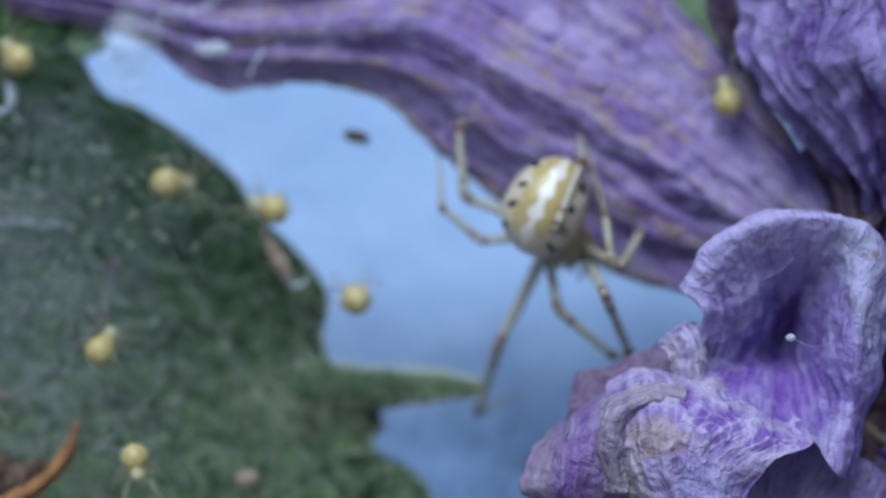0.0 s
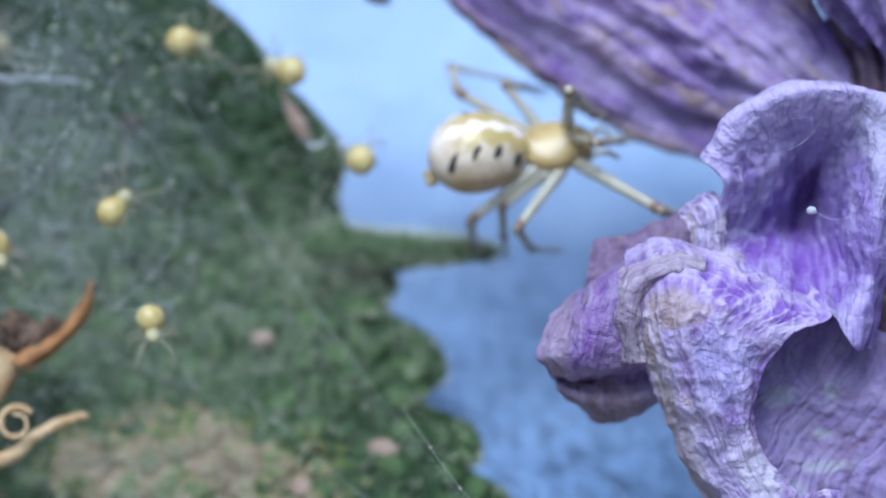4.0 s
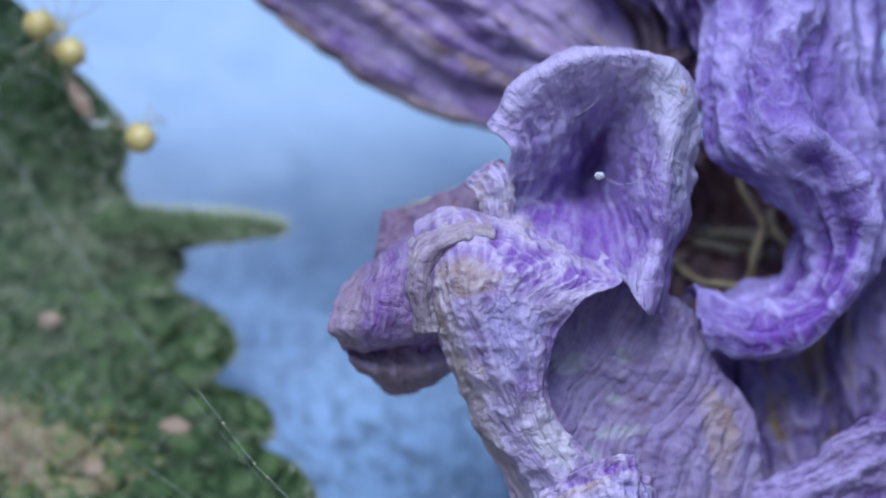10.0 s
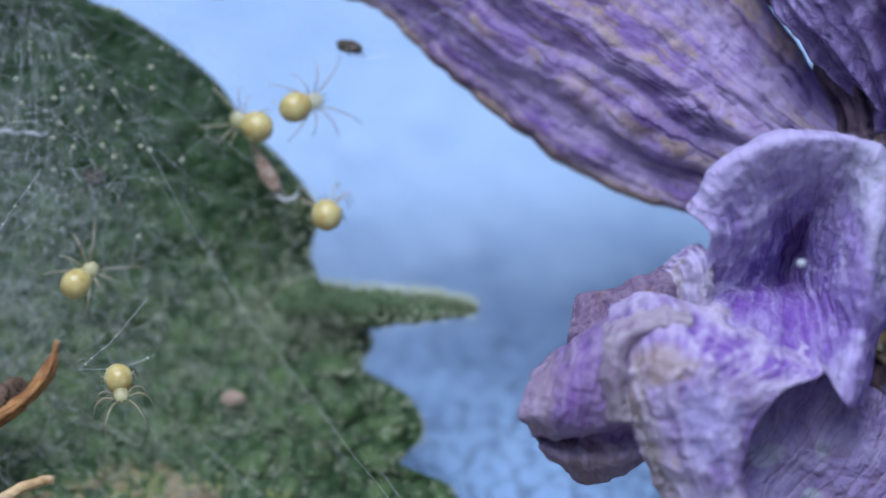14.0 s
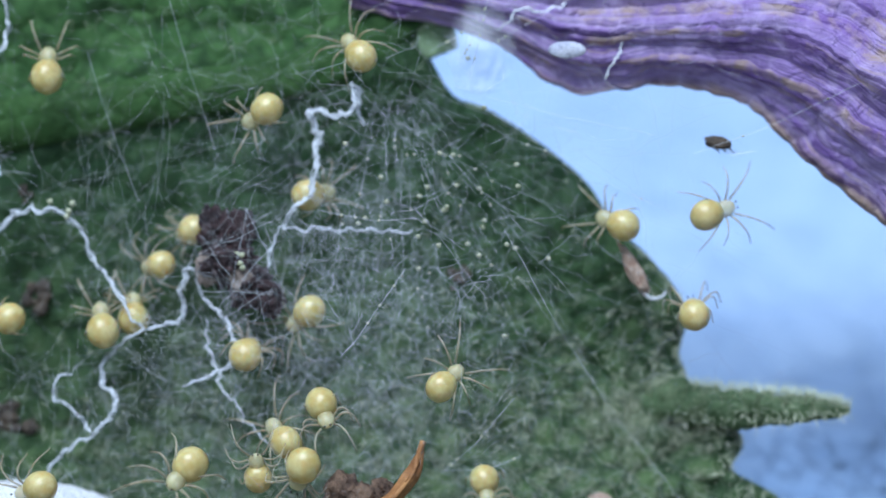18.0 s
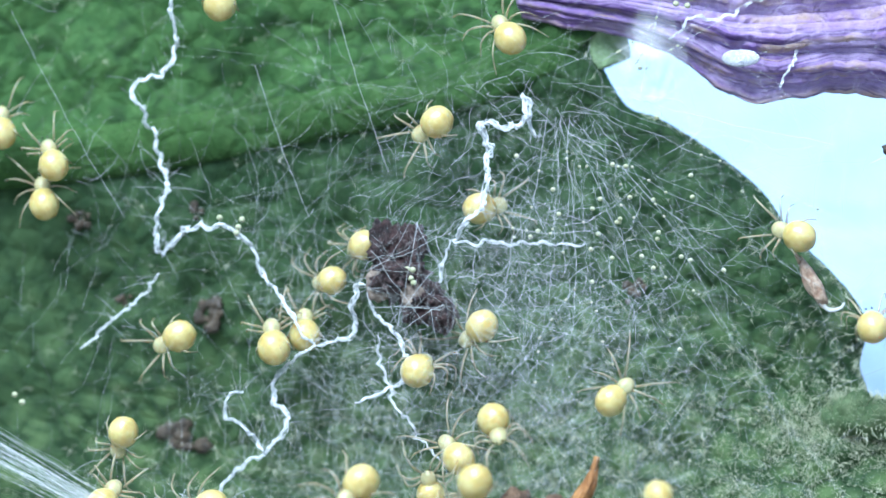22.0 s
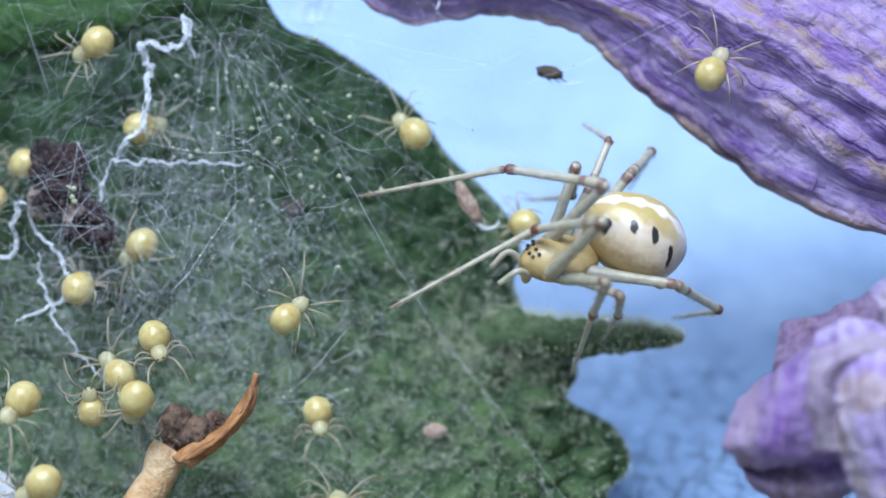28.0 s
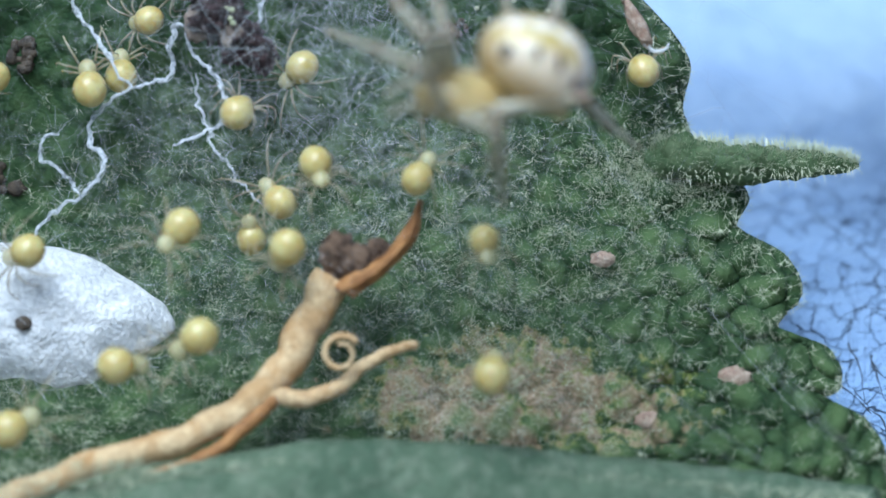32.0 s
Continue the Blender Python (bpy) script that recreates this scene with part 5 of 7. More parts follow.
def build_threads():
    """The loose tangle of single threads, with small beads caught on the stouter ones."""
    rnd = random.Random(5)
    v, f = [], []

    def add(pts, r, n=10, jit=0.1, sides=3):
        p = wander(pts, n, jit, rnd.random() * 50)
        a, b = tube(p, r, sides, False)
        m = len(v)
        v.extend(a)
        f.extend(tuple(i + m for i in q) for q in b)
        return p

    beads = []
    root = (-5.7, -1.0, 5.9)
    # a fan of long threads from the top of the blade
    for k in range(24):
        a = radians(rnd.gauss(-66, 27))
        l = rnd.uniform(3.5, 9.5)
        e = (root[0] + l * math.cos(a), rnd.uniform(-2.2, -0.4), root[2] + l * math.sin(a))
        p = add([(root[0] + rnd.gauss(0, 0.35), root[1], root[2] + rnd.gauss(-0.2, 0.4)), (0.5 * (root[0] + e[0]), -1.6, 0.5 * (root[2] + e[2]) + rnd.gauss(0, 0.15)), e], rnd.choice((0.003, 0.004, 0.006)), 18, 0.15)
        if k % 2 == 0:
            beads += [p[rnd.randrange(3, 16)] for _ in range(3)]
    # the tangle over the blade
    for k in range(700):
        x = rnd.gauss(-6.8, 2.6)
        z = rnd.gauss(1.2, 2.8)
        if k % 7 == 0:
            x, z = rnd.uniform(-22, 2.0), rnd.uniform(-7, 9)
        a, l = rnd.uniform(0, 2 * math.pi), rnd.uniform(0.5, 2.4)
        y = rnd.uniform(-2.8, -0.3) - 0.25 * max(0, -3 - z)
        add([(x, y, z), (x + 0.5 * l * math.cos(a) + rnd.gauss(0, 0.2), y + rnd.gauss(0, 0.2), z + 0.5 * l * math.sin(a) + rnd.gauss(0, 0.2)),
             (x + l * math.cos(a), y + rnd.gauss(0, 0.3), z + l * math.sin(a))], rnd.choice((0.0022, 0.0026, 0.0034, 0.005)), 9, 0.3)
    # long single lines in front of the leaf and out to the flower
    lines = [((-2.8, -3, 2.3), (-0.1, -3.5, -2.2), 0.010), ((-0.1, -3.5, -2.2), (5.4, -6, -9.1), 0.009), ((-5.4, -3, 1.3), (-7.1, -3.4, -1.1), 0.016),
             ((-4.3, -4.6, -4.0), (-2.3, -4.4, -3.6), 0.014), ((-2.5, -4, -2.1), (-4.3, -4.6, -4.0), 0.014), ((-5.1, -2.5, 2.6), (-7.8, -2.5, 2.8), 0.02),
             ((2.2, -1.4, 4.4), (6.8, -2.8, 6.4), 0.012), ((6.8, -2.8, 6.4), (11.0, -4.2, 8.6), 0.012), ((-4.6, -1.4, 6.3), (1.2, -1.4, 4.9), 0.010),
             ((-1.6, -1.9, 8.8), (3.6, -2.8, 9.4), 0.014), ((-3.4, -1.5, 7.2), (0.4, -2, 9.6), 0.016), ((0.4, -2, 9.6), (3.2, -2.6, 10.4), 0.016),
             ((2.4, -1.6, -6.0), (5.6, -2.2, -9.6), 0.010), ((3.6, -6.5, -6.5), (6.1, -7.0, -9.6), 0.014), ((-1.0, -3.6, -6.0), (3.8, -5.2, -9.8), 0.010),
             ((-3.4, -2.2, 8.1), (-4.0, -2.0, 6.9), 0.016), ((-3.4, -2.2, 8.1), (-3.8, -2.0, 6.3), 0.016), ((-3.4, -2.2, 8.1), (-3.2, -2.2, 8.9), 0.016), ((-3.4, -2.2, 8.1), (-4.8, -2.0, 7.1), 0.016), ((13.2, -8.4, 0.5), (14.3, -8.6, 1.2), 0.008), ((14.2, -8.7, -0.95), (15.2, -8.8, -1.1), 0.008), ((9.2, -8.0, -8.3), (10.6, -8.2, -9.6), 0.008),
             ((-20.5, -2.2, 8.5), (-17.5, -2, 3.0), 0.008), ((-12.0, -2, 9.0), (-10.5, -1.6, 4.2), 0.010), ((-14.0, -2, 7.0), (-12.6, -1.6, 3.0), 0.010)]
    for a, b, r in lines:
        m = tuple(0.5 * (p + q) for p, q in zip(a, b))
        p = add([a, (m[0], m[1] - 0.1, m[2] - 0.12), b], min(r * 0.5, 0.0065), 22, 0.05, 4)
        if r > 0.011:
            beads += [p[rnd.randrange(2, 20)] for _ in range(3)]
    # the hanging sheet of parallel silk low at the side
    for k in range(55):
        s = rnd.gauss(0, 0.55)
        add([(-24.5, -2.6 + rnd.gauss(0, 0.2), -1.2 + s), (-21.0, -2.6 + rnd.gauss(0, 0.2), -3.0 + s * 0.8), (-17.8, -3.0, -4.7 + s * 0.6)], rnd.choice((0.003, 0.004, 0.006)), 10, 0.12)
    veil_from = len(v), len(f)
    for k in range(2200):
        x, z = rnd.gauss(-8.0, 3.6), rnd.gauss(-0.5, 4.0)
        if k % 4 == 0:
            x, z = rnd.uniform(-20, 3), rnd.uniform(-9, 8)
        a, l = rnd.gauss(-1.2, 0.9), rnd.uniform(1.0, 4.0)
        y = rnd.uniform(-3.2, -0.6) - 0.3 * max(0, -3 - z)
        add([(x, y, z), (x + 0.5 * l * math.cos(a) + rnd.gauss(0, 0.15), y + rnd.gauss(0, 0.2), z + 0.5 * l * math.sin(a)), (x + l * math.cos(a), y + rnd.gauss(0, 0.3), z + l * math.sin(a))], rnd.choice((0.002, 0.0032)), 7, 0.2)
    n, m = veil_from
    veil = link("web_veil", v[n:], [tuple(i - n for i in q) for q in f[m:]], M_HAZE, None, (0, 0, 0))
    tagged(veil, "thin veil of the finest silk over the leaf", "web", kind="stuff")
    del v[n:], f[m:]
    ob = link("web_threads", v, f, M_THREAD, None, (0, 0, 0))
    tagged(ob, "loose tangle of fine white spider silk", "web", kind="stuff")
    k = [blob(0.04, 0.04, 0.036, tuple(b), 8, 6) for b in beads]
    rnd2 = random.Random(8)
    k += [blob(0.068, 0.06, 0.062, (rnd2.gauss(-4.4, 1.5), rnd2.uniform(-1.9, -1.0), rnd2.gauss(2.6, 1.7)), 10, 7) for _ in range(30)]
    ob = link("silk_beads", *joined(k), M_BEAD, None, (0, 0, 0))
    tagged(ob, "tiny pale sticky beads strung on the silk", "bead", kind="stuff")


build_threads()


def build_silk_patch():
    """A small sheet of dense silk between the blade's tip and the long petal."""
    o = (-3.6, -2.2, 7.0)
    rows = [[(-5.0, 8.6, -1.9), (-3.6, 8.9, -2.2), (-2.0, 8.4, -2.3)], [(-4.6, 7.2, -1.9), (-3.5, 7.3, -2.4), (-2.2, 7.2, -2.3)],
            [(-4.3, 6.2, -1.5), (-3.5, 6.3, -1.9), (-2.5, 6.5, -2.0)], [(-3.9, 5.6, -1.1), (-3.4, 5.7, -1.4), (-2.8, 6.0, -1.6)]]
    k = Mat("silk_sheet", 0.6, 0.3)
    k.colour((0.72, 0.76, 0.80))
    sx = k.n.new("ShaderNodeSeparateXYZ")
    k.l.new(k.tc.outputs["UV"], sx.inputs[0])
    a, b = k.math("SUBTRACT", sx.outputs[0], 0.5), k.math("SUBTRACT", sx.outputs[1], 0.5)
    r = k.math("ADD", k.math("MULTIPLY", a, a), k.math("MULTIPLY", b, b))
    r = k.math("ADD", r, k.math("MULTIPLY", k.math("SUBTRACT", k.noise(k.coord(), 1.3, 5, 0.65, 0.6), 0.5), 0.25))
    k.clear(k.ramp(r, [(0.0, 0.70), (0.20, 1.0)]))
    tagged(sheet("silk_patch", rows, 40, 40, k.m, None, o, 0.12, 0.10, 8, 31, 0.0), "thin whitish sheet of dense silk joining leaf and petal", "web")


build_silk_patch()


# ---- things caught in the web and lying on the leaf ----
def build_carcass():
    o = (-9.9, -1.6, 1.4)
    th = thing("insect_carcass", o, "dark shrivelled insect carcass wrapped in silk", "carcass")
    for k, (x, y, z, a, b, c) in enumerate(((-10.6, -1.5, 2.2, 0.42, 0.4, 0.62), (-9.9, -1.5, 2.2, 0.36, 0.36, 0.55), (-10.2, -1.6, 1.4, 0.66, 0.5, 0.55), (-9.6, -1.5, 0.75, 0.56, 0.45, 0.55), (-9.1, -1.5, 0.4, 0.36, 0.3, 0.4))):
        link("body_piece", *blob(a, b, c, (x, y, z), 40, 30, 0.55, 3.0, k * 3.1), M_CARCASS, th, o)
    link("membrane", *blob(0.36, 0.2, 0.5, (-10.75, -1.5, 1.3), 26, 18, 0.3, 2.0, 7.7), M_MEMBRANE, th, o)
    link("membrane", *blob(0.3, 0.2, 0.4, (-9.85, -1.85, 1.0), 22, 16, 0.3, 2.0, 2.7), M_MEMBRANE, th, o)
    for a, b in (((-10.9, -1.9, 1.65), (-10.1, -2.1, 1.5)), ((-9.4, -1.8, 0.9), (-8.75, -1.9, 0.65)), ((-9.9, -1.9, 2.7), (-9.75, -2.0, 1.8))):
        m = [(p + q) / 2 + 0.05 for p, q in zip(a, b)]
        link("leg_stump", *tube(spline([a, m, b], np.linspace(0, 1, 8)), (0.07, 0.08, 0.09, 0.08, 0.09, 0.1, 0.09, 0.06), 7), M_CARCASS, th, o)
    for x, z in ((-9.95, 1.62), (-9.8, 1.6), (-9.85, 1.38), (-9.78, 1.26)):
        link("bead", *blob(0.085, 0.07, 0.075, (x, -2.15, z), 12, 8), M_BEAD, th, o, label="pale yellow bead")
    rnd = random.Random(3)
    w = []
    for k in range(14):
        a, b = rnd.uniform(0, 6.28), rnd.uniform(0, 6.28)
        c = np.array([-9.95, -1.7, 1.4])
        p = c + np.array([1.1 * math.cos(a), -rnd.uniform(0.1, 0.5), 1.5 * math.sin(a)])
        q = c + np.array([1.1 * math.cos(b), -rnd.uniform(0.1, 0.5), 1.5 * math.sin(b)])
        w.append(tube(wander([p, (p + q) / 2 + np.array([0, -0.25, 0]), q], 9, 0.12, k), rnd.choice((0.004, 0.007)), 3, False))
    tagged(link("silk_wrapping", *joined(w), M_THREAD, th, o), kind="stuff")


build_carcass()


def build_small():
    o = (0.7, -1.0, 1.2)
    pr = thing("wrapped_prey", o, "small pinkish-brown dried insect husk hung at the leaf's edge", "husk")
    link("body", *blob(0.24, 0.24, 0.62, (0.65, -1.0, 1.3), 24, 20, 0.3, 2.4, 1.0, lambda x, y, z: (x * (1 - 0.5 * max(0, z)) - 1.2 * z, y, z)), M_PREY, pr, o)
    link("tail", *tube(spline([(0.85, -1.0, 0.75), (1.1, -1.0, 0.55), (1.4, -1.0, 0.6), (1.5, -1.0, 0.75)], np.linspace(0, 1, 12)), np.linspace(0.07, 0.03, 12), 7), M_THREAD, pr, o, label="curl of white silk")
    link("spike", *tube([(0.36, -1.0, 1.8), (0.24, -1.05, 2.0), (0.18, -1.05, 2.15)], (0.09, 0.05, 0.01), 7), M_PREY, pr, o)
    o = (2.9, -1.3, 4.7)
    bg = thing("hanging_mite", o, "tiny dark grey-brown dead mite held in the silk", "mite")
    link("body", *blob(0.36, 0.18, 0.17, (2.85, -1.3, 4.72), 20, 14, 0.25, 2.5, 4.0, lambda x, y, z: (x, y, z - 0.5 * x * 0.6)), M_CRUMB, bg, o)
    for s in (-1, 0, 1):
        link("leg", *tube([(2.9 + 0.15 * s, -1.3, 4.68), (2.98 + 0.18 * s, -1.35, 4.55), (3.1 + 0.2 * s, -1.3, 4.45)], (0.03, 0.025, 0.012), 5), M_CRUMB, bg, o)
    link("silk", *joined([tube(wander([(3.0, -1.3, 4.6), (3.25, -1.3, 4.4), (3.45 + 0.1 * k, -1.3, 4.5)], 8, 0.1, k), 0.005, 3, False) for k in range(6)]), M_THREAD, bg, o)
    ov = link("pale_scale", *blob(0.5, 0.12, 0.23, (-1.2, -1.75, 7.15), 24, 14, 0.1, 1.5, 2.0), M_DROP, None, (-1.2, -1.75, 7.15))
    tagged(ov, "whitish oval scale stuck to the long petal", "scale")
    dr = link("silk_droplet", *blob(0.14, 0.12, 0.11, (14.2, -8.75, -0.95), 16, 12, 0.15, 1.5, 2.0), M_DROP, None, (14.2, -8.75, -0.95))
    tagged(dr, "tiny clear white droplet on a thread over the petal", "droplet")
    for x, z, r in ((-16.2, -2.8, 0.55), (-15.4, 0.4, 0.5), (-15.9, 3.2, 0.28), (-4.1, 1.1, 0.32), (-17.9, 0.9, 0.22), (-19.0, 3.0, 0.3)):
        y = leaf_y(x, z) - 0.05
        rnd = random.Random(int(x * 10))
        bits = [blob(r * rnd.uniform(0.2, 0.45), 0.1, r * rnd.uniform(0.2, 0.4), (x + rnd.gauss(0, r * 0.45), y - rnd.uniform(0, 0.1), z + rnd.gauss(0, r * 0.4)), 10, 7, 0.5, 3.0, k) for k in range(12)]
        tagged(link("crumb_of_dirt", *joined(bits), M_CRUMB, None, (x, y, z)), "dark brown crumbly dropping lying on the leaf", "crumb", "crumbs on the leaf")
    for x, z, r in ((-0.2, -4.9, 0.34), (3.2, -7.9, 0.42), (1.0, -9.0, 0.4)):
        y = leaf_y(x, z) - 0.12
        tagged(link("pale_fleck", *blob(r, 0.12, r * 0.6, (x, y, z), 18, 10, 0.35, 2.2, x), M_PREY, None, (x, y, z)), "small pale pinkish fleck stuck on the leaf", "fleck", "flecks on the leaf")
    for x, z in ((-15.0, 3.0), (-14.5, 2.75), (-14.4, 2.95), (-14.55, 2.6), (-20.5, -1.7), (-20.3, -1.9), (-2.9, 8.6), (-2.6, 8.55), (-2.75, 8.8), (-2.5, 8.75)):
        y = -1.6
        tagged(link("bead", *blob(0.085, 0.08, 0.08, (x, y, z), 12, 8), M_BEAD, None, (x, y, z)), "pale yellow-green bead caught in the web", "bead", "beads in the web")


build_small()


def build_sac():
    o = (-15.0, -1.2, -6.6)
    th = thing("egg_sac", o, "white papery silk egg sac lying on the leaf", "egg sac")

    def shape(x, y, z):
        w = 1.0 - 0.18 * max(0.0, x) * (1 if z > 0 else 0.3)
        return (x - 0.12 * z, y, z * w)
    v, f = blob(3.5, 1.5, 2.05, (-15.1, -0.9, -6.5), 70, 44, 0.10, 1.6, 3.0, shape)
    v = [(x, y + 0.10 * noise.noise(Vector((x, y, z)) * 2.2) + 0.05 * noise.noise(Vector((x, y, z)) * 6), z + 0.05 * noise.noise(Vector((x, z, y)) * 4)) for x, y, z in v]
    link("shell", v, f, M_SAC, th, o)
    link("hole", *blob(0.22, 0.1, 0.2, (-15.2, -2.42, -6.5), 16, 10, 0.2, 2, 1), M_CRUMB, th, o, label="dark exit hole")
    rnd = random.Random(4)
    w = []
    for k in range(260):
        a = rnd.uniform(0, 6.28)
        x, z = -15.1 + 3.3 * rnd.random() ** 0.5 * math.cos(a), -6.5 + 1.9 * rnd.random() ** 0.5 * math.sin(a)
        q = 1 - ((x + 15.1) / 3.6) ** 2 - ((z + 6.5) / 2.15) ** 2
        y = -0.95 - 1.5 * math.sqrt(max(0.05, q))
        d = rnd.uniform(0, 6.28)
        w.append(tube(wander([(x, y, z), (x + 0.4 * math.cos(d), y - 0.1, z + 0.4 * math.sin(d)), (x + 0.8 * math.cos(d), y + 0.05, z + 0.8 * math.sin(d))], 7, 0.15, k), 0.007, 3, False))
    tagged(link("silk_fuzz", *joined(w), M_SILK, th, o), kind="stuff")


build_sac()


def build_stalk():
    o = (-8.4, -3.2, -7.4)
    th = thing("dry_stalk", o, "broken straw-coloured plant stalk with an orange bract", "stalk")
    main = [(-7.2, -2.8, -5.3), (-7.9, -3.2, -6.7), (-8.6, -3.6, -7.9), (-9.8, -4.0, -8.8), (-11.6, -4.4, -9.5), (-13.6, -4.8, -10.1), (-16.5, -5.2, -11.3), (-20, -5.4, -12.6)]
    n = 70
    v, f = tube(wander(main, n, 0.12, 2.0), [0.50 - 0.16 * min(1, i / 45) + 0.06 * noise.noise(Vector((i * 0.3, 0, 0))) for i in range(n)], 14)
    link("stem", v, f, M_STRAW, th, o)
    br = [[(-7.2, -5.4, -3.3), (-6.9, -5.6, -3.5), (-6.6, -5.8, -3.3)], [(-6.1, -4.85, -3.1), (-5.9, -4.95, -3.5), (-5.7, -5.1, -3.1)],
          [(-5.4, -4.1, -2.9), (-5.22, -4.2, -3.2), (-5.05, -4.3, -2.9)], [(-4.98, -3.25, -2.8), (-4.9, -3.27, -2.9), (-4.82, -3.3, -2.8)]]
    sheet("bract", br, 40, 18, M_SCALE, th, o, 0.05, 0.06, 5, 3, 0.1, label="orange pointed bract")
    for k, (x, y, z, a) in enumerate(((-7.0, -2.8, -4.7, 0.5), (-6.5, -3.0, -4.9, 0.42), (-6.9, -2.7, -5.2, 0.5), (-6.0, -2.8, -4.6, 0.3))):
        link("withered_calyx", *blob(a, a * 0.8, a * 1.1, (x, y, z), 24, 18, 0.45, 2.4, k * 2.2), M_CALYX, th, o, label="dark brown crumpled calyx")
    fork = [(-8.8, -3.8, -8.2), (-7.9, -3.9, -8.3), (-7.0, -3.8, -8.0), (-6.4, -3.6, -7.6), (-5.7, -3.4, -7.2), (-5.0, -3.2, -7.0)]
    link("side_twig", *tube(wander(fork, 40, 0.12, 6.0), np.linspace(0.26, 0.12, 40), 9), M_STRAW, th, o)
    a = np.linspace(0.6, 2.6 * math.pi, 40)
    ring = [(-6.9 + (0.5 - 0.03 * t) * math.cos(t), -3.9 - 0.04 * t, -7.15 + (0.5 - 0.03 * t) * math.sin(t)) for t in a]
    link("curled_tendril", *tube(ring, np.linspace(0.10, 0.05, 40), 8), M_STRAW, th, o)
    link("side_twig", *tube(wander([(-8.6, -3.9, -8.3), (-9.8, -4.3, -9.4), (-11.5, -4.6, -10.2), (-14.5, -5.0, -11.2)], 40, 0.12, 8.0), np.linspace(0.22, 0.14, 40), 8), M_SCALE, th, o)


build_stalk()


# ---- fine hairs of the leaf ----
def build_hairs():
    rnd = random.Random(11)
    rim = spline(LEAF_RIM + [LEAF_RIM[0]], np.linspace(0, 1, 240, endpoint=False))
    rx, rz = rim[:, 0], rim[:, 1]
    sx, sz = np.roll(rx, -1), np.roll(rz, -1)

    def inside(x, z):
        c = (rz > z) != (sz > z)
        t = rx + (z - rz) * (sx - rx) / np.where(sz == rz, 1e-9, sz - rz)
        return bool(np.count_nonzero(c & (x < t)) % 2)
    v, f = [], []

    def star(x, y, z, n, l):
        for k in range(n):
            a = rnd.uniform(0, 2 * math.pi)
            d = Vector((math.cos(a), -rnd.uniform(0.3, 1.3), math.sin(a))).normalized() * l * rnd.uniform(0.5, 1.2)
            s = Vector((-d.z, 0, d.x)).normalized() * 0.0064
            m = len(v)
            p = Vector((x, y, z))
            v.extend(((p + s)[:], (p - s)[:], (p + d)[:], (p + d * 0.5 + Vector((0, -0.010, 0)))[:]))
            f.extend(((m, m + 2, m + 3), (m + 1, m + 3, m + 2), (m, m + 3, m + 1)))
    got = 0
    while got < 9500:
        x, z = rnd.uniform(-22, 7.2), rnd.uniform(-11.5, 9)
        # thicker towards the lobes and the lower half
        w = 0.02 + 0.98 / (1 + math.exp(-(x * 0.22 - z * 1.0 - 1.2)))
        # the outermost lobes are nearly bare
        w *= 1 - 0.7 / (1 + math.exp(-(x - z * 0.8 - 8.0)))
        if rnd.random() > w or not inside(x, z):
            continue
        star(x, leaf_y(x, z) - 0.05, z, rnd.randint(4, 9), rnd.choice((0.18, 0.24, 0.34, 0.42)))
        got += 1
    ts = np.array([rnd.random() for _ in range(2200)])
    axis, rad = side_axis(ts)
    for p, r in zip(axis, rad):
        a = rnd.gauss(0.9, 0.9)
        d = Vector((rnd.gauss(0, 0.45), -math.cos(a), math.sin(a))).normalized()
        q = Vector(p) + Vector((0, d.y * 0.8, d.z)) * r * 0.95
        l = d * rnd.uniform(0.18, 0.42)
        e = Vector((-l.z, 0, l.x)).normalized() * 0.0085
        m = len(v)
        v.extend(((q + e)[:], (q - e)[:], (q + l)[:]))
        f.append((m, m + 1, m + 2))
    for k in range(900):
        # the woolly ground where the lobe leaves the blade
        x, z = rnd.gauss(1.6, 1.1), rnd.gauss(-2.5, 0.4)
        if inside(x, z):
            star(x, leaf_y(x, z) - 0.05, z, 4, 0.3)
    for i in range(0, 240):
        if rx[i] > -4:
            for k in range(4):
                star(rx[i] + rnd.gauss(0, 0.05), leaf_y(rx[i], rz[i]) + 0.2, rz[i] + rnd.gauss(0, 0.05), 2, 0.25)
    for k in range(2600):
        x = rnd.uniform(-18, 6.6)
        z = -9.75 - 0.055 * max(0, x + 8) - abs(rnd.gauss(0, 0.8))
        star(x, -5.2 + 0.06 * (x + 8), z, 3, 0.3)
    tagged(link("leaf_hairs", v, f, M_HAIR, None, (0, 0, 0), smooth=False), "short whitish star-shaped hairs all over the leaf", "hairs", kind="stuff")


build_hairs()


# ---- what moves ----
STANCES = []


def upright(ahead, up):
    y = Vector(ahead).normalized()
    z = Vector(up)
    z = (z - y * z.dot(y)).normalized()
    return Matrix((y.cross(z), y, z)).transposed().to_quaternion()


def stance(t, at, ahead, up, belly, belly_ahead, belly_up, legs):
    """The spider at one moment: waist, heading and back; middle, front and back of the abdomen; the way of each leg's three pieces (right 1 to 4, left 1 to 4)."""
    STANCES.append((t, Vector(at), upright(ahead, up), Vector(belly) - Vector(at), upright(belly_ahead, belly_up), [[Vector(d).normalized() for d in leg] for leg in legs]))


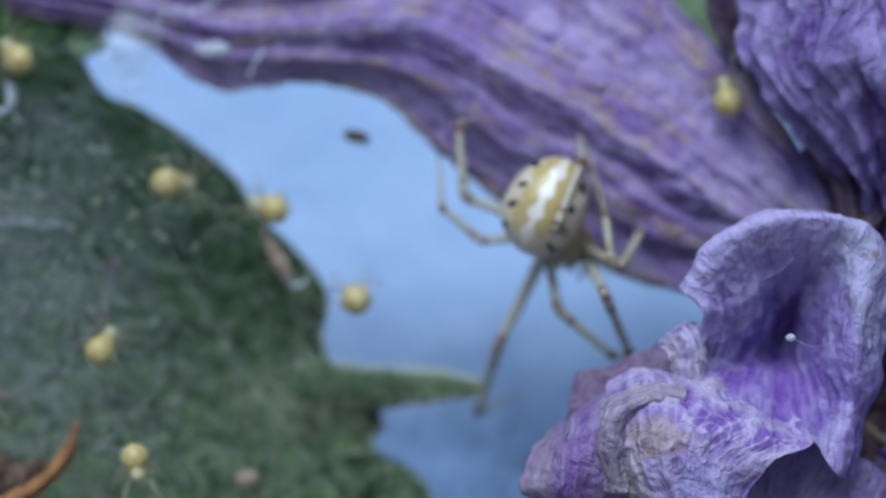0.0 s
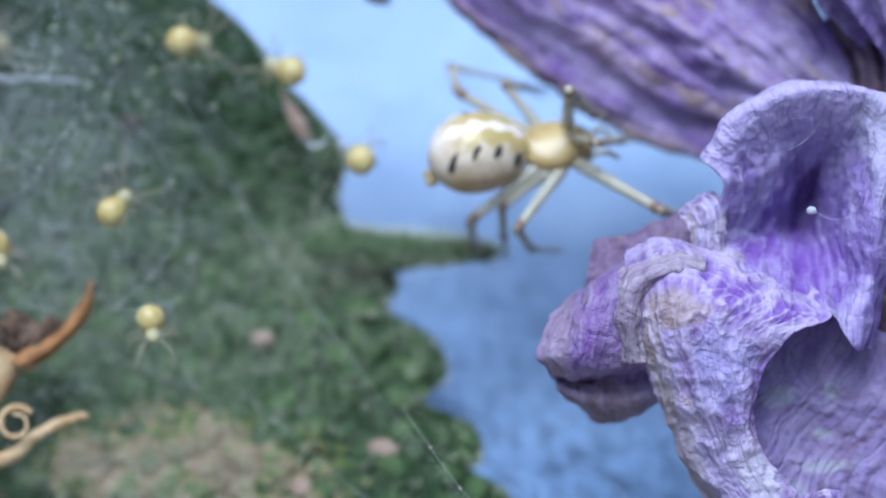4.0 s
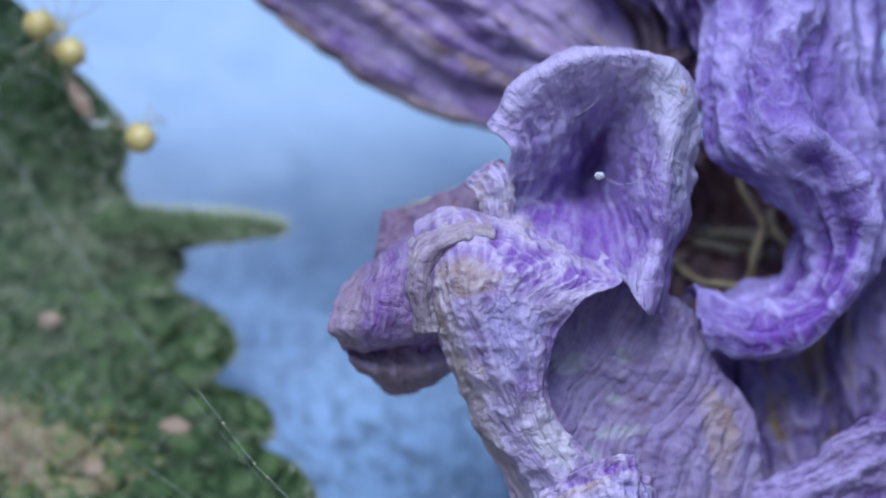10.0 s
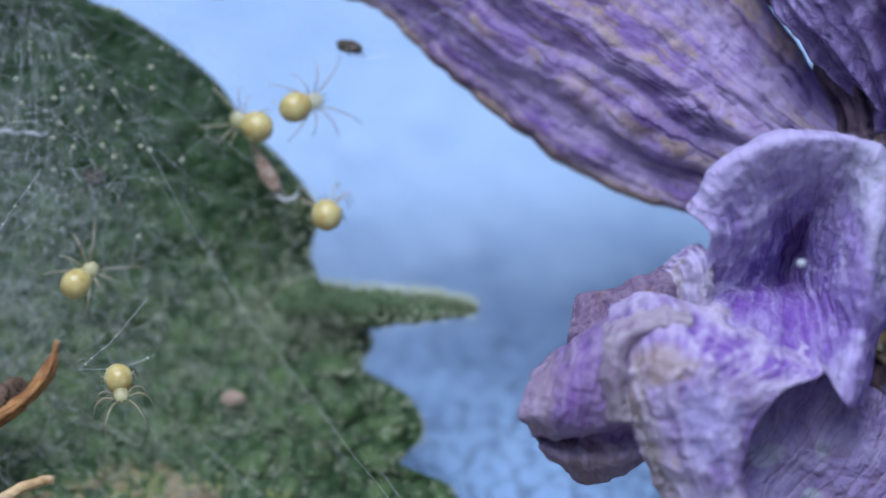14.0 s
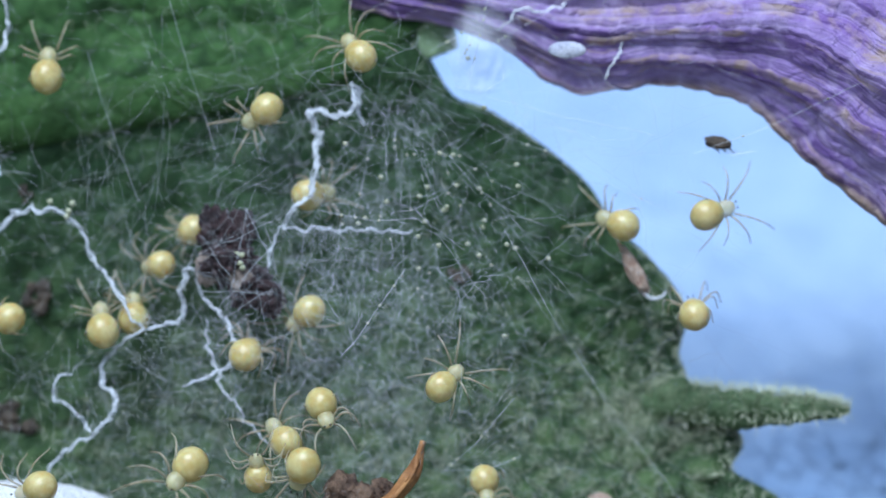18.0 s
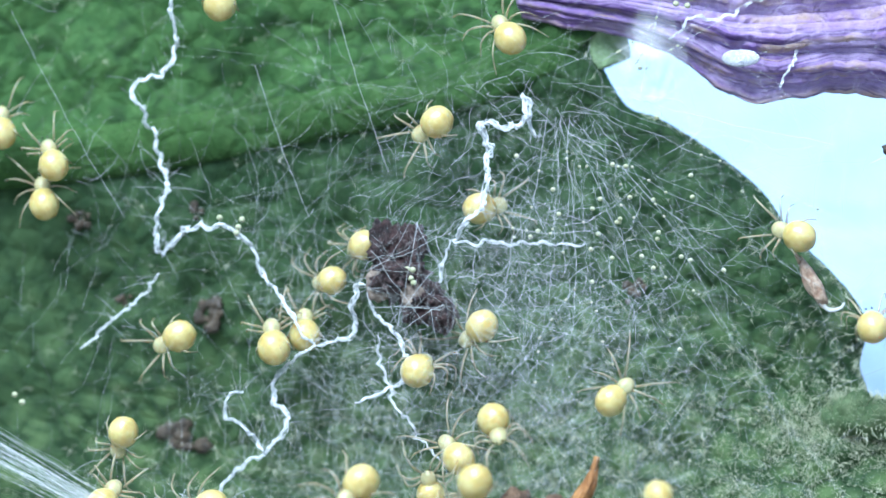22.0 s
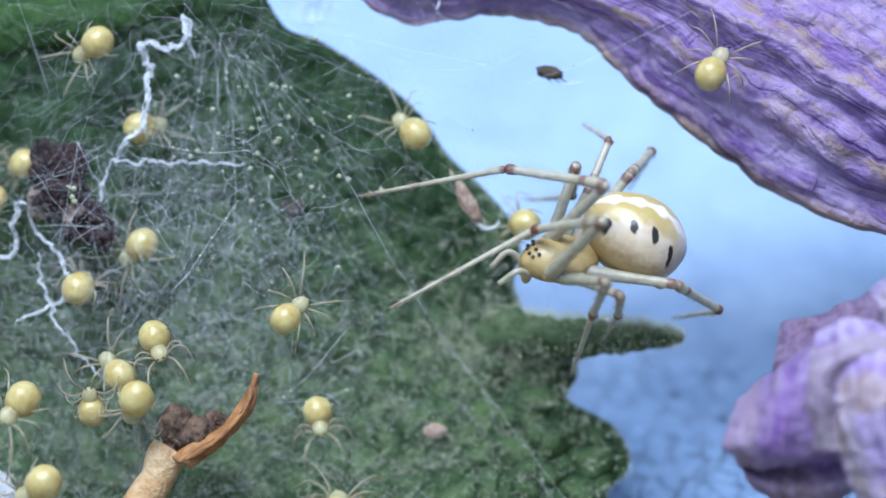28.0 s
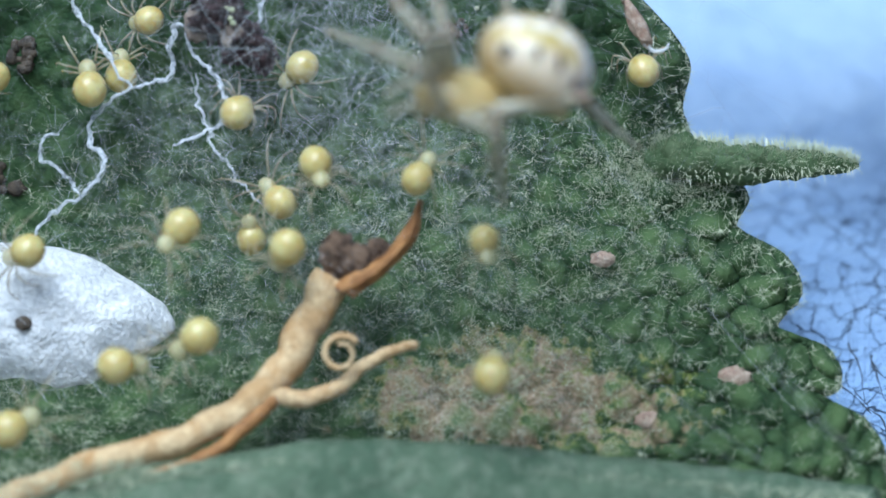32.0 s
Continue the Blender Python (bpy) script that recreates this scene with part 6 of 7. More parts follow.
def spider_stances():
    stance(0, (8.63, -3.04, 2.20), (0.15, 0.90, -0.40), (0.41, 0.31, 0.86), (8.05, -3.85, 2.70), (0.45, -0.10, 0.89), (-0.21, -0.98, -0.00), [
        ((0.10, -0.93, -0.35), (0.29, 0.79, -0.54), (0.32, 0.93, -0.18)),
        ((0.34, -0.92, -0.16), (0.30, 0.85, 0.43), (0.21, 0.69, 0.69)),
        ((0.34, -0.91, -0.24), (-0.08, 0.43, 0.90), (-0.27, -0.03, 0.96)),
        ((-0.35, -0.93, 0.13), (0.37, 0.30, 0.88), (0.02, 0.92, 0.40)),
        ((-0.45, 0.02, -0.89), (-0.15, 0.75, -0.64), (0.34, 0.93, 0.13)),
        ((0.10, -0.57, -0.82), (0.74, 0.31, -0.60), (0.37, 0.93, 0.02)),
        ((-0.99, 0.04, -0.13), (-0.76, 0.01, 0.65), (0.01, 0.66, 0.75)),
        ((-0.94, 0.03, 0.35), (-0.08, 0.20, 0.98), (0.76, 0.56, 0.34))])
    stance(1, (7.15, -3.31, 0.99), (-0.10, -0.35, -0.93), (0.10, -0.93, 0.34), (7.56, -3.00, 2.37), (0.86, 0.10, 0.50), (-0.22, -0.81, 0.54), [
        ((-0.33, -0.92, -0.20), (0.28, 0.82, -0.50), (0.40, 0.83, -0.40)),
        ((0.35, -0.80, -0.48), (0.35, 0.86, -0.37), (0.29, 0.90, -0.33)),
        ((0.01, -0.78, -0.62), (0.05, 0.89, -0.45), (0.16, 0.93, -0.33)),
        ((-0.12, -0.93, 0.35), (0.35, 0.75, 0.55), (0.36, 0.81, 0.47)),
        ((-0.96, 0.02, 0.29), (-0.80, 0.53, -0.27), (0.19, 0.87, -0.45)),
        ((-0.98, 0.02, -0.20), (-0.82, 0.44, -0.37), (-0.32, 0.61, -0.73)),
        ((-0.94, 0.03, 0.33), (-0.30, 0.86, -0.42), (0.31, 0.93, -0.20)),
        ((-0.65, 0.00, 0.76), (-0.29, 0.75, 0.60), (0.19, 0.93, 0.31))])
    stance(2, (7.20, -3.77, -0.49), (-0.35, 0.20, -0.91), (0.21, -0.93, -0.29), (6.93, -3.95, 0.56), (0.93, 0.10, 0.35), (-0.16, -0.76, 0.63), [
        ((-0.46, -0.89, 0.03), (0.28, 0.91, -0.31), (0.81, 0.59, 0.04)),
        ((0.48, -0.85, -0.21), (0.36, 0.92, -0.14), (0.36, 0.93, -0.07)),
        ((0.62, -0.74, -0.25), (0.29, 0.93, -0.23), (0.31, 0.93, -0.20)),
        ((-0.17, -0.39, 0.90), (0.43, 0.89, 0.14), (0.36, 0.93, 0.05)),
        ((-0.99, 0.03, 0.13), (0.28, 0.79, -0.54), (0.66, 0.49, -0.57)),
        ((-0.98, 0.04, 0.19), (-0.10, 0.62, -0.78), (0.77, 0.44, -0.46)),
        ((-0.92, -0.15, -0.37), (0.49, 0.83, -0.28), (0.36, 0.93, -0.08)),
        ((-0.59, 0.01, 0.81), (-0.04, -0.03, 1.00), (0.57, 0.75, 0.33))])
    stance(3, (6.49, -3.45, 0.33), (0.92, 0.31, -0.25), (0.40, -0.72, 0.57), (5.28, -3.73, 0.27), (0.97, 0.20, 0.12), (0.09, -0.79, 0.60), [
        ((-0.11, -0.93, -0.35), (0.36, 0.93, -0.07), (0.34, 0.93, -0.13)),
        ((0.25, -0.93, -0.27), (-0.19, 0.93, 0.32), (0.27, 0.93, -0.25)),
        ((-0.89, 0.03, -0.46), (0.12, 0.65, -0.75), (0.32, 0.80, -0.51)),
        ((-0.58, -0.41, -0.70), (0.52, 0.80, -0.31), (0.91, 0.39, 0.13)),
        ((0.17, -0.93, 0.32), (0.24, 0.93, -0.27), (0.46, 0.89, 0.03)),
        ((0.30, -0.93, -0.21), (0.27, 0.93, -0.24), (0.31, 0.93, -0.20)),
        ((-0.51, 0.01, 0.86), (0.36, 0.93, 0.08), (0.39, 0.89, -0.25)),
        ((-0.74, 0.02, 0.67), (0.15, 0.84, 0.53), (0.74, 0.34, -0.58))])
    stance(4, (7.01, -3.18, 0.57), (0.99, 0.10, 0.12), (-0.00, -0.76, 0.65), (5.67, -3.27, 0.40), (0.97, 0.20, 0.10), (0.08, -0.73, 0.68), [
        ((0.69, -0.60, -0.40), (0.36, 0.93, -0.07), (0.34, 0.93, -0.14)),
        ((-0.55, -0.46, -0.70), (0.24, 0.93, -0.27), (0.37, 0.93, -0.04)),
        ((-0.78, 0.03, -0.62), (0.09, 0.82, -0.56), (0.11, 0.93, -0.35)),
        ((-0.78, 0.02, -0.63), (0.08, 0.93, -0.36), (0.27, 0.93, -0.25)),
        ((-0.06, -0.93, 0.36), (0.30, 0.93, -0.22), (0.37, 0.93, -0.00)),
        ((0.39, -0.92, -0.11), (0.37, 0.93, 0.04), (0.37, 0.93, 0.02)),
        ((-0.64, 0.02, 0.77), (0.37, 0.93, -0.03), (0.35, 0.93, -0.10)),
        ((-0.87, 0.03, 0.49), (-0.06, 0.93, 0.36), (0.97, 0.09, -0.23))])
    stance(4.5, (7.39, -3.18, 0.67), (0.99, 0.10, 0.12), (-0.00, -0.76, 0.65), (6.05, -3.27, 0.50), (0.97, 0.20, 0.10), (0.08, -0.73, 0.68), [
        ((0.69, -0.60, -0.40), (0.36, 0.93, -0.07), (0.34, 0.93, -0.14)),
        ((-0.55, -0.46, -0.70), (0.24, 0.93, -0.27), (0.37, 0.93, -0.04)),
        ((-0.78, 0.03, -0.62), (0.09, 0.82, -0.56), (0.11, 0.93, -0.35)),
        ((-0.78, 0.02, -0.63), (0.08, 0.93, -0.36), (0.27, 0.93, -0.25)),
        ((-0.06, -0.93, 0.36), (0.30, 0.93, -0.22), (0.37, 0.93, -0.00)),
        ((0.39, -0.92, -0.11), (0.37, 0.93, 0.04), (0.37, 0.93, 0.02)),
        ((-0.64, 0.02, 0.77), (0.37, 0.93, -0.03), (0.35, 0.93, -0.10)),
        ((-0.87, 0.03, 0.49), (-0.06, 0.93, 0.36), (0.97, 0.09, -0.23))])
    stance(6.5, (15.30, -2.00, -1.20), (0.90, 0.41, 0.17), (0.25, -0.79, 0.56), (14.32, -2.81, -1.18), (0.90, -0.05, 0.43), (-0.24, -0.89, 0.39), [
        ((0.97, -0.25, -0.04), (0.90, 0.44, 0.02), (0.75, 0.64, -0.15)),
        ((0.80, -0.58, -0.16), (0.89, 0.45, -0.06), (0.59, 0.73, -0.34)),
        ((0.09, -0.95, -0.31), (-0.84, -0.33, -0.43), (-0.79, 0.10, -0.60)),
        ((-0.39, -0.87, -0.30), (-0.88, -0.37, -0.31), (-0.88, -0.10, -0.46)),
        ((0.60, 0.21, 0.77), (0.82, 0.54, 0.19), (0.68, 0.74, 0.01)),
        ((0.30, 0.05, 0.95), (0.77, 0.60, 0.21), (0.48, 0.87, -0.09)),
        ((-0.43, -0.29, 0.86), (-0.98, -0.15, -0.12), (-0.90, 0.24, -0.35)),
        ((-0.87, 0.11, 0.49), (-0.85, 0.10, 0.52), (-0.85, 0.10, 0.52))])
    stance(7.5, (15.60, -2.00, -1.60), (0.90, 0.41, 0.17), (0.25, -0.79, 0.56), (14.62, -2.81, -1.58), (0.90, -0.05, 0.43), (-0.24, -0.89, 0.39), [
        ((0.97, -0.25, -0.04), (0.90, 0.44, 0.02), (0.75, 0.64, -0.15)),
        ((0.80, -0.58, -0.16), (0.89, 0.45, -0.06), (0.59, 0.73, -0.34)),
        ((0.09, -0.95, -0.31), (-0.84, -0.33, -0.43), (-0.79, 0.10, -0.60)),
        ((-0.39, -0.87, -0.30), (-0.88, -0.37, -0.31), (-0.88, -0.10, -0.46)),
        ((0.60, 0.21, 0.77), (0.82, 0.54, 0.19), (0.68, 0.74, 0.01)),
        ((0.30, 0.05, 0.95), (0.77, 0.60, 0.21), (0.48, 0.87, -0.09)),
        ((-0.43, -0.29, 0.86), (-0.98, -0.15, -0.12), (-0.90, 0.24, -0.35)),
        ((-0.75, -0.41, 0.52), (-0.95, -0.27, -0.14), (-0.95, -0.01, -0.30))])
    stance(12.0, (16.20, -2.00, -2.60), (0.90, 0.41, 0.17), (0.25, -0.79, 0.56), (15.22, -2.81, -2.58), (0.90, -0.05, 0.43), (-0.24, -0.89, 0.39), [
        ((0.97, -0.25, -0.04), (0.90, 0.44, 0.02), (0.75, 0.64, -0.15)),
        ((0.80, -0.58, -0.16), (0.89, 0.45, -0.06), (0.59, 0.73, -0.34)),
        ((0.09, -0.95, -0.31), (-0.84, -0.33, -0.43), (-0.79, 0.10, -0.60)),
        ((-0.39, -0.87, -0.30), (-0.88, -0.37, -0.31), (-0.88, -0.10, -0.46)),
        ((0.60, 0.21, 0.77), (0.82, 0.54, 0.19), (0.68, 0.74, 0.01)),
        ((0.30, 0.05, 0.95), (0.77, 0.60, 0.21), (0.48, 0.87, -0.09)),
        ((-0.43, -0.29, 0.86), (-0.98, -0.15, -0.12), (-0.90, 0.24, -0.35)),
        ((-0.75, -0.41, 0.52), (-0.95, -0.27, -0.14), (-0.95, -0.01, -0.30))])
    stance(22.0, (16.42, -2.54, -5.34), (-0.77, -0.56, -0.31), (-0.08, -0.39, 0.92), (17.20, -1.95, -4.85), (-0.51, -0.30, 0.81), (0.86, -0.27, 0.43), [
        ((-0.01, 0.01, 1.00), (-0.49, 0.27, 0.83), (-0.90, 0.34, 0.27)),
        ((0.33, -0.05, 0.94), (0.36, 0.93, 0.06), (0.21, 0.93, -0.30)),
        ((0.76, -0.05, 0.65), (0.58, 0.49, 0.65), (0.41, 0.91, 0.02)),
        ((0.62, -0.78, 0.03), (0.49, 0.84, 0.24), (0.29, 0.93, -0.23)),
        ((-0.29, -0.36, 0.89), (-0.49, 0.87, -0.06), (-0.45, 0.77, -0.45)),
        ((-0.69, -0.70, 0.16), (-0.25, 0.93, -0.27), (-0.00, 0.88, -0.48)),
        ((-0.84, -0.54, -0.09), (0.04, 0.93, -0.37), (0.05, 0.93, -0.36)),
        ((0.36, -0.93, 0.05), (0.43, 0.90, 0.09), (0.28, 0.93, -0.23))])
    stance(23.0, (9.92, -3.14, -4.34), (-0.77, -0.56, -0.31), (-0.08, -0.39, 0.92), (10.70, -2.55, -3.85), (-0.51, -0.30, 0.81), (0.86, -0.27, 0.43), [
        ((-0.01, 0.01, 1.00), (-0.49, 0.27, 0.83), (-0.90, 0.34, 0.27)),
        ((0.33, -0.05, 0.94), (0.36, 0.93, 0.06), (0.21, 0.93, -0.30)),
        ((0.76, -0.05, 0.65), (0.58, 0.49, 0.65), (0.41, 0.91, 0.02)),
        ((0.62, -0.78, 0.03), (0.49, 0.84, 0.24), (0.29, 0.93, -0.23)),
        ((-0.29, -0.36, 0.89), (-0.49, 0.87, -0.06), (-0.45, 0.77, -0.45)),
        ((-0.69, -0.70, 0.16), (-0.25, 0.93, -0.27), (-0.00, 0.88, -0.48)),
        ((-0.84, -0.54, -0.09), (0.04, 0.93, -0.37), (0.05, 0.93, -0.36)),
        ((0.36, -0.93, 0.05), (0.43, 0.90, 0.09), (0.28, 0.93, -0.23))])
    stance(24, (8.26, -3.14, -3.13), (-0.77, -0.56, -0.31), (-0.08, -0.39, 0.92), (9.05, -2.55, -2.63), (-0.51, -0.30, 0.81), (0.86, -0.27, 0.43), [
        ((-0.01, 0.01, 1.00), (-0.49, 0.27, 0.83), (-0.90, 0.34, 0.27)),
        ((0.33, -0.05, 0.94), (0.36, 0.93, 0.06), (0.21, 0.93, -0.30)),
        ((0.76, -0.05, 0.65), (0.58, 0.49, 0.65), (0.41, 0.91, 0.02)),
        ((0.62, -0.78, 0.03), (0.49, 0.84, 0.24), (0.29, 0.93, -0.23)),
        ((-0.29, -0.36, 0.89), (-0.49, 0.87, -0.06), (-0.45, 0.77, -0.45)),
        ((-0.69, -0.70, 0.16), (-0.25, 0.93, -0.27), (-0.00, 0.88, -0.48)),
        ((-0.84, -0.54, -0.09), (0.04, 0.93, -0.37), (0.05, 0.93, -0.36)),
        ((0.36, -0.93, 0.05), (0.43, 0.90, 0.09), (0.28, 0.93, -0.23))])
    stance(25, (8.01, -3.36, -1.87), (-0.87, -0.41, -0.26), (-0.10, -0.37, 0.92), (8.79, -2.69, -1.50), (-0.61, -0.20, 0.76), (0.77, -0.35, 0.53), [
        ((0.14, -0.15, 0.98), (-0.48, 0.39, 0.79), (-0.93, 0.36, 0.01)),
        ((-0.22, 0.01, 0.97), (-0.64, 0.71, 0.29), (-0.60, 0.77, -0.22)),
        ((0.99, -0.09, -0.15), (0.72, 0.64, -0.28), (0.36, 0.93, -0.05)),
        ((0.90, -0.37, 0.23), (0.37, 0.93, 0.02), (0.36, 0.93, -0.09)),
        ((-0.28, -0.70, 0.66), (-0.54, 0.84, 0.06), (-0.61, 0.74, -0.28)),
        ((-0.52, -0.84, -0.16), (0.11, 0.90, -0.42), (0.08, 0.92, -0.39)),
        ((-0.42, -0.90, -0.12), (0.15, 0.85, -0.51), (-0.01, 0.93, -0.37)),
        ((0.27, -0.93, -0.25), (-0.10, 0.93, -0.35), (0.08, 0.93, 0.36))])
    stance(25.5, (7.35, -3.51, -1.25), (-0.91, -0.35, -0.20), (-0.00, -0.49, 0.87), (8.38, -3.17, -1.45), (-0.76, -0.20, 0.61), (0.64, -0.26, 0.72), [
        ((0.51, -0.05, 0.86), (-0.63, 0.52, 0.58), (-0.96, 0.27, 0.08)),
        ((-0.03, -0.01, 1.00), (-0.68, 0.71, 0.18), (-0.60, 0.69, -0.41)),
        ((0.70, -0.07, -0.71), (0.18, 0.70, -0.69), (-0.16, 0.93, -0.33)),
        ((0.94, -0.29, -0.18), (0.36, 0.93, 0.06), (0.37, 0.93, -0.02)),
        ((-0.26, -0.52, 0.81), (-0.64, 0.77, 0.08), (-0.75, 0.48, -0.45)),
        ((-0.37, -0.48, 0.79), (-0.31, 0.92, -0.22), (-0.42, 0.81, -0.40)),
        ((0.48, -0.04, 0.87), (-0.00, 0.89, -0.45), (-0.04, 0.93, -0.37)),
        ((0.53, -0.84, 0.11), (0.01, 0.89, -0.46), (0.07, 0.93, -0.36))])
    stance(27.5, (4.45, -3.17, -0.51), (-0.99, -0.15, 0.05), (0.12, -0.50, 0.86), (5.41, -3.00, 0.01), (-0.92, 0.00, 0.40), (0.37, -0.35, 0.86), [
        ((0.71, -0.56, 0.43), (-0.56, 0.83, -0.05), (-0.94, 0.34, -0.10)),
        ((0.20, -0.43, 0.88), (-0.37, 0.93, 0.04), (-0.23, 0.92, -0.32)),
        ((0.47, -0.03, 0.88), (0.15, 0.93, 0.34), (-0.24, 0.93, -0.27)),
        ((0.43, -0.62, 0.66), (0.13, 0.88, 0.45), (-0.72, 0.51, 0.47)),
        ((0.80, -0.37, 0.46), (-0.46, 0.89, 0.03), (-0.90, 0.19, -0.40)),
        ((0.58, -0.81, -0.09), (-0.15, 0.93, -0.34), (-0.38, 0.80, -0.46)),
        ((0.98, -0.05, -0.17), (0.30, 0.78, -0.56), (0.20, 0.80, -0.56)),
        ((0.98, -0.06, 0.20), (0.68, 0.63, -0.37), (-0.26, 0.91, -0.31))])
    stance(28, (3.84, -3.29, -0.12), (-0.96, -0.26, -0.10), (0.08, -0.60, 0.79), (5.00, -3.06, 0.31), (-0.88, -0.10, 0.47), (0.43, -0.59, 0.68), [
        ((0.53, -0.66, 0.53), (-0.84, 0.53, 0.14), (-0.90, 0.40, -0.16)),
        ((0.30, -0.33, 0.90), (-0.02, 0.93, -0.37), (-0.37, 0.93, -0.02)),
        ((0.45, -0.03, 0.89), (0.37, 0.34, 0.87), (-0.29, 0.93, 0.22)),
        ((0.62, -0.05, 0.78), (0.33, 0.89, 0.32), (-0.17, 0.93, -0.33)),
        ((0.41, -0.80, 0.43), (-0.56, 0.82, -0.07), (-0.88, -0.02, -0.48)),
        ((0.45, -0.89, -0.04), (-0.13, 0.90, -0.41), (-0.17, 0.82, -0.55)),
        ((0.68, -0.68, -0.28), (-0.01, 0.93, -0.37), (-0.16, 0.93, -0.33)),
        ((0.99, -0.06, -0.14), (0.60, 0.72, -0.34), (-0.36, 0.93, -0.08))])
    stance(29, (2.70, -3.55, -0.52), (-0.95, -0.31, -0.10), (0.13, -0.65, 0.75), (3.70, -3.27, 0.27), (-0.83, -0.21, 0.52), (0.53, -0.60, 0.60), [
        ((-0.14, -0.91, 0.39), (-0.21, 0.93, 0.30), (-0.79, 0.62, 0.03)),
        ((0.48, -0.61, 0.63), (-0.32, 0.91, 0.27), (-0.65, 0.73, 0.22)),
        ((0.61, -0.02, 0.80), (0.59, 0.71, 0.38), (0.14, 0.93, 0.34)),
        ((0.62, -0.03, 0.78), (0.09, 0.92, 0.38), (-0.13, 0.93, 0.34)),
        ((0.48, -0.73, 0.48), (-0.83, 0.53, 0.19), (-0.68, 0.74, 0.02)),
        ((-0.37, -0.93, 0.02), (-0.36, 0.93, -0.08), (-0.42, 0.90, -0.12)),
        ((0.97, -0.04, -0.22), (0.08, 0.82, -0.57), (-0.26, 0.83, -0.50)),
        ((0.85, -0.53, -0.04), (0.42, 0.87, -0.26), (-0.29, 0.93, -0.22))])
    stance(30, (1.35, -4.19, -0.28), (-0.92, -0.25, -0.31), (-0.01, -0.75, 0.66), (2.36, -3.96, 0.64), (-0.78, -0.26, 0.57), (0.61, -0.53, 0.59), [
        ((0.12, -0.56, 0.82), (-0.36, 0.93, 0.04), (-0.35, 0.93, -0.11)),
        ((0.08, -0.02, 1.00), (-0.33, 0.91, 0.24), (-0.40, 0.91, 0.12)),
        ((0.65, -0.02, 0.76), (0.45, -0.03, 0.89), (0.03, 0.93, -0.37)),
        ((0.60, -0.03, 0.80), (0.23, 0.64, 0.74), (-0.47, 0.75, -0.47)),
        ((-0.07, -0.64, 0.77), (-0.71, 0.71, 0.01), (-0.58, 0.80, -0.16)),
        ((0.37, -0.93, -0.02), (-0.19, 0.93, -0.31), (0.37, 0.92, 0.07)),
        ((0.98, -0.02, -0.20), (0.21, 0.86, -0.47), (-0.05, 0.93, -0.36)),
        ((1.00, -0.03, 0.02), (0.40, 0.86, -0.31), (-0.42, 0.89, -0.16))])
    stance(31, (0.52, -6.29, -1.50), (-0.97, -0.25, -0.05), (0.12, -0.60, 0.79), (2.11, -6.06, -1.36), (-0.85, -0.21, 0.48), (0.51, -0.56, 0.66), [
        ((0.21, -0.82, 0.54), (-0.42, 0.80, 0.43), (-0.36, 0.93, -0.09)),
        ((0.12, -0.87, 0.48), (0.33, 0.86, 0.40), (-0.13, 0.93, 0.34)),
        ((0.68, -0.60, 0.41), (0.39, 0.88, 0.27), (0.29, 0.93, 0.23)),
        ((0.79, -0.02, 0.61), (0.16, 0.93, 0.33), (0.04, 0.93, 0.36)),
        ((-0.73, -0.01, 0.68), (-0.33, 0.93, 0.16), (-0.62, 0.77, 0.15)),
        ((-0.28, -0.93, -0.25), (-0.38, 0.86, -0.34), (-0.42, 0.87, -0.26)),
        ((0.78, -0.04, -0.63), (-0.02, 0.86, -0.51), (-0.18, 0.89, -0.43)),
        ((0.92, -0.05, -0.39), (0.38, 0.92, -0.11), (0.22, 0.93, -0.29))])
    stance(32, (-2.95, -8.83, -0.47), (-0.98, -0.21, 0.00), (0.13, -0.60, 0.79), (-2.00, -8.65, 0.25), (-0.85, -0.21, 0.48), (0.51, -0.56, 0.66), [
        ((-0.06, -0.93, 0.36), (-0.27, 0.93, 0.25), (-0.10, 0.93, 0.35)),
        ((-0.02, -0.88, 0.48), (-0.12, 0.93, 0.35), (-0.22, 0.93, 0.29)),
        ((0.61, -0.42, 0.67), (-0.01, 0.93, 0.37), (-0.10, 0.93, 0.35)),
        ((0.75, -0.29, 0.60), (0.09, 0.93, 0.36), (-0.03, 0.93, 0.37)),
        ((-0.17, -0.93, 0.33), (-0.34, 0.93, 0.13), (-0.35, 0.93, 0.12)),
        ((0.39, -0.91, -0.12), (0.02, 0.92, -0.39), (0.02, 0.93, -0.37)),
        ((0.36, -0.93, 0.06), (-0.02, 0.82, -0.57), (-0.14, 0.93, -0.34)),
        ((0.99, -0.01, 0.15), (0.29, 0.90, -0.34), (0.29, 0.93, -0.23))])


def swing(a, b, s):
    """From one direction to another by the shortest way."""
    return (Quaternion().slerp(a.rotation_difference(b), s) @ a).normalized()


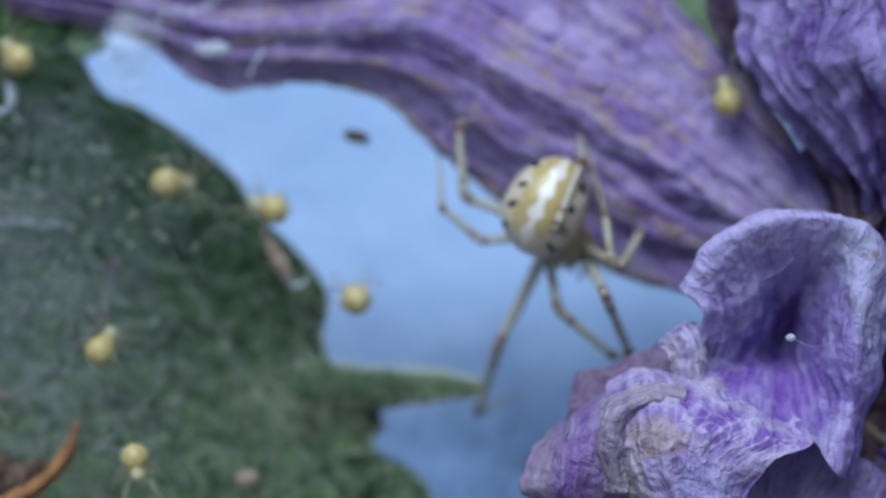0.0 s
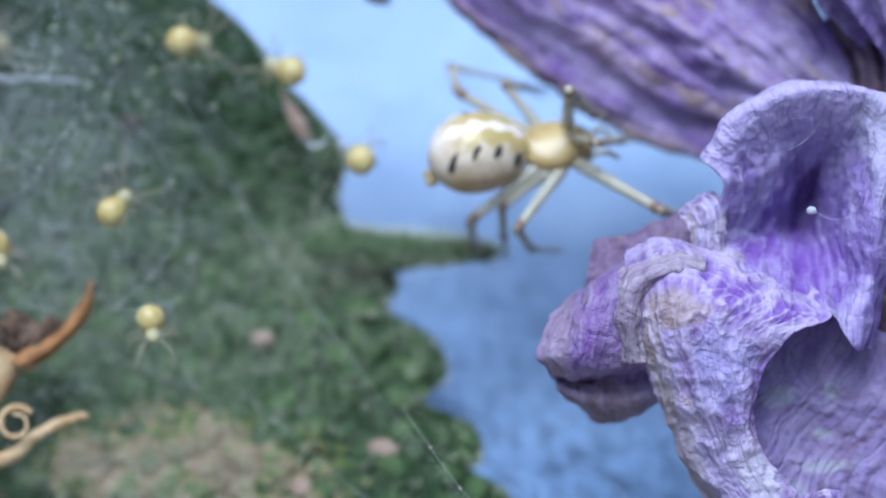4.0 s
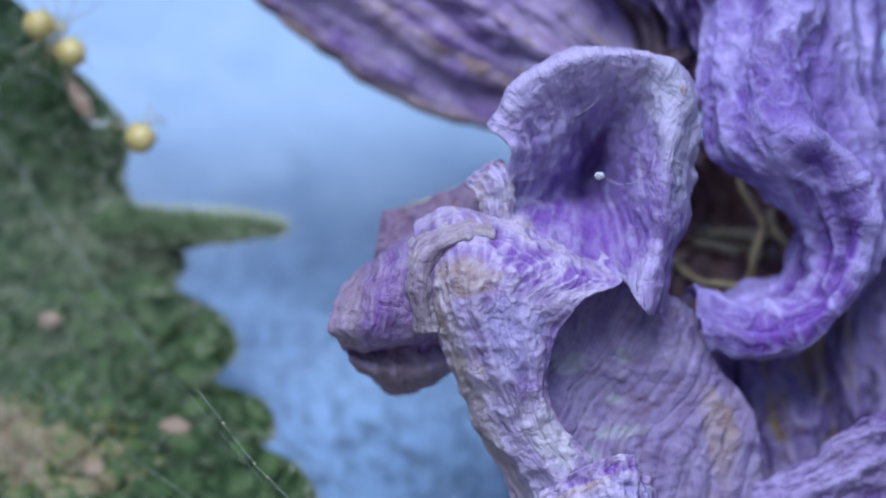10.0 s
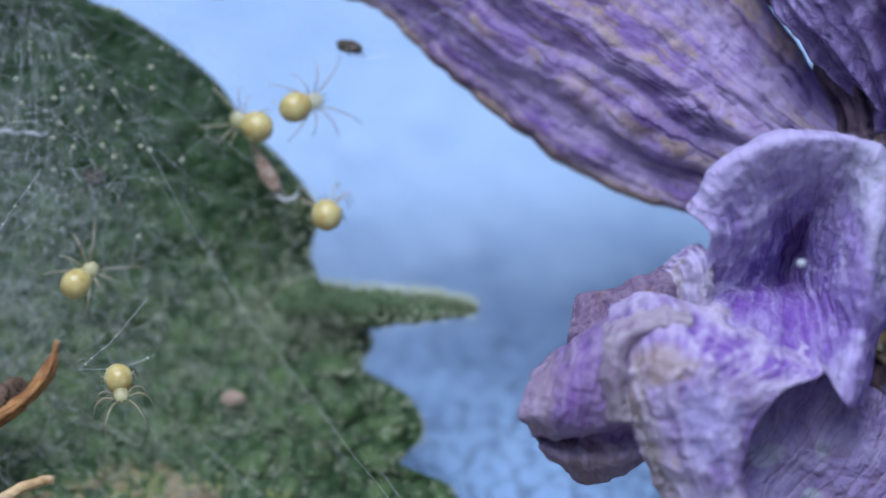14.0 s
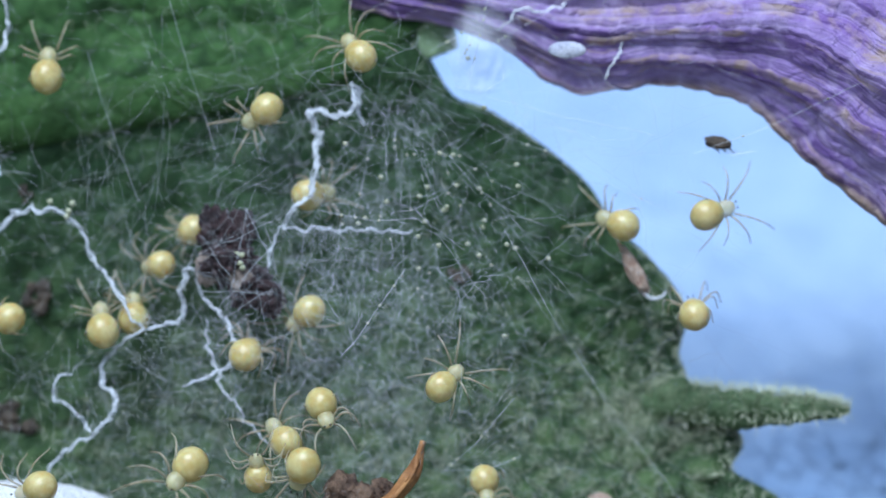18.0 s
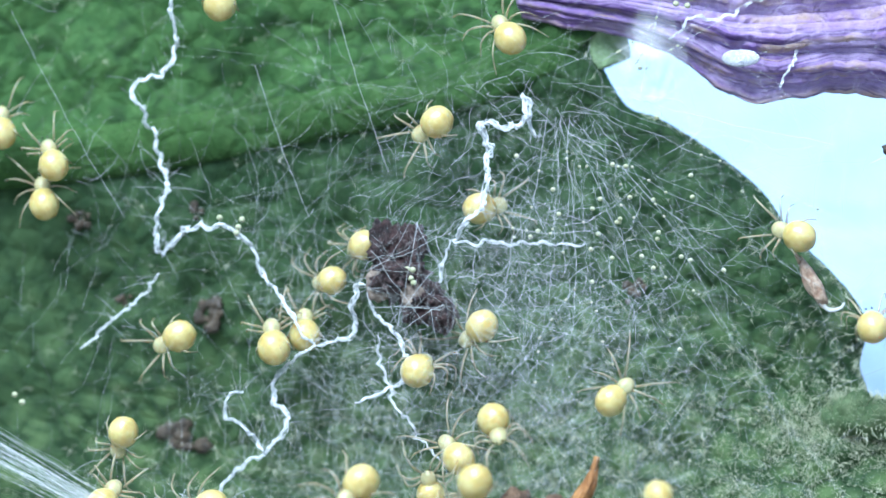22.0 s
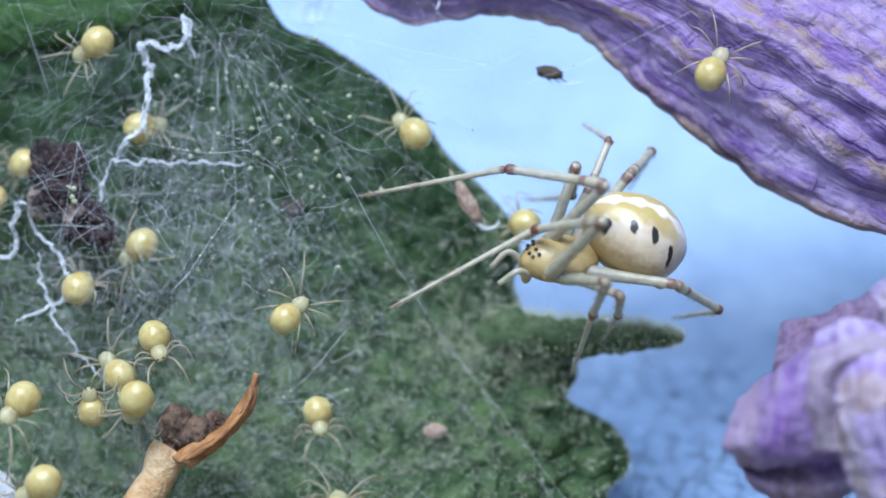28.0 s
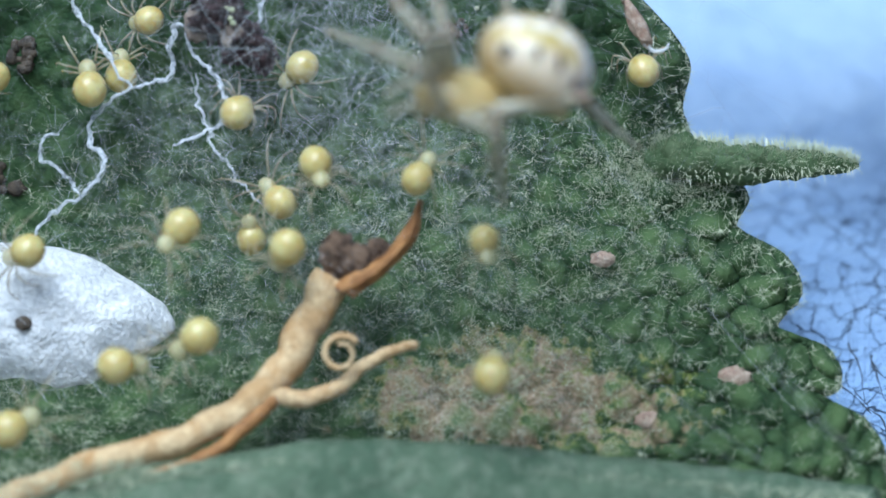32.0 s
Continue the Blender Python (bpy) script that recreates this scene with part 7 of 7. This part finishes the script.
def motions():
    spider_stances()
    times = sorted({round(0.25 * k, 2) for k in range(0, 27)} | {round(22.0 + 0.25 * k, 2) for k in range(41)} | {7.0, 7.5, 12.0, 17.0})
    body, belly, legs = [], [], {k: ([], [], []) for k in SEGMENTS}
    for t in times:
        i = max(k for k in range(len(STANCES)) if STANCES[k][0] <= t + 1e-6)
        j = min(i + 1, len(STANCES) - 1)
        t0, a0, q0, b0, r0, l0 = STANCES[i]
        t1, a1, q1, b1, r1, l1 = STANCES[j]
        s = 0.0 if t1 <= t0 else (t - t0) / (t1 - t0)
        at, q = a0.lerp(a1, s), q0.slerp(q1, s)
        inv = q.inverted()
        body.append((t, Matrix.LocRotScale(at * MM, q, None)))
        belly.append((t, Matrix.LocRotScale((inv @ b0.lerp(b1, s)) * MM, inv @ r0.slerp(r1, s), None)))
        for side in (1, -1):
            for k in (1, 2, 3, 4):
                n = k - 1 if side == 1 else k + 3
                p = Vector((side * COXA[k][0], COXA[k][1], COXA[k][2]))
                for g in range(3):
                    d = inv @ swing(l0[n][g], l1[n][g], s)
                    legs[side, k][g].append((t, Matrix.LocRotScale(p * MM, Vector((0, 0, 1)).rotation_difference(d), None)))
                    p = p + d * (LEG_LEN[k][g] * 0.985)
    walk(SPIDER, body)
    walk(ABDOMEN, belly)
    for key, three in legs.items():
        for ob, rows in zip(SEGMENTS[key], three):
            walk(ob, rows)

    # spiderlings that shift about
    def go(i, *stops):
        x, y, z, h, tl, s = YOUNG[i]
        walk(BROOD[i], [(t, young_pose(px, py, pz, ph, tl)) for t, px, py, pz, ph in stops])
        BROOD[i].scale = (s, s, s)
    go(0, (0, -2.1, -1.5, 3.4, 0), (4.5, -2.2, -1.5, 3.4, 0), (9.0, -0.2, -1.5, 3.3, -10), (11.5, 0.2, -1.5, 3.2, -5), (13.0, 1.2, -1.5, 3.15, 15), (16.0, 2.3, -1.5, 3.2, 20), (18.0, 2.9, -1.5, 2.9, 20), (19.5, 4.4, -2.2, 2.4, -10), (22.0, 7.2, -3.4, 4.3, 60), (28, 7.2, -3.4, 4.9, 60), (32, 7.2, -3.4, 4.9, 60))
    go(5, (0, 13.0, -3.9, 5.9, 100), (5, 12.8, -3.9, 6.4, 100), (15, 11.2, -4.0, 8.4, 110), (18, 11.0, -4.0, 8.6, 110), (32, 10.8, -4.0, 9.4, 110))
    go(3, (0, -4.1, -2.6, -1.0, 60), (4.5, -4.2, -2.6, -1.1, 50), (18, -4.2, -2.6, -1.6, 45), (25.5, -4.4, -2.6, -1.55, 45), (28, -3.9, -2.6, -1.6, 45), (32, -4.8, -3.4, -2.4, 60))
    go(2, (0, 2.8, -1.6, 0.3, 100), (4.5, 2.4, -1.6, 0.35, 100), (25.5, 2.2, -1.6, 0.25, 100), (27.5, 2.2, -0.9, 0.6, 140), (30, 0.7, -0.9, 1.0, 200), (32, 0.8, -0.9, 0.2, 100))
    go(1, (0, 0.2, -1.2, 2.8, 160), (23, 0.0, -1.2, 2.6, 160), (25.5, 0.0, -1.2, 2.6, 160), (28, -1.0, -1.2, 3.3, 140), (32, -1.0, -1.2, 2.9, 130))
    go(30, (0, -8.8, -4.8, -7.6, 80), (20, -8.8, -4.8, -7.6, 80), (23.5, -2.7, -4.8, -6.6, 80), (30, -2.8, -4.8, -6.7, 80), (32, -3.0, -5.4, -7.3, 80))
    go(6, (0, -6.8, -1.8, 7.1, 130), (19, -6.9, -1.8, 7.2, 130), (21, -7.0, -1.8, 7.7, 120), (23, -7.8, -1.8, 8.1, 130), (32, -7.9, -1.8, 8.3, 130))
    go(8, (0, -15.1, -1.6, 6.7, 90), (19, -15.1, -1.6, 6.7, 90), (20, -15.4, -1.6, 7.2, 100), (21, -15.1, -1.6, 8.3, 90), (22.5, -14.9, -1.6, 9.2, 80), (32, -14.8, -1.6, 9.8, 80))
    go(23, (0, -8.1, -3.8, -4.2, 250), (28, -8.1, -3.8, -4.2, 250), (32, -8.4, -4.0, -4.7, 240))
    go(28, (0, -10.7, -4.6, -6.3, 215), (28, -10.7, -4.6, -6.3, 215), (32, -10.8, -4.6, -6.9, 215))


motions()
